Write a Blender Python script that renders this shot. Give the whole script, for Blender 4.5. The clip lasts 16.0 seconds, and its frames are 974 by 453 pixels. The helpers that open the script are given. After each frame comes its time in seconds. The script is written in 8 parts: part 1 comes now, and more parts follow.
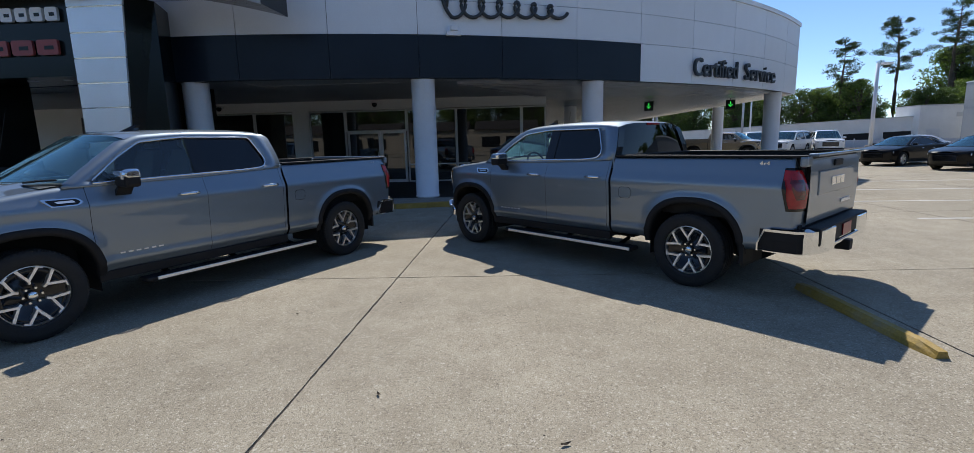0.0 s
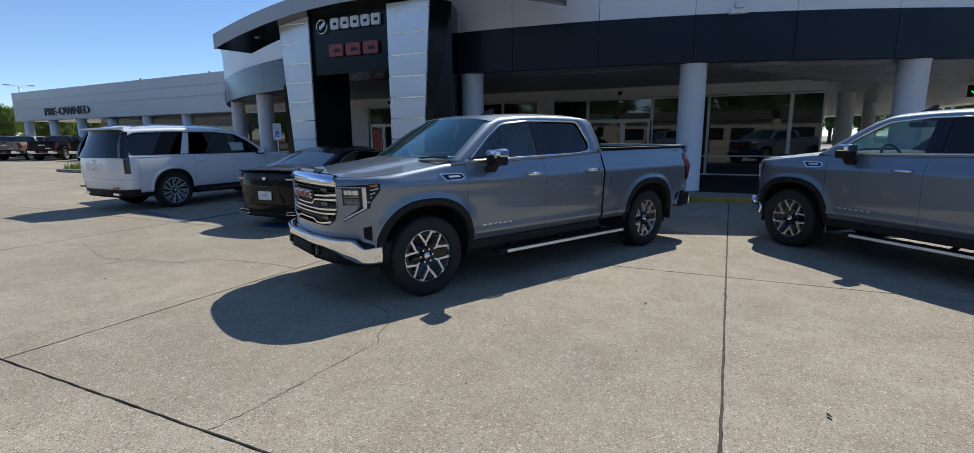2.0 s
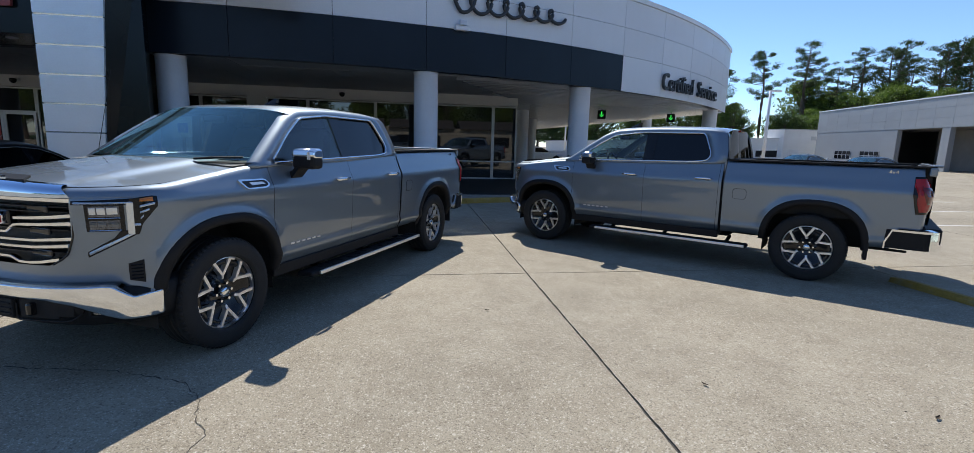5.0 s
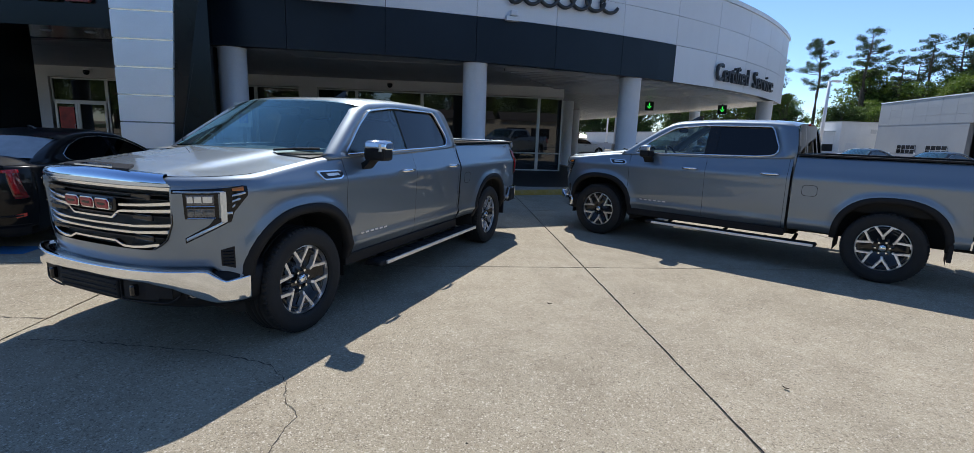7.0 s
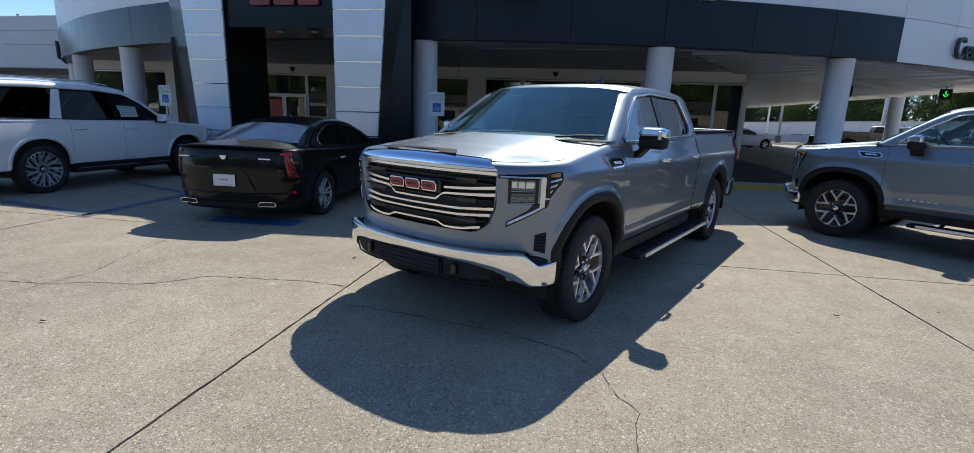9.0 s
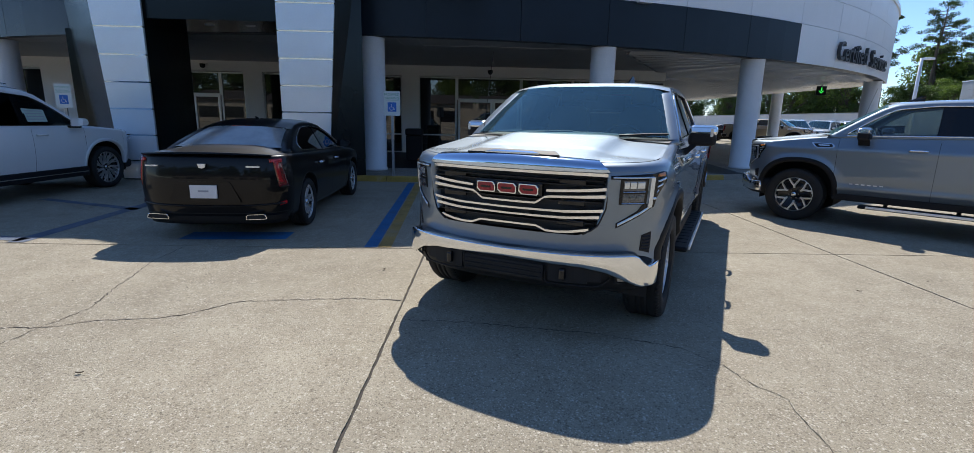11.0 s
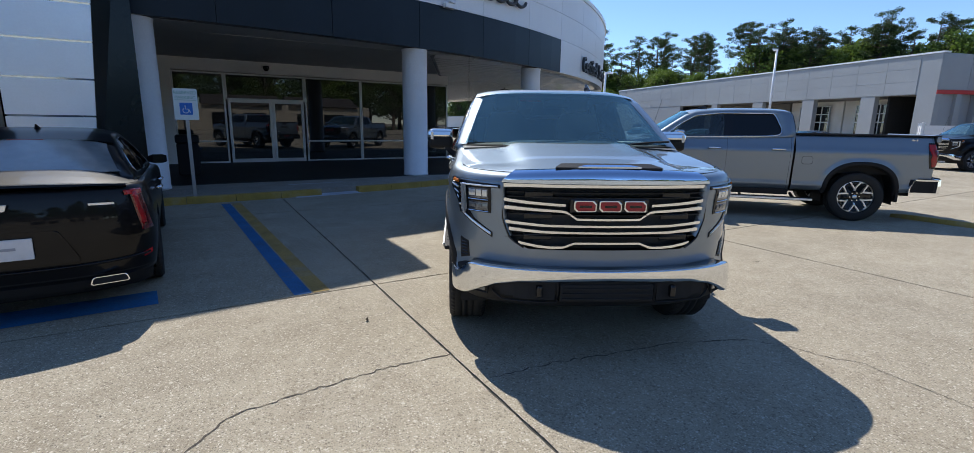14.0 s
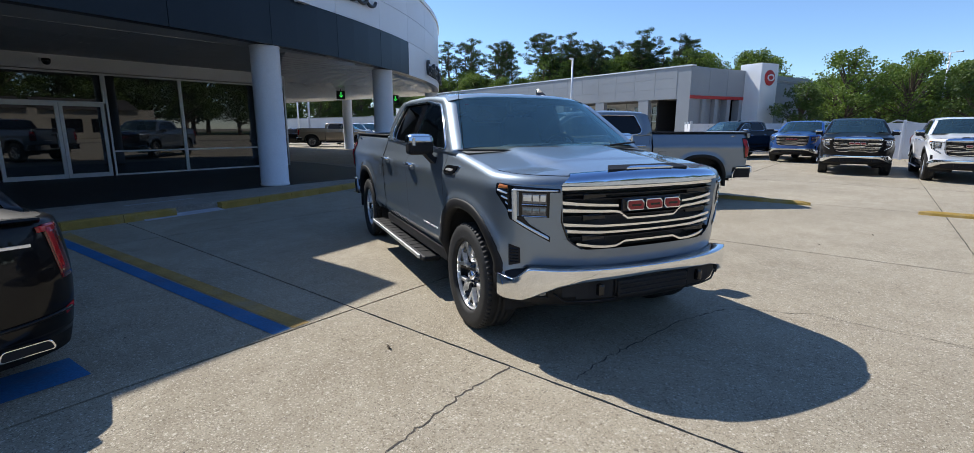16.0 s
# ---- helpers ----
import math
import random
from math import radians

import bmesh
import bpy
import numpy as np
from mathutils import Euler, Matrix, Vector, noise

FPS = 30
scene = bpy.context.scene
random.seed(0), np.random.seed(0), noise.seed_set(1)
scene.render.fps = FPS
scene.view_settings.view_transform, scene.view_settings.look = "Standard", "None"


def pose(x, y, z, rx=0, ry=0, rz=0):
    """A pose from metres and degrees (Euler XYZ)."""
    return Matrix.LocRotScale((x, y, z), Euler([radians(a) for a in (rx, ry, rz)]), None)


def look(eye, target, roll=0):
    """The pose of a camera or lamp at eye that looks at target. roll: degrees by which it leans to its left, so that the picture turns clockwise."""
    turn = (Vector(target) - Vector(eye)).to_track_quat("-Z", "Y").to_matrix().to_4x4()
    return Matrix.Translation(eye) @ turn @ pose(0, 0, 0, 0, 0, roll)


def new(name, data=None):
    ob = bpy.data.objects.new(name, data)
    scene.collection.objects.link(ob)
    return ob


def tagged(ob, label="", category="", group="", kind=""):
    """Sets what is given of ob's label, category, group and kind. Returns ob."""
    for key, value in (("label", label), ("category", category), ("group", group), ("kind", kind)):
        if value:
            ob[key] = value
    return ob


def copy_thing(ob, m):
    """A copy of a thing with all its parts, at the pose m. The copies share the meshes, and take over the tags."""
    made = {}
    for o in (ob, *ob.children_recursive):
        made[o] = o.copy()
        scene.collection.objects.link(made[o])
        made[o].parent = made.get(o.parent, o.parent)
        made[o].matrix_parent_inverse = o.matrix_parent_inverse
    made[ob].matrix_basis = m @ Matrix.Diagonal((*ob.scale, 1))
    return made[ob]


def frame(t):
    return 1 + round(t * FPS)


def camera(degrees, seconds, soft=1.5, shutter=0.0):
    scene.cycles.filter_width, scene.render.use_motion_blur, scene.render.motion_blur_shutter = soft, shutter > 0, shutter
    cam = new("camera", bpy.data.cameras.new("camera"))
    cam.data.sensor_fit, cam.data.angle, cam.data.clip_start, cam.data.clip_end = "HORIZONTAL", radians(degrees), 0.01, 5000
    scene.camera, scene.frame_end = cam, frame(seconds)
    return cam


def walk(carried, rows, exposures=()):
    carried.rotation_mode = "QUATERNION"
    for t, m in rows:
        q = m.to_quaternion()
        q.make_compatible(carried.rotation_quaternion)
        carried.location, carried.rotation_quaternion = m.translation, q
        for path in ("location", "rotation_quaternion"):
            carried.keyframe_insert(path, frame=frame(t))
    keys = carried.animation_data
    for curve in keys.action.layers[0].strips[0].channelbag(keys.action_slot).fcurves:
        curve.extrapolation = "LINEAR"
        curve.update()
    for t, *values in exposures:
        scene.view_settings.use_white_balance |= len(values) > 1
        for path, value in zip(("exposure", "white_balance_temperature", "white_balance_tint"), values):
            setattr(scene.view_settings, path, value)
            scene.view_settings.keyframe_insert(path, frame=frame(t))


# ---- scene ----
cam = camera(89.0, 16.0, soft=0.6)
PATH = [
    (0, (0.11, -0.086, 1.661), (0.033, 1.884, 1.325), -1.5),
    (0.5, (-0.244, -0.159, 1.662), (-0.404, 1.806, 1.321), -1.2),
    (1, (-0.594, -0.17, 1.631), (-0.947, 1.767, 1.283), -0.8),
    (1.5, (-0.988, -0.122, 1.627), (-1.578, 1.756, 1.274), -0.5),
    (2, (-1.474, -0.246, 1.626), (-2.294, 1.542, 1.267), -0.4),
    (2.5, (-1.822, -0.265, 1.618), (-2.72, 1.488, 1.27), -0.3),
    (3, (-2.126, -0.177, 1.623), (-2.969, 1.604, 1.281), -0.3),
    (3.5, (-2.433, -0.152, 1.596), (-3.031, 1.725, 1.253), 0.4),
    (4, (-2.624, -0.044, 1.574), (-2.79, 1.92, 1.236), 1.1),
    (4.5, (-2.735, 0.107, 1.576), (-2.399, 2.051, 1.247), 1.6),
    (7, (-3.05, 0.168, 1.592), (-2.861, 2.124, 1.22), 2.0),
    (7.5, (-3.335, 0.155, 1.58), (-3.396, 2.113, 1.176), 2.2),
    (8, (-3.624, 0.165, 1.548), (-3.875, 2.105, 1.132), 2.2),
    (8.5, (-3.948, 0.27, 1.525), (-4.281, 2.195, 1.097), 2.1),
    (10.8, (-5.482, 0.25, 1.523), (-5.476, 2.204, 1.101), 1.2),
    (11, (-5.609, 0.293, 1.512), (-5.554, 2.246, 1.086), 1.2),
    (11.5, (-5.939, 0.436, 1.524), (-5.74, 2.376, 1.084), 1.1),
    (12, (-6.307, 0.556, 1.527), (-5.954, 2.472, 1.075), 1.0),
    (12.5, (-6.639, 0.743, 1.5), (-6.137, 2.624, 1.041), 1.2),
    (13, (-6.972, 0.991, 1.511), (-6.316, 2.826, 1.061), 1.2),
    (13.5, (-7.325, 1.158, 1.535), (-6.492, 2.925, 1.108), 1.1),
    (14, (-7.613, 1.452, 1.544), (-6.598, 3.127, 1.138), 0.9),
    (14.5, (-7.955, 1.689, 1.541), (-6.778, 3.257, 1.142), 0.6),
    (15, (-8.211, 1.95, 1.534), (-6.895, 3.402, 1.134), 0.6),
    (15.5, (-8.438, 2.252, 1.53), (-6.996, 3.579, 1.128), 0.4),
    (16, (-8.678, 2.515, 1.551), (-7.131, 3.72, 1.159), 0.1),
]
walk(cam, [(t, look(eye, target, roll)) for t, eye, target, roll in PATH],
     exposures=[(0.0, 0.05), (2.0, 0.06), (2.6, 0.04), (3.5, 0.06), (4.0, 0.02), (4.5, 0.24), (7.0, 0.28), (11.0, 0.33), (12.0, 0.36), (14.0, 0.37), (15.0, 0.29), (15.5, 0.29), (16.0, 0.34)])

# ---- light ----
world = bpy.data.worlds.new("sky")
scene.world = world
world.use_nodes = True
wn = world.node_tree.nodes
sky = wn.new("ShaderNodeTexSky")
sky.sky_type = "NISHITA"
sky.sun_disc = False
SUN_DIR = Vector((-0.06, -0.87, -1.0)).normalized()   # the way the light travels
sky.sun_elevation = math.asin(-SUN_DIR.z)
sky.sun_rotation = math.atan2(-SUN_DIR.x, -SUN_DIR.y)
sky.air_density, sky.dust_density, sky.ozone_density = 1.0, 0.0, 6.0
sky.altitude = 1800.0
wn["Background"].inputs["Strength"].default_value = 0.142
world.node_tree.links.new(sky.outputs[0], wn["Background"].inputs["Color"])
sun = bpy.data.lights.new("sun", "SUN")
sun.energy, sun.angle, sun.color = 4.5, radians(0.53), (1.0, 0.965, 0.91)
sun_ob = new("sun", sun)
sun_ob.matrix_world = Matrix.Translation((0, 40, 50)) @ SUN_DIR.to_track_quat("-Z", "Y").to_matrix().to_4x4()


# ---- materials ----
def mat(name, color, rough=0.5, metal=0.0, coat=0.0, spread=0.0, grain=0.0, scale=8.0, bump=0.0, fine=80.0, spec=0.5, emit=None, glow=0.0, stain=None, stain_scale=1.2, rand=0.0, detail_rough=0.0, place=False):
    """Principled surface with two scales of variation: patches (spread, scale) and grain (grain, fine)."""
    m = bpy.data.materials.new(name)
    m.use_nodes = True
    nt = m.node_tree
    n, l = nt.nodes, nt.links
    b = n["Principled BSDF"]
    b.inputs["Roughness"].default_value = rough
    b.inputs["Metallic"].default_value = metal
    b.inputs["Coat Weight"].default_value = coat
    b.inputs["Coat Roughness"].default_value = 0.03
    b.inputs["Specular IOR Level"].default_value = spec
    b.inputs["Base Color"].default_value = (*color, 1)
    if emit:
        b.inputs["Emission Color"].default_value = (*emit, 1)
        b.inputs["Emission Strength"].default_value = glow
    if not (spread or grain or bump or stain or rand or detail_rough):
        return m
    tc = n.new("ShaderNodeTexCoord")
    src_vec = n.new("ShaderNodeNewGeometry").outputs["Position"] if place else tc.outputs["Object"]

    def noise_tex(s, detail=4.0, r=0.6):
        t = n.new("ShaderNodeTexNoise")
        t.inputs["Scale"].default_value, t.inputs["Detail"].default_value, t.inputs["Roughness"].default_value = s, detail, r
        l.new(src_vec, t.inputs["Vector"])
        return t

    def scaled(src, lo, hi):
        r = n.new("ShaderNodeMapRange")
        r.inputs["From Min"].default_value, r.inputs["From Max"].default_value = 0.3, 0.7
        r.inputs["To Min"].default_value, r.inputs["To Max"].default_value = lo, hi
        l.new(src, r.inputs["Value"])
        return r.outputs[0]

    def times(a, b_):
        x = n.new("ShaderNodeMath")
        x.operation = "MULTIPLY"
        l.new(a, x.inputs[0])
        l.new(b_, x.inputs[1])
        return x.outputs[0]
    big = noise_tex(scale)
    small = noise_tex(fine, 3.0)
    f = scaled(big.outputs["Fac"], 1 - spread, 1 + spread)
    f = times(f, scaled(small.outputs["Fac"], 1 - grain, 1 + grain))
    if rand:
        oi = n.new("ShaderNodeObjectInfo")
        r = n.new("ShaderNodeMapRange")
        r.inputs["To Min"].default_value, r.inputs["To Max"].default_value = 1 - rand, 1 + rand
        l.new(oi.outputs["Random"], r.inputs["Value"])
        f = times(f, r.outputs[0])
    mix = n.new("ShaderNodeMix")
    mix.data_type, mix.blend_type = "RGBA", "MULTIPLY"
    mix.inputs["Factor"].default_value = 1.0
    mix.inputs["A"].default_value = (*color, 1)
    l.new(f, mix.inputs["B"])
    out = mix.outputs["Result"]
    if stain:
        st = noise_tex(stain_scale, 5.0, 0.65)
        m2 = n.new("ShaderNodeMix")
        m2.data_type = "RGBA"
        r = n.new("ShaderNodeMapRange")
        r.inputs["From Min"].default_value, r.inputs["From Max"].default_value = 0.52, 0.72
        r.inputs["To Max"].default_value = 0.55
        l.new(st.outputs["Fac"], r.inputs["Value"])
        l.new(r.outputs[0], m2.inputs["Factor"])
        l.new(out, m2.inputs["A"])
        m2.inputs["B"].default_value = (*stain, 1)
        out = m2.outputs["Result"]
    l.new(out, b.inputs["Base Color"])
    if detail_rough:
        l.new(scaled(big.outputs["Fac"], rough - detail_rough, rough + detail_rough), b.inputs["Roughness"])
    if bump:
        bp = n.new("ShaderNodeBump")
        bp.inputs["Strength"].default_value, bp.inputs["Distance"].default_value = bump, 0.01
        l.new(small.outputs["Fac"], bp.inputs["Height"])
        l.new(bp.outputs[0], b.inputs["Normal"])
    return m


def glass_mat(name, tint, rough=0.0, base=0.06, sheen=(1, 1, 1), dust_haze=0.0, dust_haze_color=(0.6, 0.6, 0.58)):
    """Window glass: a clear tinted pane with a glossy face and, where given, an uneven film of dust that also paints
    haze.
    """
    m = bpy.data.materials.new(name)
    m.use_nodes = True
    nt = m.node_tree
    n, l = nt.nodes, nt.links
    n.remove(n["Principled BSDF"])
    tr, gl, mx, fr = n.new("ShaderNodeBsdfTransparent"), n.new("ShaderNodeBsdfGlossy"), n.new("ShaderNodeMixShader"), n.new("ShaderNodeLayerWeight")
    tr.inputs["Color"].default_value = (*tint, 1)
    gl.inputs["Roughness"].default_value = rough
    gl.inputs["Color"].default_value = (*sheen, 1)
    fr.inputs["Blend"].default_value = 0.5
    pw, ml = n.new("ShaderNodeMath"), n.new("ShaderNodeMath")
    pw.operation, pw.inputs[1].default_value = "POWER", 4.5
    ml.operation, ml.inputs[1].default_value, ml.inputs[2].default_value = "MULTIPLY_ADD", 0.99 - base, base
    l.new(fr.outputs["Facing"], pw.inputs[0])
    l.new(pw.outputs[0], ml.inputs[0])
    l.new(ml.outputs[0], mx.inputs["Fac"])
    l.new(tr.outputs[0], mx.inputs[1])
    l.new(gl.outputs[0], mx.inputs[2])
    out = mx.outputs[0]
    if dust_haze:
        df, mx2, tex, rng = n.new("ShaderNodeBsdfDiffuse"), n.new("ShaderNodeMixShader"), n.new("ShaderNodeTexNoise"), n.new("ShaderNodeMapRange")
        df.inputs["Color"].default_value = (*dust_haze_color, 1)
        tex.inputs["Scale"].default_value, tex.inputs["Detail"].default_value = 3.0, 5.0
        l.new(n.new("ShaderNodeTexCoord").outputs["Object"], tex.inputs["Vector"])
        rng.inputs["From Min"].default_value, rng.inputs["From Max"].default_value = 0.3, 0.7
        rng.inputs["To Min"].default_value, rng.inputs["To Max"].default_value = dust_haze * 0.7, dust_haze * 1.3
        l.new(tex.outputs["Fac"], rng.inputs["Value"])
        l.new(rng.outputs[0], mx2.inputs["Fac"])
        l.new(out, mx2.inputs[1])
        l.new(df.outputs[0], mx2.inputs[2])
        out = mx2.outputs[0]
    l.new(out, n["Material Output"].inputs["Surface"])
    return m


def concrete_mat(name, color, rand, bits=1.0):
    """Worn concrete with its gravel showing: broad stains, fine sand, and pale and dark bits of stone."""
    m = mat(name, color, 0.85, spread=0.16, grain=0.24, scale=0.45, fine=120.0, bump=0.5, stain=(color[0] * 0.66, color[1] * 0.63, color[2] * 0.58), stain_scale=0.33, rand=rand, spec=0.25, place=True)
    nt = m.node_tree
    n, l = nt.nodes, nt.links
    b = n["Principled BSDF"]
    out = b.inputs["Base Color"].links[0].from_socket
    pos = n.new("ShaderNodeNewGeometry").outputs["Position"]

    def math_node(op, a, bb):
        x = n.new("ShaderNodeMath")
        x.operation = op
        for k, v in enumerate((a, bb)):
            if isinstance(v, float):
                x.inputs[k].default_value = v
            else:
                l.new(v, x.inputs[k])
        return x.outputs[0]
    wear = n.new("ShaderNodeTexNoise")
    wear.inputs["Scale"].default_value, wear.inputs["Detail"].default_value = 1.7, 4.0
    l.new(pos, wear.inputs["Vector"])
    # warm and grey weathering in patches a hand to a stride wide
    tone = n.new("ShaderNodeTexNoise")
    tone.inputs["Scale"].default_value, tone.inputs["Detail"].default_value, tone.inputs["Roughness"].default_value = 2.6, 6.0, 0.68
    l.new(pos, tone.inputs["Vector"])
    tint = n.new("ShaderNodeValToRGB")
    tint.color_ramp.elements[0].position, tint.color_ramp.elements[0].color = 0.36, (0.87, 0.845, 0.82, 1)
    tint.color_ramp.elements[1].position, tint.color_ramp.elements[1].color = 0.62, (1.06, 1.055, 1.04, 1)
    l.new(tone.outputs["Fac"], tint.inputs[0])
    mul = n.new("ShaderNodeMix")
    mul.data_type, mul.blend_type = "RGBA", "MULTIPLY"
    mul.inputs["Factor"].default_value = 1.0
    l.new(out, mul.inputs["A"])
    l.new(tint.outputs[0], mul.inputs["B"])
    out = mul.outputs["Result"]
    for scale, share, reach, force in ((26.0, 0.60, 0.36, 0.50), (52.0, 0.46, 0.42, 0.66), (110.0, 0.36, 0.55, 0.70)):
        v = n.new("ShaderNodeTexVoronoi")
        v.inputs["Scale"].default_value = scale
        l.new(pos, v.inputs["Vector"])
        sep = n.new("ShaderNodeSeparateColor")
        l.new(v.outputs["Color"], sep.inputs[0])
        r = n.new("ShaderNodeMapRange")
        r.inputs["From Min"].default_value, r.inputs["From Max"].default_value = reach, reach * 0.7
        l.new(v.outputs["Distance"], r.inputs["Value"])
        pick = math_node("GREATER_THAN", math_node("ADD", sep.outputs[0], math_node("MULTIPLY", wear.outputs["Fac"], 0.5)), share + 0.25)
        ramp = n.new("ShaderNodeValToRGB")
        ramp.color_ramp.elements[0].color = (0.09, 0.075, 0.06, 1)
        ramp.color_ramp.elements[1].color = (0.68, 0.62, 0.52, 1)
        e = ramp.color_ramp.elements.new(0.5)
        e.color = (color[0] * 0.75, color[1] * 0.70, color[2] * 0.62, 1)
        l.new(sep.outputs[1], ramp.inputs[0])
        fac = math_node("MULTIPLY", math_node("MULTIPLY", r.outputs[0], pick), force * bits)
        mx = n.new("ShaderNodeMix")
        mx.data_type = "RGBA"
        l.new(fac, mx.inputs["Factor"])
        l.new(out, mx.inputs["A"])
        l.new(ramp.outputs[0], mx.inputs["B"])
        out = mx.outputs["Result"]
    l.new(out, b.inputs["Base Color"])
    return m


M = {}
M["concrete"] = concrete_mat("concrete", (0.352, 0.312, 0.238), 0.05)
M["walk"] = concrete_mat("walk_concrete", (0.29, 0.27, 0.24), 0.04, 0.6)
# near-black surface for the strip before the windows, much darker than the walk
M["dark_walk"] = mat("dark_paving_strip", (0.022, 0.022, 0.023), 0.55, spread=0.25, scale=0.8, grain=0.2, fine=60, place=True, spec=0.25)
M["dry_leaf"] = mat("dry_leaf", (0.06, 0.04, 0.022), 0.8, spread=0.3, scale=30)
M["joint"] = mat("joint_tar", (0.055, 0.047, 0.04), 0.9, spread=0.4, scale=6, grain=0.3)
M["crack"] = mat("crack", (0.08, 0.066, 0.052), 0.95, spread=0.3, scale=10)
M["yellow"] = mat("yellow_paint", (0.38, 0.245, 0.045), 0.7, spread=0.2, grain=0.25, scale=3, fine=60, stain=(0.30, 0.26, 0.2), stain_scale=3.0, bump=0.2)
M["blue_line"] = mat("blue_paint", (0.014, 0.125, 0.30), 0.7, spread=0.2, grain=0.25, scale=3, fine=60, stain=(0.12, 0.13, 0.15), stain_scale=2.0)
M["yellow_worn"] = mat("worn_yellow_paint", (0.36, 0.225, 0.060), 0.75, spread=0.25, grain=0.3, scale=3, fine=60, stain=(0.27, 0.24, 0.18), stain_scale=2.0, bump=0.2)
M["blue_faint"] = mat("worn_blue_paint", (0.10, 0.125, 0.17), 0.75, spread=0.25, grain=0.3, scale=3, fine=60, stain=(0.24, 0.23, 0.21), stain_scale=1.5)
M["white_line"] = mat("worn_white_paint", (0.6, 0.58, 0.54), 0.75, spread=0.2, grain=0.3, scale=3, fine=50, stain=(0.40, 0.36, 0.3), stain_scale=4.0)
M["paint"] = mat("grey_metallic_paint", (0.216, 0.262, 0.310), 0.50, metal=0.88, coat=1.0, spread=0.02, scale=1.0, grain=0.05, fine=900)
M["paint"].node_tree.nodes["Principled BSDF"].inputs["Coat IOR"].default_value = 1.62
M["paint_white"] = mat("white_pearl_paint", (0.78, 0.79, 0.8), 0.35, coat=1.0, spread=0.02, scale=1)
M["paint_black"] = mat("black_paint", (0.005, 0.005, 0.006), 0.30, coat=0.40, spec=0.10, spread=0.1, scale=4)
M["paint_dusty"] = mat("dusty_black_paint", (0.016, 0.015, 0.014), 0.45, coat=0.6, spec=0.3, spread=0.3, scale=5, grain=0.3, fine=120)
M["paint_blue"] = mat("blue_paint_car", (0.015, 0.10, 0.38), 0.3, metal=0.4, coat=1.0, spread=0.03, scale=2)
M["paint_tan"] = mat("tan_paint_car", (0.32, 0.27, 0.2), 0.35, metal=0.5, coat=1.0, spread=0.03, scale=2)
M["chrome"] = mat("chrome", (0.86, 0.87, 0.88), 0.08, metal=1.0, detail_rough=0.03, scale=3)
M["grille_chrome"] = mat("grille_chrome", (0.90, 0.90, 0.90), 0.20, metal=1.0, detail_rough=0.05, scale=3)
M["satin"] = mat("machined_metal", (0.88, 0.88, 0.89), 0.40, metal=1.0, spread=0.05, scale=10)
M["black"] = mat("black_plastic", (0.010, 0.010, 0.011), 0.6, spec=0.3, spread=0.15, scale=8, grain=0.2, fine=200, bump=0.08)
M["gloss_black"] = mat("gloss_black", (0.008, 0.008, 0.009), 0.12, spread=0.1, scale=5)
M["dark"] = mat("dark_underside", (0.010, 0.010, 0.011), 0.8, spread=0.3, scale=5)
M["rubber"] = mat("tyre_rubber", (0.014, 0.014, 0.014), 0.75, spread=0.2, scale=12, grain=0.2, fine=150, bump=0.15)
M["lamp_red_black"] = mat("smoked_red_lamp_lens", (0.020, 0.003, 0.004), 0.10, coat=0.6, spread=0.2, scale=10)
M["red_lens"] = mat("red_lamp_lens", (0.36, 0.010, 0.014), 0.12, coat=0.4, spread=0.25, scale=14)
M["red_dark"] = mat("dark_red_lens", (0.12, 0.004, 0.006), 0.08, coat=1.0, spread=0.3, scale=20)
M["amber"] = mat("amber_lens", (0.55, 0.16, 0.02), 0.12, coat=1.0)
M["lens"] = mat("clear_lamp_lens", (0.70, 0.74, 0.77), 0.22, metal=0.7, coat=1.0, spread=0.06, scale=60, grain=0.06, fine=150)
M["lens_dark"] = mat("lamp_projector", (0.10, 0.11, 0.13), 0.08, metal=0.6, coat=1.0, spread=0.4, scale=40)
M["fog"] = mat("fog_lamp_lens", (0.16, 0.17, 0.18), 0.2, metal=0.5, coat=0.5, spread=0.3, scale=40)
M["lamp_body"] = mat("lamp_housing", (0.008, 0.009, 0.010), 0.15, coat=0.3, spec=0.2, spread=0.3, scale=20)
M["dash"] = mat("dash_vinyl", (0.12, 0.125, 0.118), 0.6, spread=0.1, scale=5, grain=0.1)
M["seat"] = mat("seat_leather", (0.03, 0.028, 0.027), 0.55, spread=0.15, scale=6, grain=0.15, bump=0.1)
M["paper"] = mat("paper", (0.75, 0.75, 0.72), 0.7, spread=0.05, scale=20)
M["badge_red"] = mat("badge_red", (0.34, 0.012, 0.018), 0.35, coat=0.2, spread=0.05, scale=10)
M["plate"] = mat("plate_white", (0.72, 0.72, 0.74), 0.35, spread=0.05, scale=10)
M["ink"] = mat("grey_ink", (0.35, 0.36, 0.4), 0.6)
M["sticker"] = mat("green_sticker", (0.42, 0.52, 0.46), 0.6, spread=0.06, scale=20)
# teal gloss and film colours paint the sky's sheen over a light dirt film
M["windscreen"] = glass_mat("windscreen_glass", (0.62, 0.76, 0.74), base=0.15, sheen=(0.62, 0.96, 1.0), dust_haze=0.030, dust_haze_color=(0.40, 0.68, 0.72))
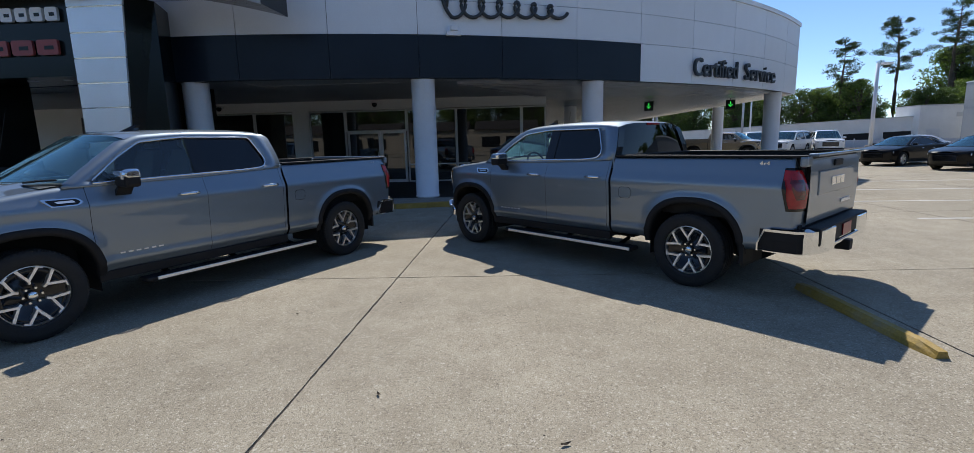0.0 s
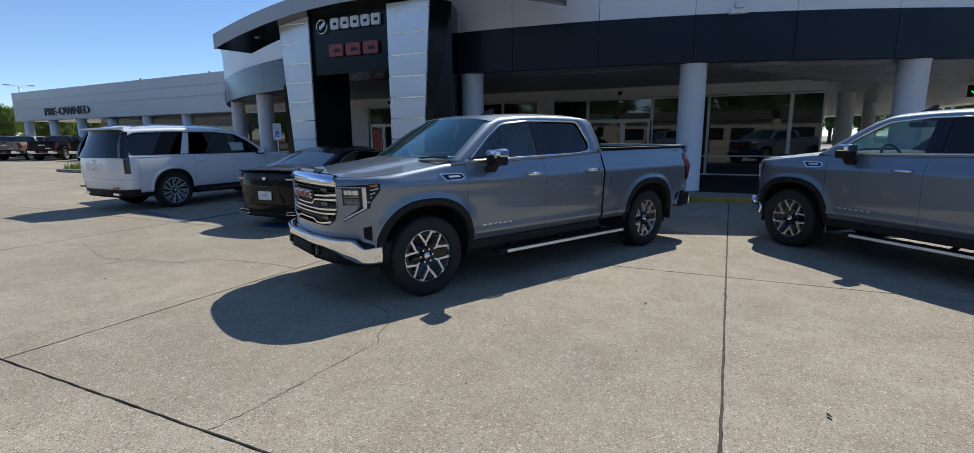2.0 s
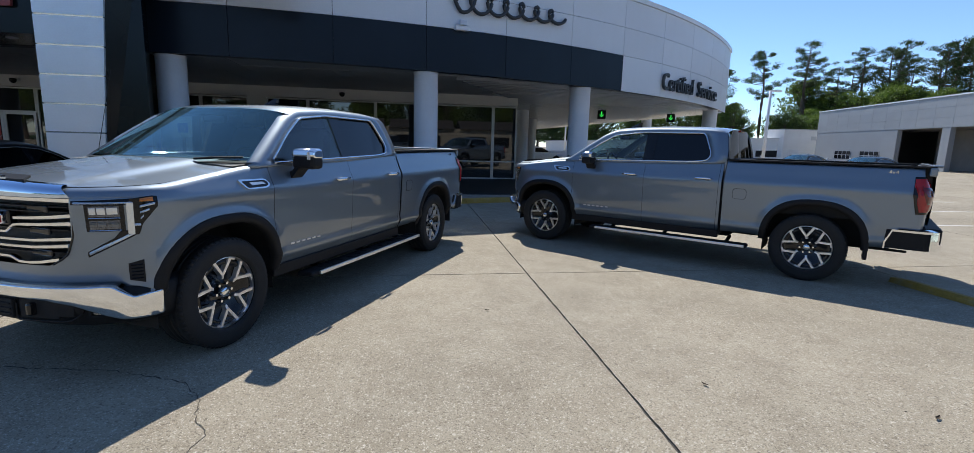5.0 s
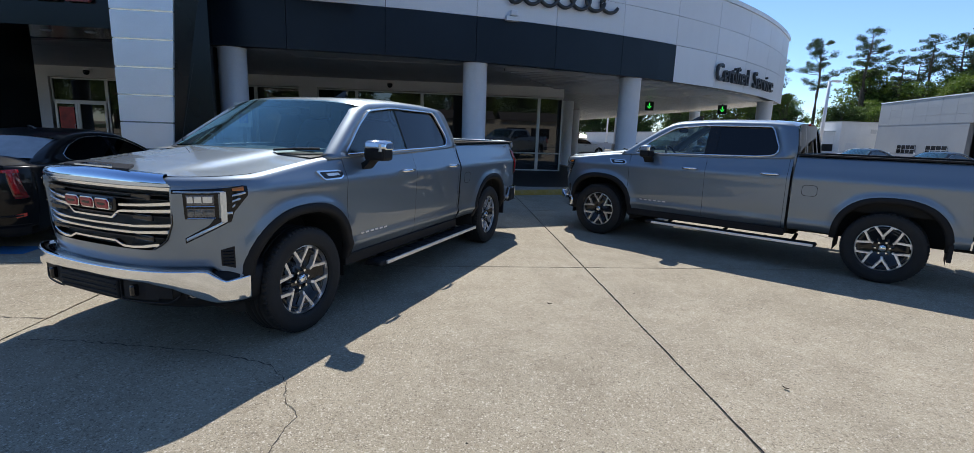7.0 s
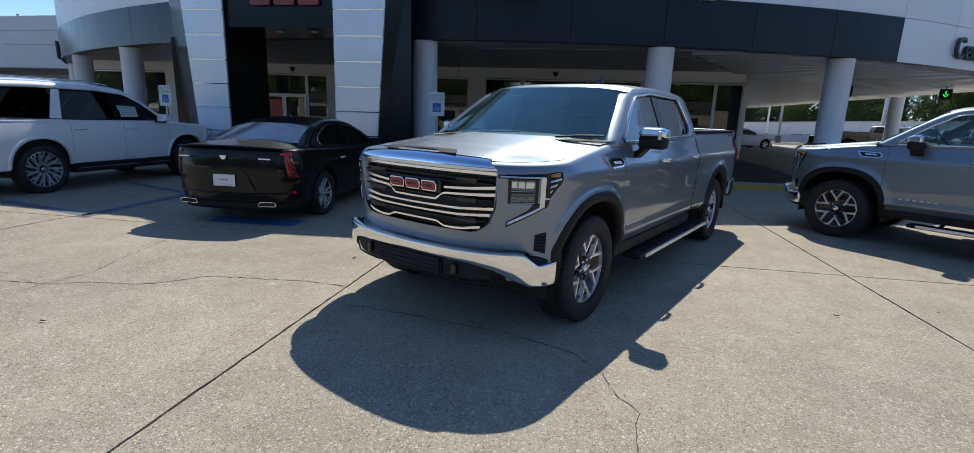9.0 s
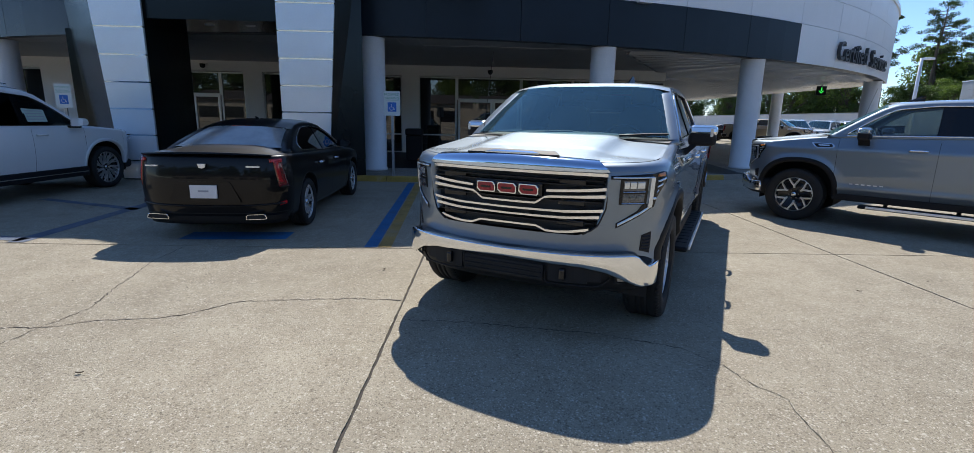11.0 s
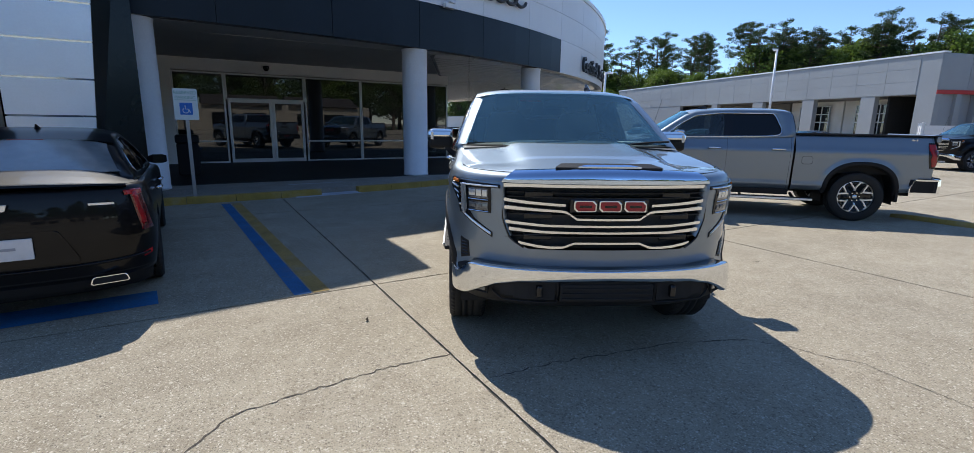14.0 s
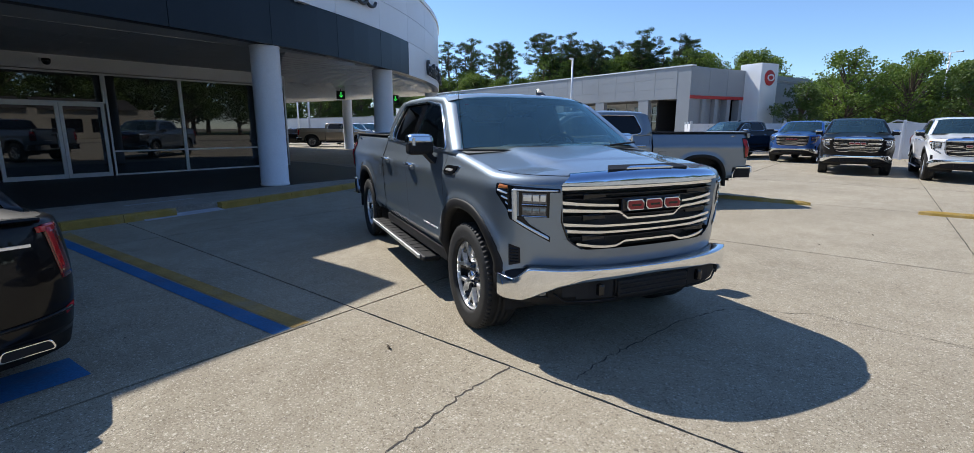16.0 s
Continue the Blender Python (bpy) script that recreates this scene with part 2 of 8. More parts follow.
M["tint"] = glass_mat("privacy_glass", (0.018, 0.020, 0.022), base=0.05)
# real dust, thickened so that its pale film also paints the sky's glare
M["dust_glass"] = glass_mat("dusty_rear_glass", (0.30, 0.33, 0.33), rough=0.08, base=0.22, dust_haze=0.30)
M["door_glass"] = glass_mat("door_glass", (0.68, 0.74, 0.73))
M["door_dark"] = glass_mat("tinted_door_glass", (0.22, 0.24, 0.24), base=0.05)
# the grey-green film is painted haze that lightens the panes like reflected daylight
M["store_glass"] = glass_mat("storefront_glass", (0.10, 0.11, 0.115), base=0.08, dust_haze=0.035, dust_haze_color=(0.43, 0.49, 0.50))
M["acm"] = mat("white_metal_panel", (0.78, 0.80, 0.83), 0.38, metal=0.0, spread=0.03, scale=0.6, grain=0.02, fine=30, rand=0.03, coat=0.15)
M["acm_dull"] = mat("dull_white_metal_panel", (0.56, 0.585, 0.62), 0.42, spread=0.03, scale=0.6, grain=0.02, fine=30, rand=0.03)
M["pylon_panel"] = mat("silver_metal_panel", (0.84, 0.88, 0.93), 0.32, metal=0.50, spread=0.04, scale=0.8, grain=0.02, fine=30, rand=0.03)
M["band"] = mat("charcoal_metal_panel", (0.008, 0.014, 0.024), 0.30, spec=0.28, spread=0.15, scale=0.8, grain=0.05, fine=40, rand=0.1)
M["band_grey"] = mat("slate_metal_panel", (0.038, 0.045, 0.056), 0.22, metal=0.3, spread=0.1, scale=0.8, rand=0.12)
# blue in the metal paints the skylight that the pylon joints catch
M["channel"] = mat("sky_tinted_joint_channel", (0.66, 0.82, 1.0), 0.16, metal=1.0, spread=0.10, scale=3)
M["tower_black"] = mat("tower_black_panel", (0.005, 0.009, 0.010), 0.20, spec=0.30, spread=0.2, scale=0.7, rand=0.1)
M["soffit"] = mat("soffit_slats", (0.84, 0.84, 0.84), 0.26, metal=0.55, spread=0.04, scale=0.8)
M["soffit_dark"] = mat("grey_soffit_panel", (0.42, 0.435, 0.44), 0.45, spread=0.05, scale=0.8, spec=0.4)
M["column"] = mat("column_paint", (0.76, 0.78, 0.82), 0.45, spread=0.05, scale=0.9, grain=0.03, fine=25)
M["wall_white"] = mat("white_stucco", (0.76, 0.755, 0.74), 0.8, spread=0.05, scale=0.7, grain=0.06, fine=40, bump=0.1)
M["frame"] = mat("aluminium_frame", (0.55, 0.56, 0.57), 0.35, metal=0.5, spread=0.04, scale=5)
M["sign_letter"] = mat("dark_sign_letter", (0.05, 0.055, 0.06), 0.35, metal=0.3, spread=0.1, scale=4)
M["sign_white"] = mat("white_sign_letter", (0.70, 0.74, 0.80), 0.35, spread=0.03, scale=4)
M["sign_red"] = mat("red_sign_letter", (0.28, 0.06, 0.06), 0.35, spread=0.05, scale=4)
M["sign_green"] = mat("green_sign_ink", (0.20, 0.42, 0.32), 0.5)
M["sign_blue"] = mat("blue_sign_ink", (0.02, 0.16, 0.55), 0.45)
M["sign_face"] = mat("sign_face", (0.72, 0.76, 0.74), 0.4, spread=0.03, scale=10)
M["galv"] = mat("galvanised_steel", (0.36, 0.37, 0.38), 0.45, metal=0.8, spread=0.1, scale=12)
M["arrow"] = mat("green_arrow", (0.02, 0.4, 0.05), 0.5, emit=(0.05, 1.0, 0.12), glow=0.7)
M["lot_wall"] = mat("grey_tile_panel", (0.29, 0.31, 0.335), 0.5, spread=0.05, scale=0.4, grain=0.03, fine=15, rand=0.03)
M["red_trim"] = mat("red_trim", (0.45, 0.03, 0.03), 0.4, spread=0.05, scale=2)
M["fence"] = mat("white_vinyl", (0.70, 0.71, 0.73), 0.5, spread=0.04, scale=1.0, rand=0.03)
M["bark"] = mat("bark", (0.10, 0.075, 0.055), 0.9, spread=0.3, scale=3, grain=0.3, fine=25, bump=0.5)
M["grass"] = mat("grass", (0.06, 0.09, 0.025), 0.9, spread=0.3, scale=0.5, grain=0.3, fine=12, bump=0.4)
M["shop_wall"] = mat("tan_stucco", (0.30, 0.265, 0.21), 0.85, spread=0.1, scale=0.6, grain=0.1, fine=20)
M["shop_roof"] = mat("brown_shingle_roof", (0.050, 0.042, 0.038), 0.8, spread=0.2, scale=1.0, grain=0.1)
M["ramp"] = mat("worn_ramp_paint", (0.45, 0.46, 0.50), 0.7, spread=0.15, scale=3, grain=0.2, stain=(0.2, 0.3, 0.45), stain_scale=4.0)
M["brow"] = mat("grey_brow_panel", (0.42, 0.43, 0.45), 0.4, metal=0.3, spread=0.05, scale=0.8)
# mottled red that stands for a car seen in the door glass
M["red_car_patch"] = mat("red_car_patch", (0.62, 0.05, 0.04), 0.4, spread=0.4, scale=2.0)
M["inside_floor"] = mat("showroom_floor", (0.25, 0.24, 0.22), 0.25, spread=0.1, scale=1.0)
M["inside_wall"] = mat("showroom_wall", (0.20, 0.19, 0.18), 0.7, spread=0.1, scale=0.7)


def leaf_mat(name, color):
    m = mat(name, color, 0.55, spread=0.35, scale=0.6, grain=0.25, fine=6.0, spec=0.3)
    b = m.node_tree.nodes["Principled BSDF"]
    nt = m.node_tree
    tl, mx = nt.nodes.new("ShaderNodeBsdfTranslucent"), nt.nodes.new("ShaderNodeMixShader")
    tl.inputs["Color"].default_value = (color[0] * 1.5, color[1] * 1.6, color[2] * 0.9, 1)
    mx.inputs["Fac"].default_value = 0.32
    nt.links.new(b.outputs[0], mx.inputs[1])
    nt.links.new(tl.outputs[0], mx.inputs[2])
    nt.links.new(mx.outputs[0], nt.nodes["Material Output"].inputs["Surface"])
    return m


M["pine"] = leaf_mat("pine_needles", (0.034, 0.058, 0.021))
M["leaf"] = leaf_mat("broad_leaves", (0.125, 0.180, 0.042))
M["leaf2"] = leaf_mat("dark_leaves", (0.075, 0.115, 0.034))


# ---- mesh helpers ----
def link_mesh(name, me, material, parent=None, label=""):
    ob = new(name, me)
    if material is not None and not me.materials:
        me.materials.append(material)
    if parent is not None:
        ob.parent = parent
    if label:
        ob["label"] = label
    return ob


def part(name, bm, material, parent=None, label="", smooth=False):
    """One bmesh as one mesh object under a thing or a part."""
    bmesh.ops.recalc_face_normals(bm, faces=bm.faces)
    me = bpy.data.meshes.new(name)
    bm.to_mesh(me)
    bm.free()
    if smooth:
        me.polygons.foreach_set("use_smooth", [True] * len(me.polygons))
    return link_mesh(name, me, material, parent, label)


def empty(name, m, label, category, group="", kind=""):
    e = new(name)
    e.matrix_world = m
    e.empty_display_size = 0.2
    return tagged(e, label, category, group, kind)


def box(bm, x0, x1, y0, y1, z0, z1, bevel=0.0):
    vs = [bm.verts.new(p) for p in ((x0, y0, z0), (x1, y0, z0), (x1, y1, z0), (x0, y1, z0), (x0, y0, z1), (x1, y0, z1), (x1, y1, z1), (x0, y1, z1))]
    fs = [bm.faces.new([vs[i] for i in f]) for f in ((0, 3, 2, 1), (4, 5, 6, 7), (0, 1, 5, 4), (1, 2, 6, 5), (2, 3, 7, 6), (3, 0, 4, 7))]
    if bevel:
        es = list({e for f in fs for e in f.edges})
        bmesh.ops.bevel(bm, geom=es, offset=bevel, segments=2, profile=0.5, affect="EDGES")
    return bm


def boxed(name, material, parent, x0, x1, y0, y1, z0, z1, bevel=0.0, label=""):
    return part(name, box(bmesh.new(), x0, x1, y0, y1, z0, z1, bevel), material, parent, label)


def loft(bm, rings, closed=True, cap=True):
    """Rings of points joined by quads."""
    vr = [[bm.verts.new(p) for p in r] for r in rings]
    n = len(vr[0])
    for a, b in zip(vr, vr[1:]):
        for i in range(n if closed else n - 1):
            j = (i + 1) % n
            bm.faces.new((a[i], a[j], b[j], b[i]))
    if cap and closed:
        bm.faces.new(vr[0][::-1])
        bm.faces.new(vr[-1])
    return bm


def rod(bm, p, q, r0, r1=None, n=12, cap=True):
    p, q = Vector(p), Vector(q)
    r1 = r0 if r1 is None else r1
    turn = (q - p).to_track_quat("Z", "Y").to_matrix()
    rings = [[c + turn @ Vector((r * math.cos(2 * math.pi * i / n), r * math.sin(2 * math.pi * i / n), 0)) for i in range(n)] for c, r in ((p, r0), (q, r1))]
    return loft(bm, rings, True, cap)


def tube(bm, pts, r, n=8, closed=False):
    pts = [Vector(p) for p in pts]
    k = len(pts)
    rings = []
    for i, p in enumerate(pts):
        a = pts[i - 1] if i or closed else p
        b = pts[(i + 1) % k] if i < k - 1 or closed else p
        d = (b - a)
        turn = d.to_track_quat("Z", "Y").to_matrix() if d.length > 1e-9 else Matrix.Identity(3)
        rad = r[i] if isinstance(r, (list, tuple)) else r
        rings.append([p + turn @ Vector((rad * math.cos(2 * math.pi * j / n), rad * math.sin(2 * math.pi * j / n), 0)) for j in range(n)])
    if closed:
        rings.append(rings[0])
    return loft(bm, rings, True, not closed)


def lathe(bm, prof, n=32, axis="Y"):
    """prof: (radius, along) pairs round an axis."""
    rings = []
    for i in range(n):
        a = 2 * math.pi * i / n
        rings.append([(r * math.cos(a), h, r * math.sin(a)) if axis == "Y" else (r * math.cos(a), r * math.sin(a), h) for r, h in prof])
    rings.append(rings[0])
    return loft(bm, rings, False, False)


def sheet(bm, rows, thick=0.0, normal=None):
    """A grid of points as a skin; with thick it gets a back and edges."""
    vr = [[bm.verts.new(p) for p in r] for r in rows]
    fs = []
    for a, b in zip(vr, vr[1:]):
        for i in range(len(a) - 1):
            fs.append(bm.faces.new((a[i], a[i + 1], b[i + 1], b[i])))
    return bm


def prism(bm, poly, f, d0, d1, bevel=0.0):
    """A polygon of (u, v) pairs, raised between the depths d0 and d1; f maps (u, v, d) into space."""
    a = [bm.verts.new(f(u, v, d0)) for u, v in poly]
    b = [bm.verts.new(f(u, v, d1)) for u, v in poly]
    n = len(poly)
    bm.faces.new(a[::-1])
    top = bm.faces.new(b)
    for i in range(n):
        bm.faces.new((a[i], a[(i + 1) % n], b[(i + 1) % n], b[i]))
    if bevel:
        bmesh.ops.bevel(bm, geom=list(top.edges), offset=bevel, segments=2, profile=0.5, affect="EDGES")
    return bm


def rounded(poly, r, n=4):
    """A polygon with its corners rounded."""
    out = []
    k = len(poly)
    for i in range(k):
        p, a, b = Vector(poly[i]), Vector(poly[i - 1]), Vector(poly[(i + 1) % k])
        ra = min(r, (a - p).length * 0.45, (b - p).length * 0.45)
        s, e = p + (a - p).normalized() * ra, p + (b - p).normalized() * ra
        for j in range(n + 1):
            t = j / n
            q = s * (1 - t) ** 2 + p * 2 * t * (1 - t) + e * t ** 2
            out.append((q.x, q.y))
    return out


def resample(pts, n, closed=True):
    pts = [Vector((*p, 0)[:3]) if len(p) == 2 else Vector(p) for p in pts]
    if closed:
        pts = pts + [pts[0]]
    d = [0.0]
    for a, b in zip(pts, pts[1:]):
        d.append(d[-1] + (b - a).length)
    out = []
    for i in range(n):
        t = d[-1] * i / (n if closed else n - 1)
        j = max(0, min(len(d) - 2, int(np.searchsorted(d, t, side="right")) - 1))
        w = (t - d[j]) / max(1e-9, d[j + 1] - d[j])
        out.append(pts[j].lerp(pts[j + 1], w))
    return [(p.x, p.y) for p in out]


def text_mesh(body, size, extrude=0.0):
    cu = bpy.data.curves.new("text", "FONT")
    cu.body, cu.size, cu.extrude, cu.align_x, cu.align_y = body, size, extrude, "CENTER", "CENTER"
    cu.resolution_u = 3
    ob = bpy.data.objects.new("text", cu)
    scene.collection.objects.link(ob)
    me = bpy.data.meshes.new_from_object(ob.evaluated_get(bpy.context.evaluated_depsgraph_get()))
    bpy.data.objects.remove(ob)
    return me

# ---- vehicles ----
class Shell:
    """The outer skin of a vehicle: a plan outline with rounded ends, a sill with wheel arches and a top line.
    x points forward, y to the left, z up; the ground is z = 0 and x = 0 lies midway between the axles."""

    def __init__(self, front, rear, half, af, ar, pf, pr, axles, arch, sill, top, waist, tuck_low, tuck_high, roll=0.06, cuts=(), crease=(), flare=0.0):
        self.swell = flare
        self.front, self.rear, self.half, self.af, self.ar = front, rear, half, af, ar
        self.pf, self.pr, self.axles, self.arch, self.sill, self.top = pf, pr, axles, arch, sill, top
        self.waist, self.tuck_low, self.tuck_high, self.roll, self.crease = waist, tuck_low, tuck_high, roll, crease
        pts = []
        for i in range(25):
            th = math.pi / 2 * i / 24
            pts.append((front - af + af * math.cos(th) ** (2 / pf[0]), half * math.sin(th) ** (2 / pf[1])))
        xs = list(np.arange(front - af - 0.04, rear + ar, -0.04))
        for ax in axles:
            for e in (-arch[0], arch[0]):
                xs += [ax + e - 0.001, ax + e + 0.001, ax + e * 0.985, ax + e * 0.95]
        xs += [c for c in cuts]
        xs = sorted([x for x in xs if rear + ar < x < front - af], reverse=True)
        pts += [(x, half) for x in xs]
        for i in range(25):
            th = math.pi / 2 * i / 24
            pts.append((rear + ar - ar * math.sin(th) ** (2 / pr[0]), half * math.cos(th) ** (2 / pr[1])))
        for c in cuts:
            if not rear + ar < c < front - af:
                pts.append((c, self.plan(c)))
        head = sorted([p for p in pts if p[0] > 0], key=lambda p: (-round(p[0], 6), p[1]))
        back = sorted([p for p in pts if p[0] <= 0], key=lambda p: (-round(p[0], 6), -p[1]))
        self.pts = []
        for p in head + back:
            if not self.pts or math.hypot(p[0] - self.pts[-1][0], p[1] - self.pts[-1][1]) > 3e-4:
                self.pts.append(p)

    def ztop(self, x):
        return float(np.interp(x, [p[0] for p in self.top], [p[1] for p in self.top]))

    def zlow(self, x):
        z = float(np.interp(x, [p[0] for p in self.sill], [p[1] for p in self.sill]))
        for ax in self.axles:
            u = abs(x - ax) / self.arch[0]
            if u < 1:
                z = max(z, self.arch[2] + (self.arch[1] - self.arch[2]) * (1 - u ** self.arch[3]) ** (1 / self.arch[3]))
        return z

    def tuck(self, z):
        d = z - self.waist
        t = self.tuck_high * max(0, d) ** 2 + self.tuck_low * max(0, -d) ** 2
        for zc, w, a in self.crease:
            t -= a * math.exp(-((z - zc) / w) ** 2)
        return t

    def bulge(self, x, z):
        """How far the skin swells out round the wheel openings."""
        if not self.swell:
            return 0.0
        b = 0.0
        for ax in self.axles:
            u, v = abs(x - ax) / self.arch[0], max(0.0, z - self.arch[2]) / (self.arch[1] - self.arch[2])
            d = ((u ** self.arch[3] + v ** self.arch[3]) ** (1 / self.arch[3]) - 1) * self.arch[0]
            if d > -0.1:
                b = max(b, self.swell * math.exp(-(max(0.0, d - 0.055) / 0.05) ** 2))
        return b

    def run(self, y=None, x=None):
        """The length along the outline from the middle of the nose to a given y (on the nose) or x (on the flank)."""
        d = 0.0
        for a, b in zip(self.pts, self.pts[1:]):
            step = math.hypot(b[0] - a[0], b[1] - a[1])
            if y is not None and a[1] <= y <= b[1] and b[1] > a[1]:
                return d + step * (y - a[1]) / (b[1] - a[1])
            if x is not None and a[0] >= x >= b[0] and a[0] > b[0]:
                return d + step * (a[0] - x) / (a[0] - b[0])
            d += step
        return d

    def skin(self, length, z, out=0.0):
        """The skin's point at a length along the outline."""
        d = 0.0
        for i in range(len(self.pts) - 1):
            a, b = self.pts[i], self.pts[i + 1]
            step = math.hypot(b[0] - a[0], b[1] - a[1])
            if d + step >= length:
                return self.at(i, z, out).lerp(self.at(i + 1, z, out), (length - d) / max(1e-9, step))
            d += step
        return self.at(len(self.pts) - 1, z, out)

    def plan(self, x):
        if x > self.front - self.af:
            u = min(1, (x - self.front + self.af) / self.af)
            return self.half * max(0, 1 - u ** self.pf[0]) ** (1 / self.pf[1])
        if x < self.rear + self.ar:
            u = min(1, (self.rear + self.ar - x) / self.ar)
            return self.half * max(0, 1 - u ** self.pr[0]) ** (1 / self.pr[1])
        return self.half

    def at(self, i, z, out=0.0):
        """The skin's point at the i-th place of the outline."""
        a, b = self.pts[max(0, i - 1)], self.pts[min(len(self.pts) - 1, i + 1)]
        n = Vector((b[1] - a[1], -(b[0] - a[0]), 0)).normalized()
        if n.y < -1e-6 or (abs(n.y) < 1e-6 and n.x * self.pts[i][0] < 0):
            n = -n
        x, y = self.pts[i]
        k = out - self.tuck(z) + self.bulge(x, z)
        return Vector((x + n.x * k, max(0.0, y + n.y * k), z))

    def side(self, x, z, out=0.0):
        """A point of the flank, by its place along the vehicle."""
        return Vector((x, self.plan(x) - self.tuck(z) + self.bulge(x, z) + out, z))

    def nose(self, y, z, out=0.0):
        u = max(0.0, 1 - (abs(y) / self.half) ** self.pf[1])
        return Vector((self.front - self.af + self.af * u ** (1 / self.pf[0]) - self.tuck(z) + out, y, z))

    def tail(self, y, z, out=0.0):
        u = max(0.0, 1 - (abs(y) / self.half) ** self.pr[1])
        return Vector((self.rear + self.ar - self.ar * u ** (1 / self.pr[0]) + self.tuck(z) - out, y, z))

    def panel(self, bm, x_front, x_back, low=None, high=None, rows=16, roll=True, sides=(1, -1), ymin=0.0):
        """The skin between two places of the flank (None: right to the middle of the nose or tail)."""
        idx = [i for i, p in enumerate(self.pts) if (x_front is None or p[0] <= x_front + 1e-6) and (x_back is None or p[0] >= x_back - 1e-6)]
        if x_front is None:
            idx = [i for i in idx if not (i > len(self.pts) // 2 and self.pts[i][0] > 0)]
        if x_back is None:
            idx = [i for i in idx if not (i < len(self.pts) // 2 and self.pts[i][0] < 0)]
        idx = [i for i in idx if self.pts[i][1] >= ymin - 1e-6 or self.pts[i][0] < 0]
        for s in sides:
            grid = []
            for i in idx:
                x = self.pts[i][0]
                lo = self.zlow(x) if low is None else low(x, self.pts[i][1])
                hi = self.ztop(x) if high is None else high(x, self.pts[i][1])
                col = [self.at(i, lo, -0.03)] + [self.at(i, lo + (hi - lo) * k / rows) for k in range(rows + 1)]
                if roll:
                    r = self.roll
                    for k in (1, 2, 3):
                        a = math.pi / 2 * k / 3
                        p = self.at(i, hi, -r * (1 - math.cos(a)))
                        p.z = hi + r * 0.6 * math.sin(a)
                        col.append(p)
                grid.append([(p.x, s * p.y, p.z) for p in col])
            sheet(bm, grid)
        return bm

    def lid(self, bm, x_back, x_front, crown=0.03, n=18, m=16, dome=None, drop=0.0, edge=0.0):
        """A bonnet, boot lid or bed cover: the top surface between two places."""
        rows = []
        for i in range(n + 1):
            x = x_back + (x_front - x_back) * i / n
            z0 = self.ztop(x)
            ye = max(0.0, self.plan(x) - self.tuck(z0) - self.roll + 0.004 - edge)
            row = []
            for j in range(m + 1):
                y = ye * (2 * j / m - 1)
                u = abs(2 * j / m - 1)
                z = z0 + self.roll * 0.6 + crown * (1 - u * u) - drop
                if dome:
                    z += dome(x, y)
                row.append((x, y, z))
            rows.append(row)
        return sheet(bm, rows)


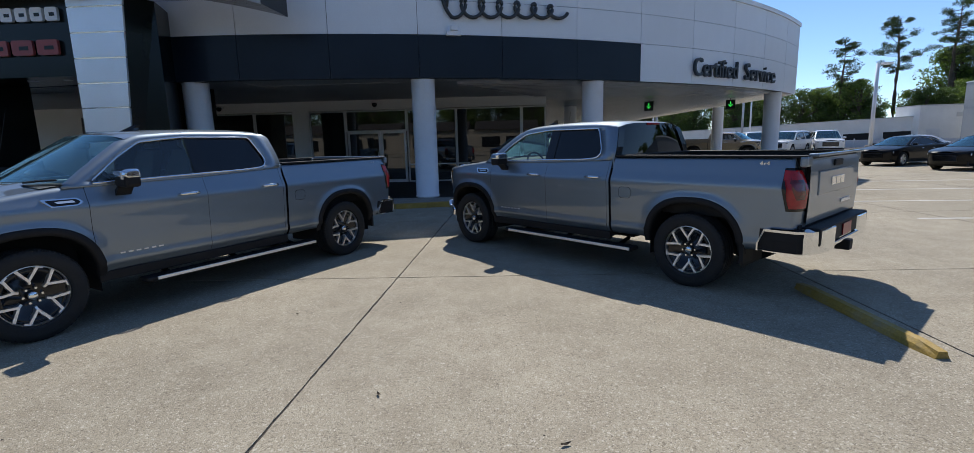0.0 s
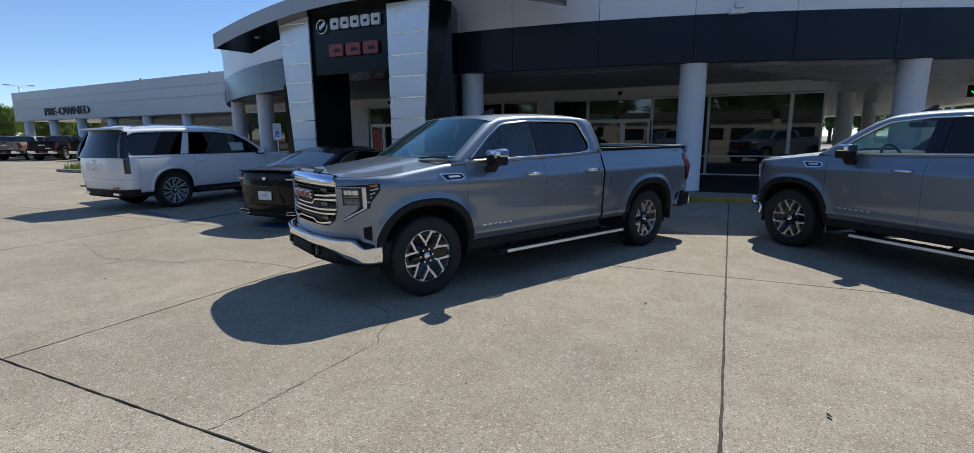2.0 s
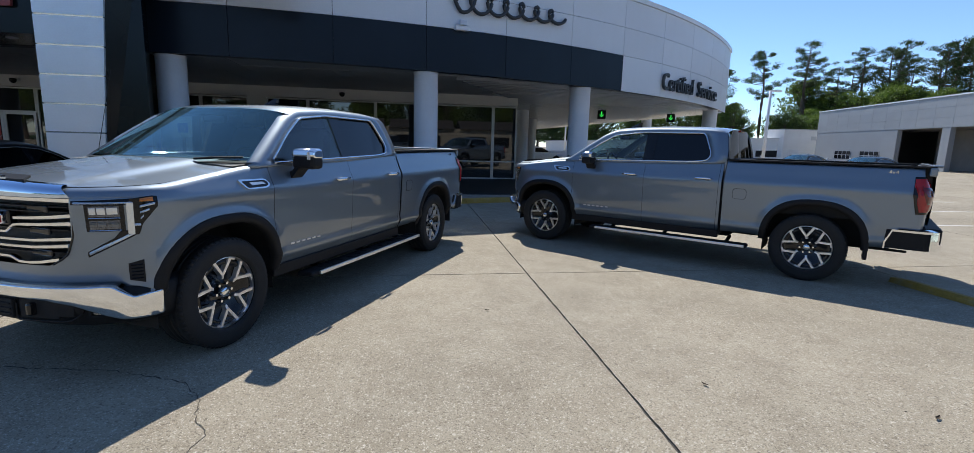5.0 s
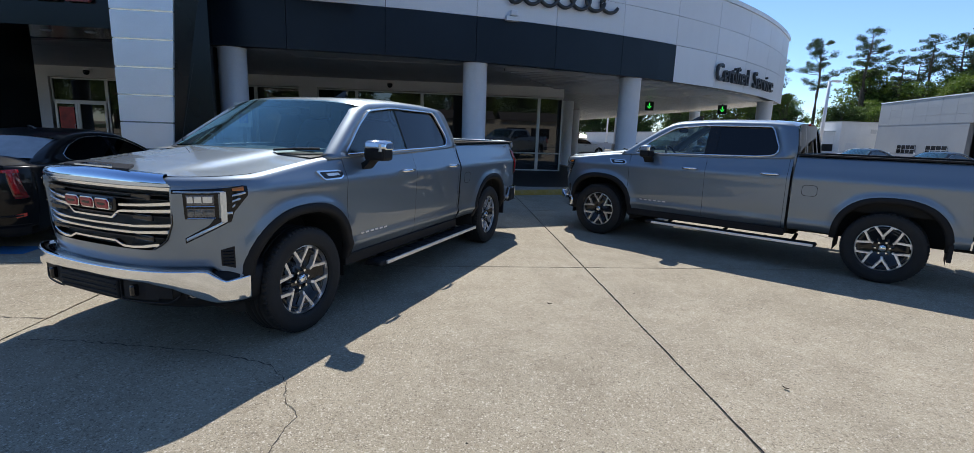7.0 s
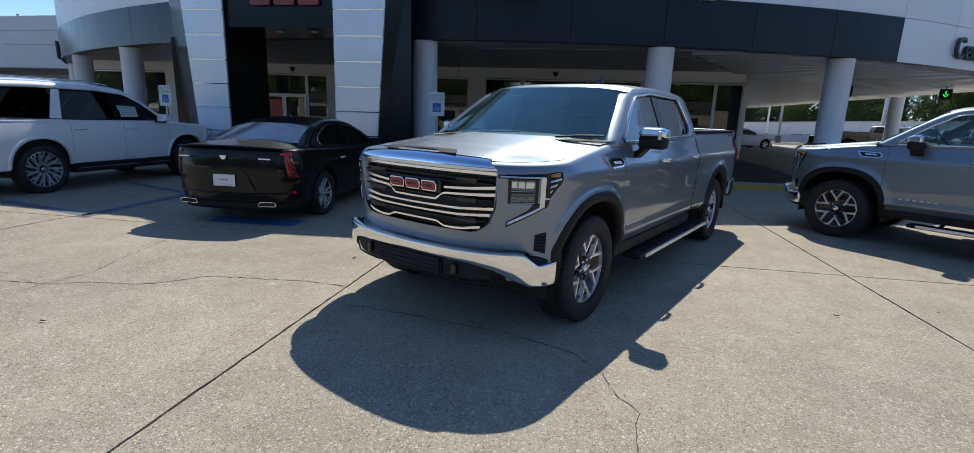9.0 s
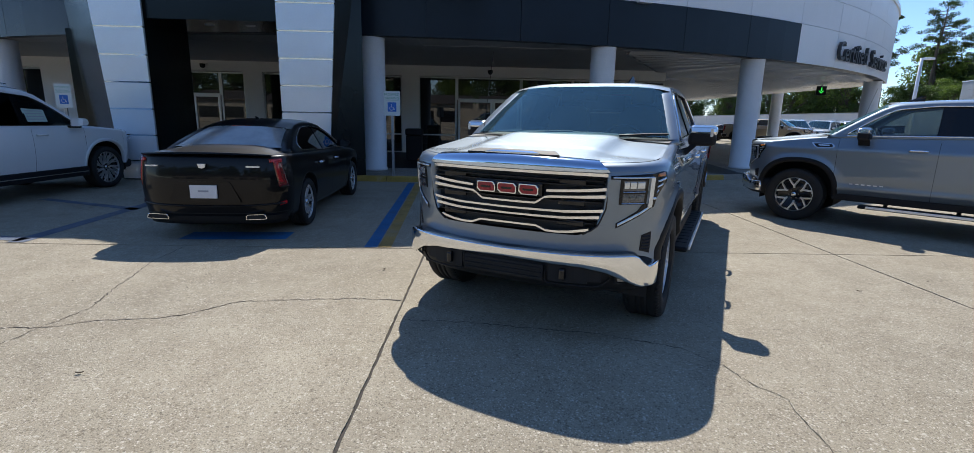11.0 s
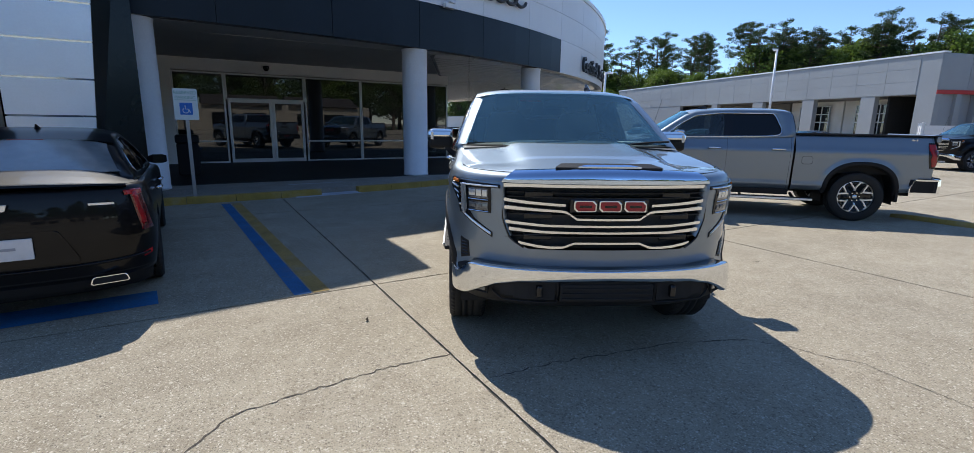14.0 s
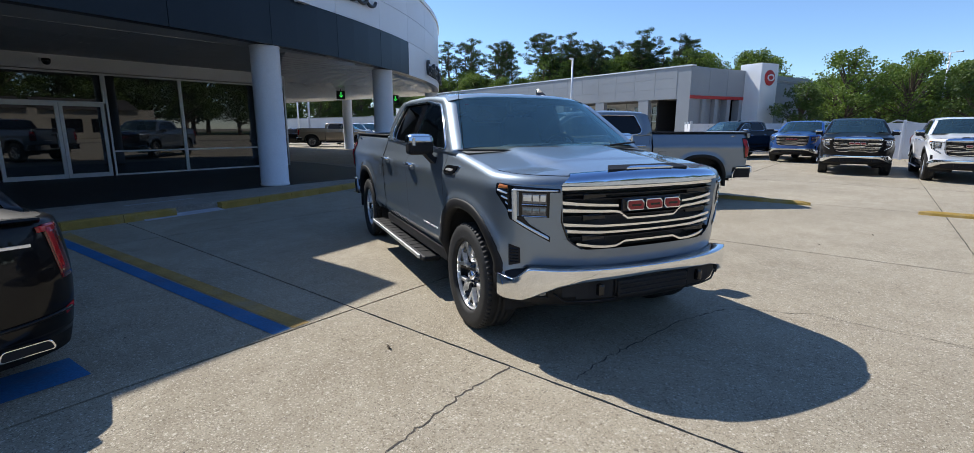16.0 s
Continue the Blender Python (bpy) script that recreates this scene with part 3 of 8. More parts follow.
class Cabin:
    """The upper part: side frames with windows, roof, windscreens, by outlines of (x, z) on leaning flanks."""

    def __init__(self, belt_half, belt_z, roof_half, roof_z, outline, window, bow_front=0.2, bow_rear=0.08, crown=0.05, corner=0.07):
        self.corner = corner
        self.b, self.bz, self.r, self.rz = belt_half, belt_z, roof_half, roof_z
        self.outline, self.window, self.bf, self.br, self.crown = outline, window, bow_front, bow_rear, crown

    def y(self, z):
        u = (z - self.bz) / (self.rz - self.bz)
        return self.b + (self.r - self.b) * (u + 0.18 * u * (u - 1) * 1.0)

    def p(self, x, z, s, out=0.0):
        return (x, s * (self.y(z) + out), z)

    def build(self, root, paint, glass_split, pane_mats, trim, pillars, screen, tail_screen, tail_mat, n=72, roofmat=None):
        """screen: bottom and top corners (x, z) of the windscreen's side edge; tail_screen likewise."""
        out = resample(self.outline, n)
        win = resample(rounded(self.window, self.corner), n)
        # start both loops at the lowest front point so that they match
        def start(loop):
            k = max(range(len(loop)), key=lambda i: loop[i][0] - 0.35 * loop[i][1])
            return loop[k:] + loop[:k]
        out, win = start(out), start(win)
        for s in (1, -1):
            bm = bmesh.new()
            mids = [((a[0] * 0.5 + b[0] * 0.5), (a[1] * 0.5 + b[1] * 0.5)) for a, b in zip(out, win)]
            loft(bm, [[self.p(*q, s, -0.05) for q in win], [self.p(*q, s) for q in win], [self.p(*q, s, 0.004) for q in mids], [self.p(*q, s) for q in out], [(self.p(q[0] + (0.015 if q[0] > 0 else 0.0), q[1], s, -0.075)) for q in out]], True, False)
            part("cab_side", bm, paint, root, smooth=True)
            bm = bmesh.new()
            tube(bm, [self.p(*q, s, 0.004) for q in win], trim[1], 6, True)
            part("window_trim", bm, trim[0], root, smooth=True)
            # panes
            cuts = [99] + list(glass_split) + [-99]
            for k, (xa, xb) in enumerate(zip(cuts, cuts[1:])):
                poly = clip(win, xb, xa)
                if len(poly) > 2:
                    bm = bmesh.new()
                    prism(bm, poly, lambda u, v, d: self.p(u, v, s, d), -0.022, -0.016)
                    part("side_window", bm, pane_mats[min(k, len(pane_mats) - 1)], root)
            for xp, w in pillars:
                poly = clip(win, xp - w / 2, xp + w / 2)
                if len(poly) > 2:
                    bm = bmesh.new()
                    prism(bm, poly, lambda u, v, d: self.p(u, v, s, d), -0.05, -0.008)
                    part("pillar", bm, M["gloss_black"], root)
        # roof
        (xb0, zb0), (xt0, zt0) = screen
        (xb1, zb1), (xt1, zt1) = tail_screen
        top = sorted([q for q in out if q[1] > min(zt0, zt1) - 0.012 and xt1 - 0.02 <= q[0] <= xt0 + 0.02], key=lambda q: q[0])
        rows = []
        for i in range(21):
            t = i / 20
            x = xt1 + (xt0 - xt1) * t
            z = float(np.interp(x, [q[0] for q in top], [q[1] for q in top]))
            yy = self.y(z)
            row = []
            for j in range(17):
                u = 2 * j / 16 - 1
                bow = self.bf * 0.45 * (1 - u * u) * max(0, t - 0.6) / 0.4 - self.br * (1 - u * u) * max(0, 0.3 - t) / 0.3
                row.append((x + bow, yy * u, z + self.crown * (1 - u ** 4) ** 0.9 - 0.0))
            rows.append(row)
        part("roof", sheet(bmesh.new(), rows), roofmat or paint, root, smooth=True)

        def pane(name, xb, zb, xt, zt, bow_b, bow_t, crown_b, crown_t, material):
            rows = []
            for i in range(9):
                t = i / 8
                row = []
                for j in range(17):
                    u = 2 * j / 16 - 1
                    x = xb + (xt - xb) * t + (bow_b + (bow_t - bow_b) * t) * (1 - u * u)
                    z = zb + (zt - zb) * t + (crown_b + (crown_t - crown_b) * t) * (1 - u ** 4) ** 0.9
                    row.append((x, (self.y(zb + (zt - zb) * t) - 0.055) * u, z))
                rows.append(row)
            return part(name, sheet(bmesh.new(), rows), material, root, smooth=True)
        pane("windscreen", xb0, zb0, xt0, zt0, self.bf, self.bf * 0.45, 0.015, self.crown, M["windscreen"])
        pane("rear_window", xb1, zb1, xt1, zt1, -self.br, -self.br, 0.01, self.crown, tail_mat)


def clip(poly, x0, x1):
    """The part of a polygon between two uprights."""
    for lim, keep in ((x0, 1), (x1, -1)):
        out = []
        for i, a in enumerate(poly):
            b = poly[(i + 1) % len(poly)]
            ia, ib = keep * (a[0] - lim) >= 0, keep * (b[0] - lim) >= 0
            if ia:
                out.append(a)
            if ia != ib:
                t = (lim - a[0]) / (b[0] - a[0])
                out.append((lim, a[1] + (b[1] - a[1]) * t))
        poly = out
        if len(poly) < 3:
            return []
    return poly


def wheel_set(root, xs, ytrack, R, rim, width, style, spin=0.2):
    """Four wheels, each a hub drum with tyre, rim face and centre cap."""
    bm = bmesh.new()
    lathe(bm, [(rim * 0.97, -width * 0.38), (rim * 0.93, width * 0.30), (rim * 0.80, width * 0.32), (rim * 0.75, width * 0.20), (0.02, width * 0.16)], 40)
    drum = bmesh_mesh("wheel", bm, M["gloss_black"], True)
    bm = bmesh.new()
    w = width / 2
    prof = [(rim, -w * 0.85), (rim * 1.06, -w * 0.99), (R * 0.93, -w), (R * 0.985, -w * 0.82), (R, -w * 0.7), (R, -w * 0.36), (R - 0.008, -w * 0.34), (R - 0.008, -w * 0.28), (R, -w * 0.26), (R, -0.012), (R - 0.008, -0.010), (R - 0.008, 0.010), (R, 0.012), (R, w * 0.26), (R - 0.008, w * 0.28), (R - 0.008, w * 0.34), (R, w * 0.36), (R, w * 0.7), (R * 0.985, w * 0.82), (R * 0.93, w), (R * 0.85, w * 1.01), (rim * 1.10, w * 0.99), (rim * 1.03, w * 0.96), (rim, w * 0.8)]
    lathe(bm, prof, 56)
    # tread blocks on the shoulders
    for i in range(64):
        a = 2 * math.pi * i / 64
        for sy in (-1, 1):
            c = Vector((math.cos(a), 0, math.sin(a)))
            t = Vector((-math.sin(a), 0, math.cos(a)))
            pts = []
            for dr in (-0.006, 0.004):
                for dt, dy in ((-0.013, 0.72), (0.013, 0.72), (0.013, 0.90), (-0.013, 0.90)):
                    rr = R - (0.0 if dy < 0.8 else 0.014) + dr
                    pts.append(c * rr + t * dt + Vector((0, sy * w * dy, 0)))
            vs = [bm.verts.new(p) for p in pts]
            for f in ((0, 1, 2, 3), (4, 5, 6, 7), (0, 1, 5, 4), (1, 2, 6, 5), (2, 3, 7, 6), (3, 0, 4, 7)):
                bm.faces.new([vs[k] for k in f])
    tyre = bmesh_mesh("tyre", bm, M["rubber"], True)
    face = width * 0.36
    bm = bmesh.new()

    def bar(r0, a0, r1, a1, w0, w1, y0, y1, t=0.035):
        p, q = Vector((r0 * math.cos(a0), 0, r0 * math.sin(a0))), Vector((r1 * math.cos(a1), 0, r1 * math.sin(a1)))
        d = (q - p).normalized()
        n = Vector((-d.z, 0, d.x))
        top = [p + n * w0 + Vector((0, y0, 0)), q + n * w1 + Vector((0, y1, 0)), q - n * w1 + Vector((0, y1, 0)), p - n * w0 + Vector((0, y0, 0))]
        low = [v - Vector((0, t, 0)) + n * (0.006 if i < 2 else -0.006) for i, v in enumerate(top)]
        a, b = [bm.verts.new(v) for v in top], [bm.verts.new(v) for v in low]
        bm.faces.new(a)
        bm.faces.new(b[::-1])
        for i in range(4):
            bm.faces.new((a[i], b[i], b[(i + 1) % 4], a[(i + 1) % 4]))
    if style == "truck":
        for k in range(6):
            a = 2 * math.pi * k / 6 + spin
            s = math.pi / 6
            bar(rim * 0.38, a + 0.04, rim * 0.54, a, 0.009, 0.012, face * 0.82, face * 0.93)
            for e, far in ((-1, 0.27), (1, 0.34)):
                bar(rim * 0.50, a, rim * 0.97, a + far * e, 0.010, 0.0125, face * 0.93, face)
            bar(rim * 0.955, a + 0.30, rim * 0.955, a + 0.50, 0.009, 0.009, face, face)
    elif style == "suv":
        for k in range(11):
            a = 2 * math.pi * k / 11 + spin
            bar(rim * 0.22, a, rim * 0.97, a + 0.10, 0.013, 0.016, face * 0.8, face)
            bar(rim * 0.50, a + 0.05, rim * 0.97, a + 0.36, 0.010, 0.014, face * 0.85, face)
    else:
        for k in range(5):
            a = 2 * math.pi * k / 5 + spin
            for e in (-0.16, 0.16):
                bar(rim * 0.22, a + e * 0.9, rim * 0.97, a + e * 1.25, 0.014, 0.017, face * 0.8, face)
    lathe(bm, [(rim * 0.985, face * 0.7), (rim * 1.0, face * 1.05), (rim * 0.965, face * 1.08), (rim * 0.95, face * 0.75)], 48)
    rimm = bmesh_mesh("rim", bm, M["satin"], False)
    bm = bmesh.new()
    lathe(bm, [(0.038, face * 0.6), (0.038, face * 0.92), (0.030, face * 0.99), (0.001, face)], 20)
    cap = bmesh_mesh("centre_cap", bm, M["chrome"], True)
    bm = bmesh.new()
    rod(bm, (0, face * 0.5, 0), (0, face * 0.84, 0), 0.013, 0.011, 6)
    nut = bmesh_mesh("wheel_nut", bm, M["chrome"], False)
    for x in xs:
        for s in (1, -1):
            m = Matrix.Translation((x, s * ytrack, R)) @ (Matrix.Identity(4) if s > 0 else Matrix.Rotation(math.pi, 4, "Z"))
            wl = new("wheel", drum)
            wl.parent = root
            wl.matrix_local = m
            turns = 0
            for nm, me in (("tyre", tyre), ("rim", rimm), ("centre_cap", cap)) + (("wheel_nut", nut),) * 6:
                o = new(nm, me)
                o.parent = wl
                if me is nut:
                    a = 2 * math.pi * (turns + 0.5) / 6 + spin
                    o.location = (0.07 * math.cos(a), 0, 0.07 * math.sin(a))
                    turns += 1


def bmesh_mesh(name, bm, material, smooth):
    bmesh.ops.recalc_face_normals(bm, faces=bm.faces)
    me = bpy.data.meshes.new(name)
    bm.to_mesh(me)
    bm.free()
    me.materials.append(material)
    if smooth:
        me.polygons.foreach_set("use_smooth", [True] * len(me.polygons))
    return me


def arch_trim(root, sh, ax, name, material, out=0.018, wid=0.075, low=0.50):
    """The moulding round a wheel opening."""
    a, top, zc, p = sh.arch
    for s in (1, -1):
        rings = []
        for i in range(33):
            th = math.pi * (1 - i / 32)
            cx, cz = math.cos(th), math.sin(th)
            ex = math.copysign(abs(cx) ** (2 / p), cx)
            ez = abs(cz) ** (2 / p)
            q = []
            for d, o in ((-0.012, -0.06), (-0.012, out), (0.012, out + 0.006), (wid * 0.8, out + 0.004), (wid, 0.0), (wid, -0.02)):
                x, z = ax + ex * (a + d), zc + ez * (top - zc + d)
                pt = sh.side(x, z, o)
                q.append((pt.x, s * pt.y, pt.z))
            rings.append(q)
        if low is not None:
            first, last = rings[0], rings[-1]
            lz = low
            rings = [[(x, y, lz) for x, y, z in first]] + rings + [[(x, y, lz) for x, y, z in last]]
        bm = loft(bmesh.new(), rings, False, False)
        part(name, bm, material, root, smooth=True)


def liner(root, sh, ax, width=0.34):
    """The dark lining behind a wheel."""
    a, top, zc, p = sh.arch
    for s in (1, -1):
        rings = []
        for i in range(17):
            th = math.pi * i / 16
            cx, cz = math.cos(th), math.sin(th)
            x, z = ax + math.copysign(abs(cx) ** (2 / p), cx) * (a + 0.015), zc + abs(cz) ** (2 / p) * (top - zc + 0.015)
            y = sh.half - sh.tuck(z) - 0.01
            rings.append([(x, s * y, z), (x, s * (y - width - 0.2), z)])
        rings = [[(x, y, 0.3) for x, y, z in rings[0]]] + rings + [[(x, y, 0.3) for x, y, z in rings[-1]]]
        part("wheel_liner", loft(bmesh.new(), rings, False, False), M["dark"], root)


def front_seats(root, x, z, y, w=0.5, back=0.62, mat_=None):
    for s in (1, -1):
        bm = bmesh.new()
        box(bm, x - 0.05, x + 0.45, s * y - w / 2, s * y + w / 2, z, z + 0.16, 0.05)
        loft(bm, [[(x - 0.02 - 0.18 * t, s * y + ww * 0.5 * a, z + 0.1 + back * t + b) for a, b in ((-1, 0), (1, 0))] + [(x - 0.12 - 0.18 * t, s * y + ww * 0.5 * a, z + 0.1 + back * t + b) for a, b in ((1, 0), (-1, 0))] for t, ww in ((0, w), (0.5, w), (0.9, w * 0.85), (1, w * 0.6))])
        box(bm, x - 0.33, x - 0.22, s * y - 0.13, s * y + 0.13, z + back + 0.12, z + back + 0.30, 0.04)
        part("seat", bm, mat_ or M["seat"], root)


def steering(root, x, y, z, r=0.19):
    bm = bmesh.new()
    pts = [(x + 0.08 * math.cos(a), y + r * math.sin(a), z + r * 0.9 * math.cos(a)) for a in [2 * math.pi * i / 24 for i in range(24)]]
    tube(bm, pts, 0.016, 6, True)
    rod(bm, (x, y - r, z), (x, y + r, z), 0.02, n=6)
    box(bm, x - 0.02, x + 0.06, y - 0.07, y + 0.07, z - 0.06, z + 0.06, 0.02)
    part("steering_wheel", bm, M["black"], root, smooth=True)


def door_handle(root, x, y, z, s, material, length=0.2):
    bm = bmesh.new()
    pts = [(x - length / 2, s * (y + 0.005), z), (x - length * 0.42, s * (y + 0.04), z + 0.004), (x, s * (y + 0.05), z + 0.006), (x + length * 0.42, s * (y + 0.04), z + 0.004), (x + length / 2, s * (y + 0.005), z)]
    tube(bm, pts, [0.014, 0.018, 0.019, 0.018, 0.014], 8)
    part("door_handle", bm, material, root, smooth=True)


def halves(name, sh, root, material, *args, **kw):
    """A panel on either flank, each a part of its own."""
    for s in (1, -1):
        part(name, sh.panel(bmesh.new(), *args, sides=(s,), **kw), material, root, smooth=True)


def pickup(m, label, group=""):
    """Full-size crew-cab pickup truck with a short bed."""
    root = empty("pickup_truck", m, label, "pickup truck", group)
    paint = M["paint"]
    FA, RA = 1.8725, -1.8725
    sh = Shell(2.785, -2.98, 1.01, 0.62, 0.12, (2.2, 2.75), (3.0, 4.5), (1.862, -1.905), (0.512, 0.955, 0.46, 2.4),
               [(-3, 0.76), (-2.68, 0.76), (-2.66, 0.52), (-1.1, 0.50), (1.3, 0.46), (2.375, 0.46), (2.38, 0.56), (3, 0.56)],
               [(-3.0, 1.405), (-0.87, 1.395), (-0.81, 1.375), (1.36, 1.318), (1.62, 1.302), (2.30, 1.215), (2.8, 1.195)], 0.98, 0.30, 0.50, 0.075,
               cuts=(2.40, 1.372, 1.367, 0.222, 0.218, -0.797, -0.801, -0.836, -0.868, -2.67, -2.66, -2.79, -2.965),
               crease=((1.165, 0.07, 0.020), (0.585, 0.045, 0.026), (0.90, 0.14, -0.010)), flare=0.024)
    # flanks, panel by panel
    halves("front_fender", sh, root, paint, 2.40, 1.372, rows=26)
    for a, b in ((1.367, 0.222), (0.218, -0.797)):
        halves("door", sh, root, paint, a, b, roll=False, rows=30, high=lambda x, y: sh.ztop(x) + 0.03)
    halves("bed_side", sh, root, paint, -0.868, -2.965, rows=30)
    # cab corner behind the rear door
    halves("cab_corner", sh, root, paint, -0.801, -0.836, roll=False, high=lambda x, y: 1.41)
    bm = box(bmesh.new(), -0.85, 1.36, -0.93, 0.93, 0.44, 1.30)
    part("cab_floor", bm, M["dark"], root)
    # nose below and beside the grille
    wide = lambda z: float(np.interp(z, [0.765, 0.79, 0.84, 0.95, 1.19], [0.50, 0.555, 0.615, 0.655, 0.668]))
    part("nose", sh.panel(bmesh.new(), None, 2.40, low=lambda x, y: 0.645 - 0.09 * min(1, max(0, (y - 0.86) / 0.07)), high=lambda x, y: float(np.interp(y, [0.0, 0.50, 0.555, 0.615], [0.766, 0.766, 0.79, 0.84])), rows=9, roll=False), paint, root, smooth=True)
    for s in (1, -1):
        rows = []
        for k in range(25):
            z = 0.84 + 0.36 * k / 24
            u0, u1 = sh.run(y=wide(z)), sh.run(x=2.40)
            row = [sh.skin(u0, z, -0.07)] + [sh.skin(u0 + (u1 - u0) * i / 26, z) for i in range(27)]
            rows.append([(p.x, s * p.y, p.z) for p in row])
        part("nose_cheek", sheet(bmesh.new(), rows), paint, root, smooth=True)
    halves("nose_brow", sh, root, paint, None, 2.40, low=lambda x, y: 1.188, high=lambda x, y: sh.ztop(x), rows=3)

    # bonnet with a raised middle and twin creases
    def dome(x, y):
        u = abs(y)
        f = min(1, max(0, (2.70 - x) / 0.45))
        return f * (0.032 / (1 + math.exp((u - 0.52) / 0.03)))
    rim = sorted((q.y, q.x) for q in (sh.at(i, sh.ztop(p[0]), -0.068) for i, p in enumerate(sh.pts) if p[0] >= 2.36))
    y_seam = float(np.interp(-2.40, [-x for y, x in rim], [y for y, x in rim]))
    rows = []
    for j in range(57):
        u = -1 + 2 * j / 56
        row = []
        xf = max(2.401, float(np.interp(abs(u) * y_seam, [y for y, x in rim], [x for y, x in rim])))
        for i in range(45):
            x = 1.47 + (2.40 - 1.47) * i / 30 if i <= 30 else 2.40 + (xf - 2.40) * (i - 30) / 14
            y = u * (sh.plan(x) - sh.tuck(sh.ztop(x)) - sh.roll + 0.008) if i <= 30 else u * y_seam
            if i <= 30:
                t = max(0.0, (x - 2.2) / 0.2)
                y = y * (1 - t) + u * y_seam * t
            side = min(1.0, max(0.0, (abs(y) - 0.50) / 0.1))
            fade = 1 - side * (1 - min(1.0, max(0.0, (xf - x) / 0.14)) ** 0.6)
            row.append((x, y, sh.ztop(x) + sh.roll * 0.6 + 0.028 * (1 - u * u) * fade + dome(x, y)))
        rows.append(row)
    part("bonnet", sheet(bmesh.new(), rows), paint, root, smooth=True)
    # bright cap along the bonnet's lip, the sky's blue put into its metal, with the dark intake slot
    rows = []
    for i in range(49):
        u = -1 + 2 * i / 48
        row = []
        for dx, dz, k in ((0.010, 1.188, 0.672), (0.014, 1.198, 0.670), (0.011, 1.214, 0.655), (0.002, 1.232, 0.632), (-0.016, 1.245, 0.612), (-0.042, 1.253, 0.595), (-0.072, 1.257, 0.585), (-0.078, 1.235, 0.585)):
            y = u * k
            row.append((sh.nose(y, 1.2).x + dx, y, dz + (0.026 * (1 - (y / 0.66) ** 2)) * min(1.0, (dz - 1.188) / 0.05)))
        rows.append(row)
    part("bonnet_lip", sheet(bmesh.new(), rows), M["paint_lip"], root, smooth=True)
    p = sh.nose(0.2, 1.2).x - 0.052
    bm = prism(bmesh.new(), rounded([(-0.345, 0.0), (0.345, 0.0), (0.29, 0.075), (-0.29, 0.075)], 0.012), lambda u, v, d: (p - v, u, 1.276 + v * 0.28 + d), -0.004, 0.010)
    part("bonnet_scoop", bm, M["black"], root)
    bm = prism(bmesh.new(), [(-0.20, 0.0), (0.20, 0.0), (0.14, 0.045), (-0.14, 0.045)], lambda u, v, d: (p + 0.008 - v * 0.7, u, 1.283 + v * 0.2 + d), 0.0, 0.010)
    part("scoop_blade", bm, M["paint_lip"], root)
    # grille: dark mesh behind bright bars that thicken outwards, in a tapering frame
    rows = []
    for i in range(25):
        u = -1 + 2 * i / 24
        row = []
        for k in range(13):
            z = 0.768 + 0.412 * k / 12
            y = u * wide(z)
            row.append((sh.nose(y, 0.95).x - 0.068, y, z))
        rows.append(row)
    part("grille_mesh", sheet(bmesh.new(), rows), M["grille"], root)

    def bar(name, path, h0, h1, d, material, sides=((1, -1),)):
        """A bar of the grille along (y, z) points of one half; sides mirrors it whole or builds each half by itself."""
        last = path[-1][0]
        for pair in sides:
            full = [(-y, z) for y, z in path[::-1] if y > 0] + path if len(pair) == 2 else [(pair[0] * y, z) for y, z in path]
            rings = []
            for y, z in full:
                x = sh.nose(y, 0.95).x - 0.024
                t = min(1.0, abs(y) / last)
                g = 0.5 * (h0 + (h1 - h0) * t * t)
                rings.append([(x - d, y, z - g), (x + 0.011, y, z - g), (x + 0.0158, y, z - 0.7 * g), (x + 0.0166, y, z + 0.75 * g), (x + 0.012, y, z + g), (x - d, y, z + g)])
            part(name, loft(bmesh.new(), rings), material, root)

    def dense(path, n=30):
        ys = np.linspace(path[0][0], path[-1][0], n)
        return [(float(y), float(np.interp(y, [p[0] for p in path], [p[1] for p in path]))) for y in ys]
    bar("grille_top_bar", dense([(0, 1.172), (0.50, 1.172), (0.664, 1.168)]), 0.024, 0.030, 0.010, M["grille_chrome"])
    bar("grille_bar", dense([(0.275, 1.052), (0.50, 1.064), (0.656, 1.078)], 14), 0.020, 0.028, 0.010, M["grille_chrome"], ((1,), (-1,)))
    bar("grille_bar", dense([(0, 0.962), (0.20, 0.964), (0.265, 1.008), (0.30, 1.014), (0.652, 1.028)], 60), 0.018, 0.028, 0.010, M["grille_chrome"])
    bar("grille_bar", dense([(0, 0.918), (0.40, 0.921), (0.644, 0.936)]), 0.018, 0.027, 0.010, M["grille_chrome"])
    bar("grille_bar", dense([(0, 0.876), (0.40, 0.879), (0.620, 0.891)]), 0.018, 0.026, 0.010, M["grille_chrome"])
    bar("grille_bar", dense([(0, 0.810), (0.21, 0.810), (0.28, 0.782), (0.36, 0.780), (0.44, 0.786), (0.560, 0.806)], 60), 0.018, 0.025, 0.010, M["grille_chrome"])
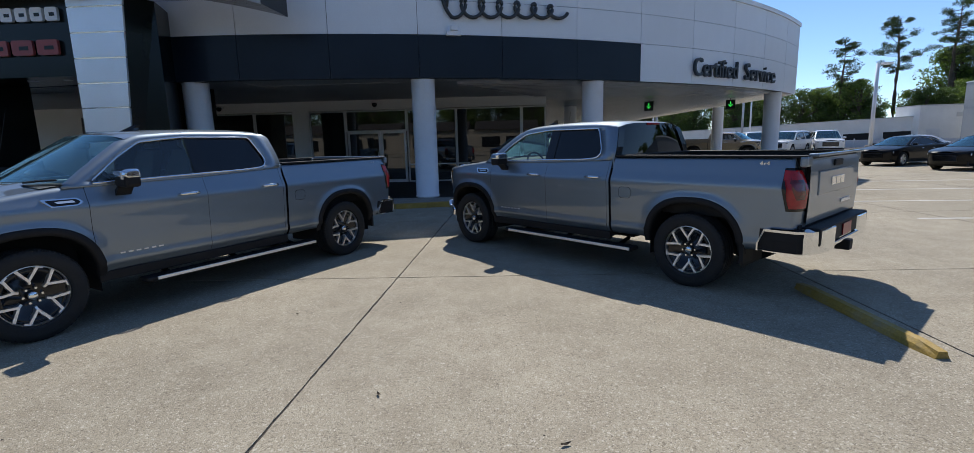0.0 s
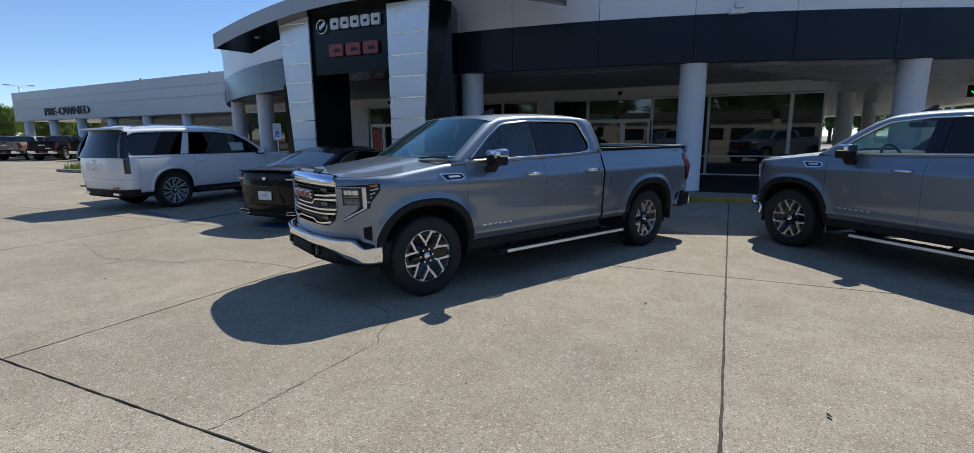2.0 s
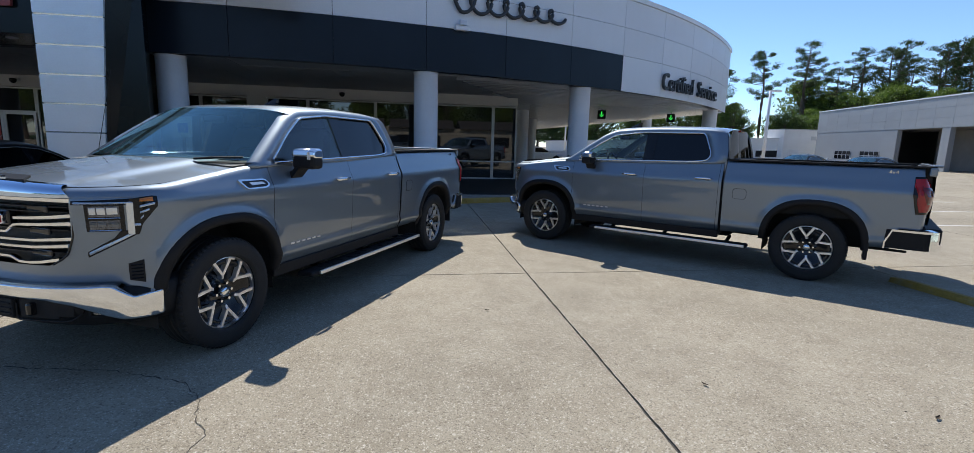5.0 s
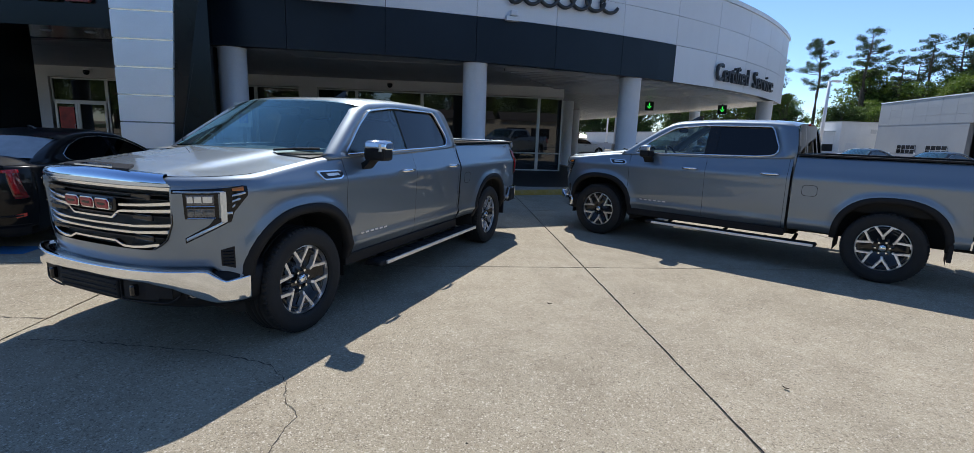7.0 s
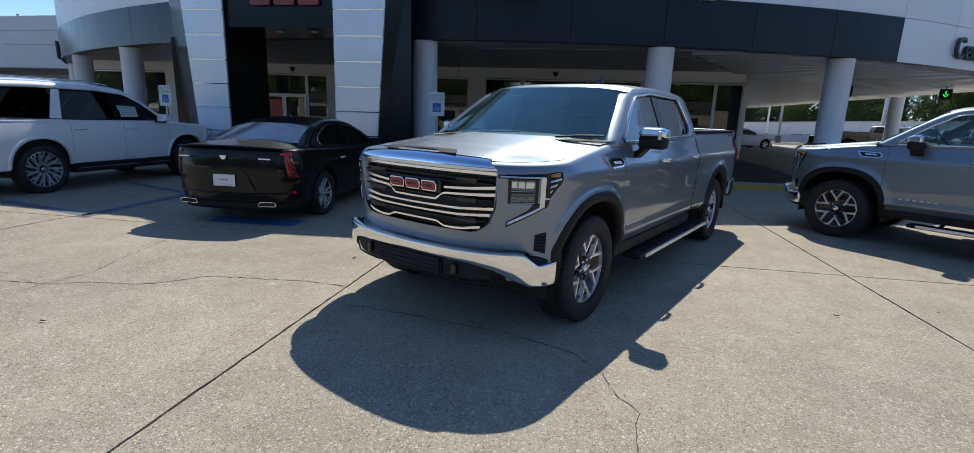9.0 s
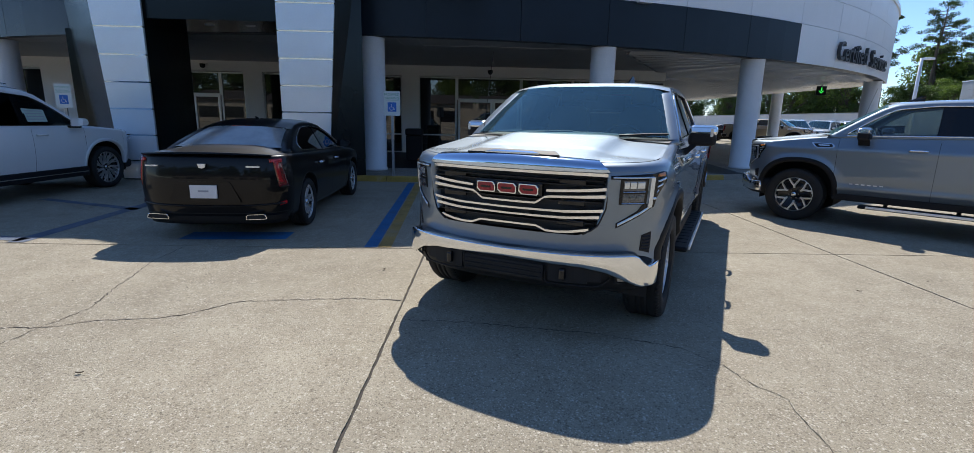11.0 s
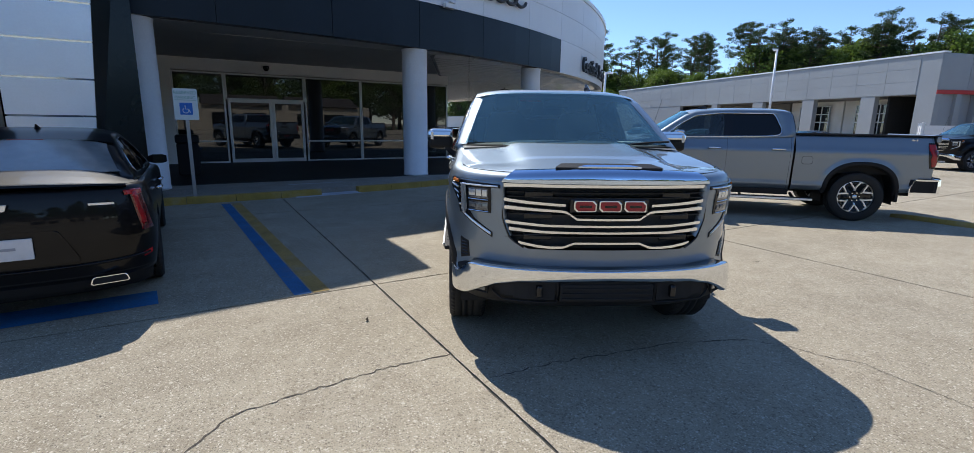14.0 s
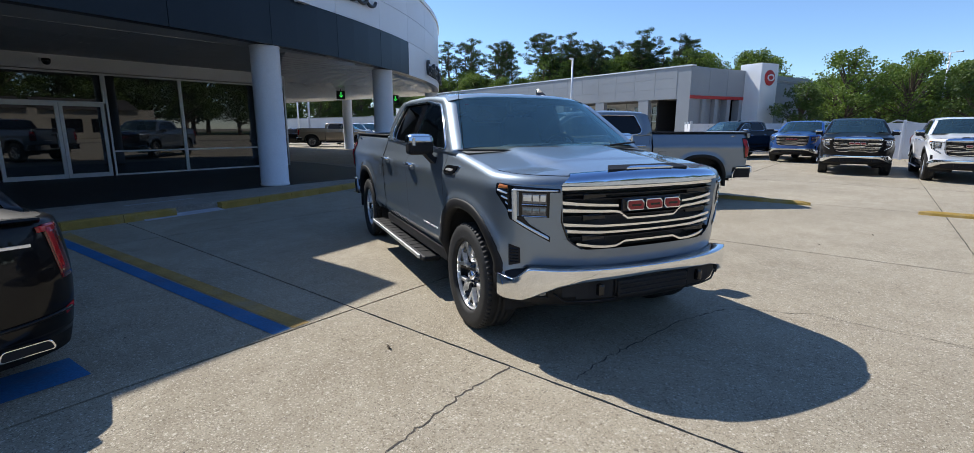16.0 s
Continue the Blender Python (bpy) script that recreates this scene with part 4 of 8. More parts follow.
    for s in (1, -1):
        rim = [(sh.nose(wide(z), 0.95).x - 0.004, s * (wide(z) + 0.004), z) for z in np.linspace(0.775, 1.165, 14)]
        part("grille_frame", tube(bmesh.new(), rim, 0.006, 6), M["gloss_black"], root, smooth=True)
        for z in (0.845, 0.98, 1.115):
            pz = sh.nose(0.44, 0.95).x - 0.02
            boxed("grille_shutter", M["gloss_black"], root, pz - 0.02, pz, s * 0.44 - 0.09, s * 0.44 + 0.09, z - 0.02, z + 0.02, 0.006)
    for z in (1.13, 1.10, 0.99, 0.85):
        bar("grille_louvre", dense([(0, z), (wide(z) - 0.03, z)], 16), 0.008, 0.008, 0.05, M["grille"])
    # maker's badge: three red plates with bright rims
    px = sh.nose(0.1, 0.95).x - 0.004
    for k in range(3):
        y0 = 0.158 - 0.158 * k
        for nm, mt, gdx, d0, d1 in (("badge_rim", M["chrome"], 0.0, 0.0, 0.020), ("badge_plate", M["badge_red"], 0.008, 0.020, 0.026)):
            w, h = 0.071 - gdx, 0.037 - gdx
            cut = 0.020
            poly = [(-w, -h + cut), (-w + cut, -h), (w - cut * 0.4, -h), (w, -h + cut * 0.4), (w, h - cut), (w - cut, h), (-w + cut * 0.4, h), (-w, h - cut * 0.4)]
            part(nm, prism(bmesh.new(), poly, lambda u, v, d: (px + d, y0 + u, 1.052 + v), d0, d1, 0.003), mt, root)
        part("badge_stroke", box(bmesh.new(), px + 0.026, px + 0.028, y0 - 0.038, y0 + 0.038, 1.045, 1.059), M["gloss_black"], root)
    boxed("badge_backing", M["gloss_black"], root, px - 0.05, px - 0.002, -0.25, 0.25, 1.005, 1.10, 0.01)

    # headlamps wrapping round the corners, laid on the skin by length along the outline
    S = lambda y: sh.run(y=y)
    SX_ = lambda x: sh.run(x=x)

    def lerp(*pairs):
        return lambda u: float(np.interp(u, [p[0] for p in pairs], [p[1] for p in pairs]))

    def patch(name, ua, ub, zlo, zhi, s, material, d, n=10, label="", depth=-0.012, parent=None):
        """A piece between two uprights of the skin, its lower and upper edges given by functions."""
        rings = []
        for i in range(n + 1):
            u = ua + (ub - ua) * i / n
            a, b = zlo(u), zhi(u)
            ring = []
            for z, dd in ((a, depth), (a, d - 0.003), (a + 0.003, d), ((a + b) / 2, d + 0.002), (b - 0.003, d), (b, d - 0.003), (b, depth)):
                p = sh.skin(u, z, dd)
                ring.append((p.x, s * p.y, p.z))
            rings.append(ring)
        return part(name, loft(bmesh.new(), rings), material, parent or root, label)
    top = lerp((S(0.66), 1.170), (S(0.92), 1.184), (SX_(2.40), 1.196), (SX_(2.37), 1.192))
    low_side = lerp((S(0.90), 0.945), (S(0.93), 0.958), (SX_(2.45), 1.02), (SX_(2.37), 1.13))
    for s in (1, -1):
        lamp = patch("headlamp", S(0.905), SX_(2.372), low_side, top, s, M["lamp_body"], 0.006, 18, "wraparound headlamp with clear lens and bright inner bars")
        patch("lamp_strip", S(0.678), S(0.905), lambda u: 1.147, top, s, M["lamp_body"], 0.006, 14, parent=lamp)
        patch("lamp_strip_lens", S(0.69), S(0.91), lambda u: 1.152, lambda u: 1.164, s, M["lens"], 0.010, 12, parent=lamp)
        patch("lamp_box", S(0.735), S(0.888), lambda u: 0.982, lambda u: 1.150, s, M["lamp_body"], 0.004, 12, parent=lamp)
        for z0, z1, mt in ((1.074, 1.136, M["lens"]), (0.998, 1.050, M["fog"])):
            patch("lamp_reflector", S(0.752), S(0.872), lambda u: z0 - 0.004, lambda u: z1 + 0.004, s, M["lens_dark"], 0.006, 6, parent=lamp)
            for y0, y1 in ((0.757, 0.784), (0.790, 0.822), (0.828, 0.866)):
                patch("lamp_projector", S(y0), S(y1), lambda u: z0 + 0.012, lambda u: z1 - 0.006, s, mt, 0.009, 3, parent=lamp)
            patch("lamp_blade", S(0.750), S(0.874), lambda u: z0 - 0.012, lambda u: z0 - 0.006, s, M["chrome"], 0.011, 8, parent=lamp)
        patch("day_lamp", S(0.895), S(0.916), lambda u: 0.958, lambda u: 1.160, s, M["lens"], 0.013, 6, parent=lamp)
        for k, z0 in enumerate((1.128, 1.090, 1.052)):
            end = 2.388 + 0.028 * k
            patch("side_marker", S(0.934), SX_(end), lerp((S(0.934), z0 - 0.004), (SX_(end), z0 + 0.012)), lerp((S(0.934), z0 + 0.010), (SX_(end), z0 + 0.028)), s, M["lens"], 0.011, 8, parent=lamp)
        patch("side_marker", S(0.934), SX_(2.50), lambda u: 1.010, lambda u: 1.026, s, M["lens"], 0.011, 6, parent=lamp)
        patch("turn_lamp", S(0.935), SX_(2.395), lambda u: 1.162, lambda u: top(u) - 0.007, s, M["amber"], 0.010, 8, parent=lamp)
        t_lo = lerp((S(0.728), 0.822), (S(0.86), 0.905), (S(0.918), 0.952))
        t_hi = lerp((S(0.728), 0.858), (S(0.845), 0.940), (S(0.87), 0.985), (S(0.918), 0.985))
        patch("lamp_tail", S(0.728), S(0.918), t_lo, t_hi, s, M["lamp_body"], 0.005, 16, parent=lamp)
        patch("day_lamp_sweep", S(0.736), S(0.915), lambda u: t_lo(u) + 0.009, lambda u: t_lo(u) + 0.030, s, M["lens"], 0.009, 14, parent=lamp)
        # slot behind the bumper's corner
        slot = patch("air_slot", S(0.885), S(0.935), lerp((S(0.885), 0.662), (S(0.935), 0.640)), lerp((S(0.885), 0.772), (S(0.935), 0.792)), s, M["black"], 0.003, 6)
        for k in range(5):
            zz = 0.668 + 0.022 * k
            patch("air_slot_rib", S(0.893), S(0.93), lambda u: zz, lambda u: zz + 0.009, s, M["gloss_black"], 0.008, 3, parent=slot)
    # front bumper: chrome bar that dips and deepens at the corners, with a dark lower part
    bm = bmesh.new()
    rings = []
    for i in range(97):
        u = -1 + 2 * i / 96
        au = abs(u)
        th = math.pi / 2 * au
        y = math.copysign(0.972 * math.sin(th) ** (2 / 2.9), u) if au > 0 else 0.0
        x = 2.375 + 0.458 * max(0, math.cos(th)) ** (2 / 2.2)
        ay = abs(y)
        low = float(np.interp(ay, [0, 0.55, 0.70, 0.80, 0.90, 0.985], [0.575, 0.562, 0.535, 0.49, 0.432, 0.415]))
        top = float(np.interp(ay, [0, 0.84, 0.875, 0.935, 0.985], [0.650, 0.662, 0.655, 0.578, 0.590]))
        nx, ny = (x - 2.0), y * 0.5
        k = math.hypot(nx, ny)
        nx, ny = nx / k, ny / k
        prof = ((-0.09, top), (0.0, top), (0.010, top - 0.002), (0.0142, top - 0.006), (0.015, top - 0.010), (0.0155, (top + low) / 2), (0.0135, low + 0.020), (0.010, low + 0.011), (-0.004, low + 0.003), (-0.025, low), (-0.09, low))
        rings.append([(x + d * nx, y + d * ny, z) for d, z in prof])
    part("front_bumper", loft(bm, rings), M["chrome"], root, "chrome front bumper bar", smooth=True)
    bm = bmesh.new()
    rings = []
    for i in range(41):
        u = -1 + 2 * i / 40
        th = math.pi / 2 * abs(u)
        y = math.copysign(0.965 * math.sin(th) ** (2 / 2.8), u)
        x = 2.30 + 0.525 * max(0, math.cos(th)) ** (2 / 2.2)
        rings.append([(x - 0.10, y * 0.95, 0.66), (x - 0.01, y, 0.60), (x - 0.005, y, 0.50), (x - 0.03, y * 0.99, 0.42), (x - 0.10, y * 0.96, 0.375), (x - 0.3, y * 0.9, 0.375)])
    part("lower_valance", loft(bm, rings), M["black"], root, smooth=True)
    boxed("lower_grille", M["dark"], root, 2.80, 2.836, -0.30, 0.30, 0.445, 0.56, 0.008)
    for k in range(3):
        boxed("lower_slat", M["dark"], root, 2.826, 2.846, -0.29, 0.29, 0.462 + 0.033 * k, 0.474 + 0.033 * k, 0.004)
    for s in (1, -1):
        vx = lambda u: 2.30 + 0.525 * max(0.0, 1 - (abs(u) / 0.965) ** 2.8) ** (1 / 2.2)
        f = lambda u, v, d: (vx(u) - 0.004 + d, s * u, v)
        for k in range(4):
            a0, a1 = 0.33 + 0.085 * k, 0.33 + 0.085 * (k + 1)
            lo, hi = (0.45, 0.565) if k < 3 else (0.465, 0.55)
            part("valance_recess", prism(bmesh.new(), [(a0, lo), (a1, lo), (a1, hi), (a0, hi)], f, -0.02, 0.002), M["dark"], root)
        edge = rounded([(0.31, 0.435), (0.66, 0.435), (0.735, 0.50), (0.66, 0.578), (0.31, 0.578)], 0.02)
        part("valance_rim", tube(bmesh.new(), [f(u, v, 0.006) for u, v in resample(edge, 40)], 0.007, 6, True), M["black"], root, smooth=True)
        part("fog_lamp", prism(bmesh.new(), rounded([(0.765, 0.472), (0.855, 0.472), (0.855, 0.530), (0.765, 0.530)], 0.01), f, -0.012, 0.008, 0.004), M["fog"], root)
        part("fog_lamp_rim", tube(bmesh.new(), [f(u, v, 0.008) for u, v in resample([(0.752, 0.462), (0.868, 0.462), (0.868, 0.540), (0.752, 0.540)], 24)], 0.008, 6, True), M["black"], root)
        boxed("tow_hook", M["gloss_black"], root, 2.76, 2.835, s * 0.43 - 0.02, s * 0.43 + 0.02, 0.47, 0.55, 0.012)

    # cabin
    cab = Cabin(0.945, 1.37, 0.745, 1.85,
                [(1.54, 1.335), (1.48, 1.385), (1.17, 1.605), (0.94, 1.76), (0.77, 1.828), (0.44, 1.853), (0.05, 1.864), (-0.47, 1.858), (-0.735, 1.838), (-0.81, 1.79), (-0.855, 1.55), (-0.86, 1.40), (0.25, 1.355)],
                [(1.325, 1.366), (1.02, 1.605), (0.77, 1.755), (0.34, 1.802), (-0.525, 1.797), (-0.655, 1.50), (-0.60, 1.425), (-0.40, 1.405)],
                bow_front=0.22, bow_rear=0.03, crown=0.045, corner=0.032)
    cab.build(root, paint, (0.21,), (M["door_glass"], M["tint"]), (M["chrome"], 0.011), ((0.21, 0.15),), ((1.49, 1.385), (0.88, 1.80)), ((-0.855, 1.42), (-0.795, 1.815)), M["tint"])
    for s in (1, -1):
        rings = []
        for k in range(7):
            z = 1.435 + 0.375 * k / 6
            x = float(np.interp(z, [1.40, 1.55, 1.79, 1.84], [-0.862, -0.857, -0.812, -0.76]))
            rings.append([(x - 0.008, s * (cab.y(z) - 0.006), z), (x - 0.008, s * (cab.y(z) - 0.13), z), (x + 0.012, s * (cab.y(z) - 0.13), z), (x + 0.012, s * (cab.y(z) - 0.012), z)])
        part("rear_window_edge", loft(bmesh.new(), rings), M["gloss_black"], root)
    boxed("back_panel", paint, root, -0.862, -0.832, -0.93, 0.93, 0.9, 1.44, 0.01)
    # cowl, wipers, dash and seats
    bm = sheet(bmesh.new(), [[(1.42 + 0.26 * (1 - u * u) + dx, 0.92 * u, z) for u in [k / 8 - 1 for k in range(17)]] for dx, z in ((-0.02, 1.375), (0.10, 1.372))])
    part("cowl", bm, M["black"], root)
    for s, y0 in ((1, 0.55), (1, -0.25)):
        part("wiper", tube(bmesh.new(), [(1.66, y0 - 0.05, 1.395), (1.63, y0 + 0.15, 1.41), (1.54, y0 + 0.32, 1.415)], 0.010, 5), M["black"], root)
    bm = sheet(bmesh.new(), [[(x, 0.90 * u, z + 0.02 * (1 - u * u)) for u in [k / 6 - 1 for k in range(13)]] for x, z in ((1.68, 1.35), (1.4, 1.375), (1.18, 1.36), (1.06, 1.30), (1.04, 1.0))])
    part("dashboard", bm, M["dash"], root, smooth=True)
    boxed("dash_paper", M["paper"], root, 1.28, 1.44, 0.50, 0.72, 1.402, 1.406)
    steering(root, 0.94, 0.40, 1.31)
    front_seats(root, 0.32, 0.95, 0.40)
    bm = box(bmesh.new(), -0.70, -0.27, -0.75, 0.75, 0.95, 1.12, 0.05)
    box(bm, -0.79, -0.64, -0.75, 0.75, 1.05, 1.62, 0.05)
    part("rear_bench", bm, M["seat"], root)
    boxed("rear_view_mirror", M["black"], root, 0.92, 0.98, -0.13, 0.13, 1.70, 1.77, 0.02)
    # door mirrors
    for s in (1, -1):
        mir = part("door_mirror", box(bmesh.new(), 0.98, 1.13, min(s * 0.99, s * 1.215), max(s * 0.99, s * 1.215), 1.315, 1.43, 0.03), M["black"], root)
        capm = bmesh.new()
        rings = []
        for t, k in ((0, 0.80), (0.12, 1.0), (0.85, 1.0), (1.0, 0.72)):
            y = 0.995 + 0.225 * t
            rings.append([(1.055 + a * k, s * y, 1.435 + b * k) for a, b in ((-0.085, -0.03), (0.06, -0.03), (0.095, -0.005), (0.085, 0.04), (0.03, 0.06), (-0.06, 0.06), (-0.085, 0.04))])
        loft(capm, rings)
        bmesh.ops.bevel(capm, geom=list(capm.edges), offset=0.008, segments=1, affect="EDGES")
        part("mirror_cap", capm, M["chrome"], mir, "chrome mirror cap", smooth=False)
        part("mirror_arm", loft(bmesh.new(), [[(1.06 + a, s * y, z + b) for a, b in ((-0.07, -0.035), (0.07, -0.035), (0.06, 0.03), (-0.06, 0.03))] for y, z in ((0.93, 1.25), (0.99, 1.27), (1.06, 1.345))]), M["black"], mir)
        boxed("mirror_turn_lamp", M["lens"], mir, 1.125, 1.15, min(s * 1.165, s * 1.192), max(s * 1.165, s * 1.192), 1.395, 1.465, 0.006)
    # handles, badges and trim on the flanks
    for s in (1, -1):
        for x in (0.43, -0.60):
            door_handle(root, x, sh.side(x, 1.19).y, 1.185, s, M["chrome"], 0.215)
            boxed("handle_recess", M["black"], root, x - 0.08, x + 0.08, min(s * (sh.side(x, 1.19).y - 0.01), s * (sh.side(x, 1.19).y + 0.004)), max(s * (sh.side(x, 1.19).y - 0.01), s * (sh.side(x, 1.19).y + 0.004)), 1.165, 1.195)

        def flank(u, v, d):
            p = sh.side(u, v, d)
            return (p.x, s * p.y, p.z)
        part("fender_vent", prism(bmesh.new(), rounded([(1.73, 1.255), (1.45, 1.25), (1.405, 1.21), (1.445, 1.178), (1.66, 1.178)], 0.02), flank, 0.0, 0.012, 0.003), M["chrome"], root)
        part("fender_vent_insert", prism(bmesh.new(), rounded([(1.695, 1.243), (1.46, 1.239), (1.43, 1.21), (1.46, 1.191), (1.645, 1.191)], 0.015), flank, 0.012, 0.016), M["gloss_black"], root)
        part("vent_bar", prism(bmesh.new(), rounded([(1.63, 1.228), (1.49, 1.228), (1.47, 1.209), (1.61, 1.209)], 0.006), flank, 0.016, 0.019), M["satin"], root)
        for k in range(6):
            x = 1.16 - 0.073 * k
            part("name_plate", prism(bmesh.new(), [(x, 0.667), (x - 0.044, 0.667), (x - 0.044, 0.652), (x, 0.652)], flank, 0.0, 0.006, 0.002), M["satin"], root)
        part("fuel_flap" if s > 0 else "rear_badge", prism(bmesh.new(), rounded([(-0.985, 1.08), (-1.145, 1.08), (-1.145, 0.95), (-0.985, 0.95)], 0.045), flank, -0.001, 0.003, 0.002), paint, root)
        if s > 0:
            part("fuel_flap_gap", tube(bmesh.new(), [flank(u, v, 0.001) for u, v in rounded([(-0.983, 1.082), (-1.147, 1.082), (-1.147, 0.948), (-0.983, 0.948)], 0.045)], 0.0025, 4, True), M["dark"], root)
        me = text_mesh("4x4", 0.062, 0.003)
        o = link_mesh("drive_badge", me, M["chrome"], root)
        pz = sh.side(-2.60, 1.385, 0.003)
        o.matrix_local = Matrix.Translation((pz.x, s * pz.y, pz.z - 0.005)) @ (Matrix.Rotation(math.pi, 4, "Z") if s > 0 else Matrix.Identity(4)) @ Matrix.Rotation(math.pi / 2, 4, "X")
        # sill plate and running board
        bm = box(bmesh.new(), -0.84, 1.36, min(s * 0.90, s * 0.965), max(s * 0.90, s * 0.965), 0.40, 0.50, 0.01)
        part("rocker_panel", bm, M["black"], root)
        board = part("running_board", box(bmesh.new(), -1.22, 1.00, min(s * 0.90, s * 1.075), max(s * 0.90, s * 1.075), 0.315, 0.365, 0.02), M["black"], root)
        part("board_trim", box(bmesh.new(), -1.20, 0.90, min(s * 1.072, s * 1.094), max(s * 1.072, s * 1.094), 0.325, 0.362, 0.006), M["satin"], board, "bright metal edge strip")
        for k in range(26):
            part("tread_rib", box(bmesh.new(), -1.12 + 0.078 * k, -1.085 + 0.078 * k, min(s * 0.93, s * 1.05), max(s * 0.93, s * 1.05), 0.365, 0.370), M["black"], board) if k % 2 == 0 else None
        for x in (0.7, -0.1, -0.95):
            part("board_bracket", rod(bmesh.new(), (x, s * 0.7, 0.40), (x, s * 0.97, 0.33), 0.025, n=6), M["black"], board)
        # mud flap and pipe
    for ax in sh.axles:
        arch_trim(root, sh, ax, "arch_trim", M["black"], out=0.006, wid=0.062, low=None)
        liner(root, sh, ax)
    wheel_set(root, (FA, RA), 0.868, 0.415, 0.272, 0.275, "truck", 0.42)
    # chassis
    bm = bmesh.new()
    for s in (1, -1):
        box(bm, -2.85, 2.5, s * 0.45 - 0.05, s * 0.45 + 0.05, 0.42, 0.56)
    box(bm, -1.95, -1.80, -0.75, 0.75, 0.36, 0.50, 0.03)
    box(bm, 1.80, 1.95, -0.75, 0.75, 0.36, 0.50, 0.03)
    box(bm, -0.9, 0.9, -0.5, 0.5, 0.36, 0.46, 0.03)
    box(bm, 1.3, 2.5, -0.55, 0.55, 0.40, 1.05)
    part("chassis", bm, M["dark"], root)
    part("exhaust_pipe", rod(bmesh.new(), (-1.4, -0.55, 0.42), (-2.40, -0.62, 0.44), 0.04, n=10), M["galv"], root)
    # bed
    bm = box(bmesh.new(), -2.92, -0.9, -0.60, 0.60, 0.50, 0.80)
    box(bm, -2.94, -2.50, -0.93, 0.93, 0.54, 0.80)
    box(bm, -1.36, -0.89, -0.90, 0.90, 0.50, 0.80)
    part("bed_underside", bm, M["dark"], root)
    for s in (1, -1):
        boxed("mud_flap", M["black"], root, -2.475, -2.435, min(s * 0.75, s * 1.0), max(s * 0.75, s * 1.0), 0.36, 0.60)
    bm = bmesh.new()
    box(bm, -2.93, -0.89, -0.86, 0.86, 0.80, 0.86)
    for s in (1, -1):
        box(bm, -2.93, -0.89, min(s * 0.82, s * 0.87), max(s * 0.82, s * 0.87), 0.86, 1.44)
        box(bm, -2.35, -1.5, min(s * 0.6, s * 0.86), max(s * 0.6, s * 0.86), 0.86, 1.08, 0.03)
    box(bm, -0.935, -0.89, -0.86, 0.86, 0.86, 1.44)
    part("bed_liner", bm, M["black"], root)
    bm = bmesh.new()
    for s in (1, -1):
        box(bm, -2.96, -0.88, min(s * 0.835, s * 0.925), max(s * 0.835, s * 0.925), 1.44, 1.462, 0.006)
    box(bm, -0.94, -0.88, -0.9, 0.9, 1.44, 1.462, 0.006)
    part("bed_rail_cap", bm, M["black"], root)
    gate = part("tailgate", sheet(bmesh.new(), [[(-2.965 - 0.012 * math.sin(math.pi * v) + (0.03 if v > 0.97 else 0), y, 0.80 + 0.655 * v) for v in [k / 12 for k in range(13)]] for y in np.linspace(-0.845, 0.845, 13)]), paint, root, smooth=True)
    boxed("tailgate_inner", M["black"], gate, -2.955, -2.90, -0.80, 0.80, 0.80, 1.445, 0.01)
    boxed("gate_panel", paint, gate, -2.988, -2.97, -0.60, 0.60, 1.06, 1.30, 0.012)
    boxed("gate_handle", M["black"], gate, -2.992, -2.972, -0.14, 0.14, 1.33, 1.40, 0.012)
    boxed("gate_spoiler", paint, gate, -3.02, -2.93, -0.80, 0.80, 1.445, 1.475, 0.012)
    for k in range(3):
        boxed("gate_badge", M["chrome"], gate, -2.998, -2.988, 0.16 - 0.15 * k - 0.065, 0.16 - 0.15 * k + 0.065, 1.14, 1.225, 0.003)
    part("gate_name_bar", box(bmesh.new(), -2.985, -2.975, -0.56, -0.22, 0.92, 0.955), M["satin"], gate)
    for s in (1, -1):
        def corner(u, v, d):
            p = sh.tail(u, v, d)
            return (p.x, s * p.y, p.z)
        # tail lamp wraps the rear corner, leaning, in a black rim
        lamp = None
        for nm, mt, x0, y0, z0, z1, out in (("tail_lamp", M["gloss_black"], -2.775, 0.835, 0.935, 1.345, 0.009), ("lamp_lens", M["red_lens"], -2.795, 0.845, 0.962, 1.322, 0.017), ("lamp_core", M["red_dark"], -2.845, 0.90, 1.03, 1.235, 0.021)):
            rings = []
            for i, (x, y) in enumerate(sh.pts):
                lean = 0.28 * max(0.0, (x - (x0 - 0.06)) / 0.06)
                if x <= x0 and y >= y0:
                    zz = [z0 + lean, z0 + lean + 0.03, (z0 + z1 + lean) / 2, z1 - 0.03, z1]
                    rings.append([Vector((q.x, s * q.y, q.z)) for q in [sh.at(i, zz[0], -0.03)] + [sh.at(i, z, out - (0.005 if k in (0, 4) else 0)) for k, z in enumerate(zz)] + [sh.at(i, zz[4], -0.03)]])
            ob = part(nm, loft(bmesh.new(), rings), mt, lamp or root)
            lamp = lamp or ob
        # rear bumper ends: black step insert in a chrome surround
        prof = [(-2.60, 0.985), (-2.75, 1.0), (-2.95, 0.99), (-3.06, 0.92), (-3.11, 0.75), (-3.12, 0.42)]
        edge_y = lambda x: float(np.interp(-x, [-p[0] for p in prof], [p[1] for p in prof]))
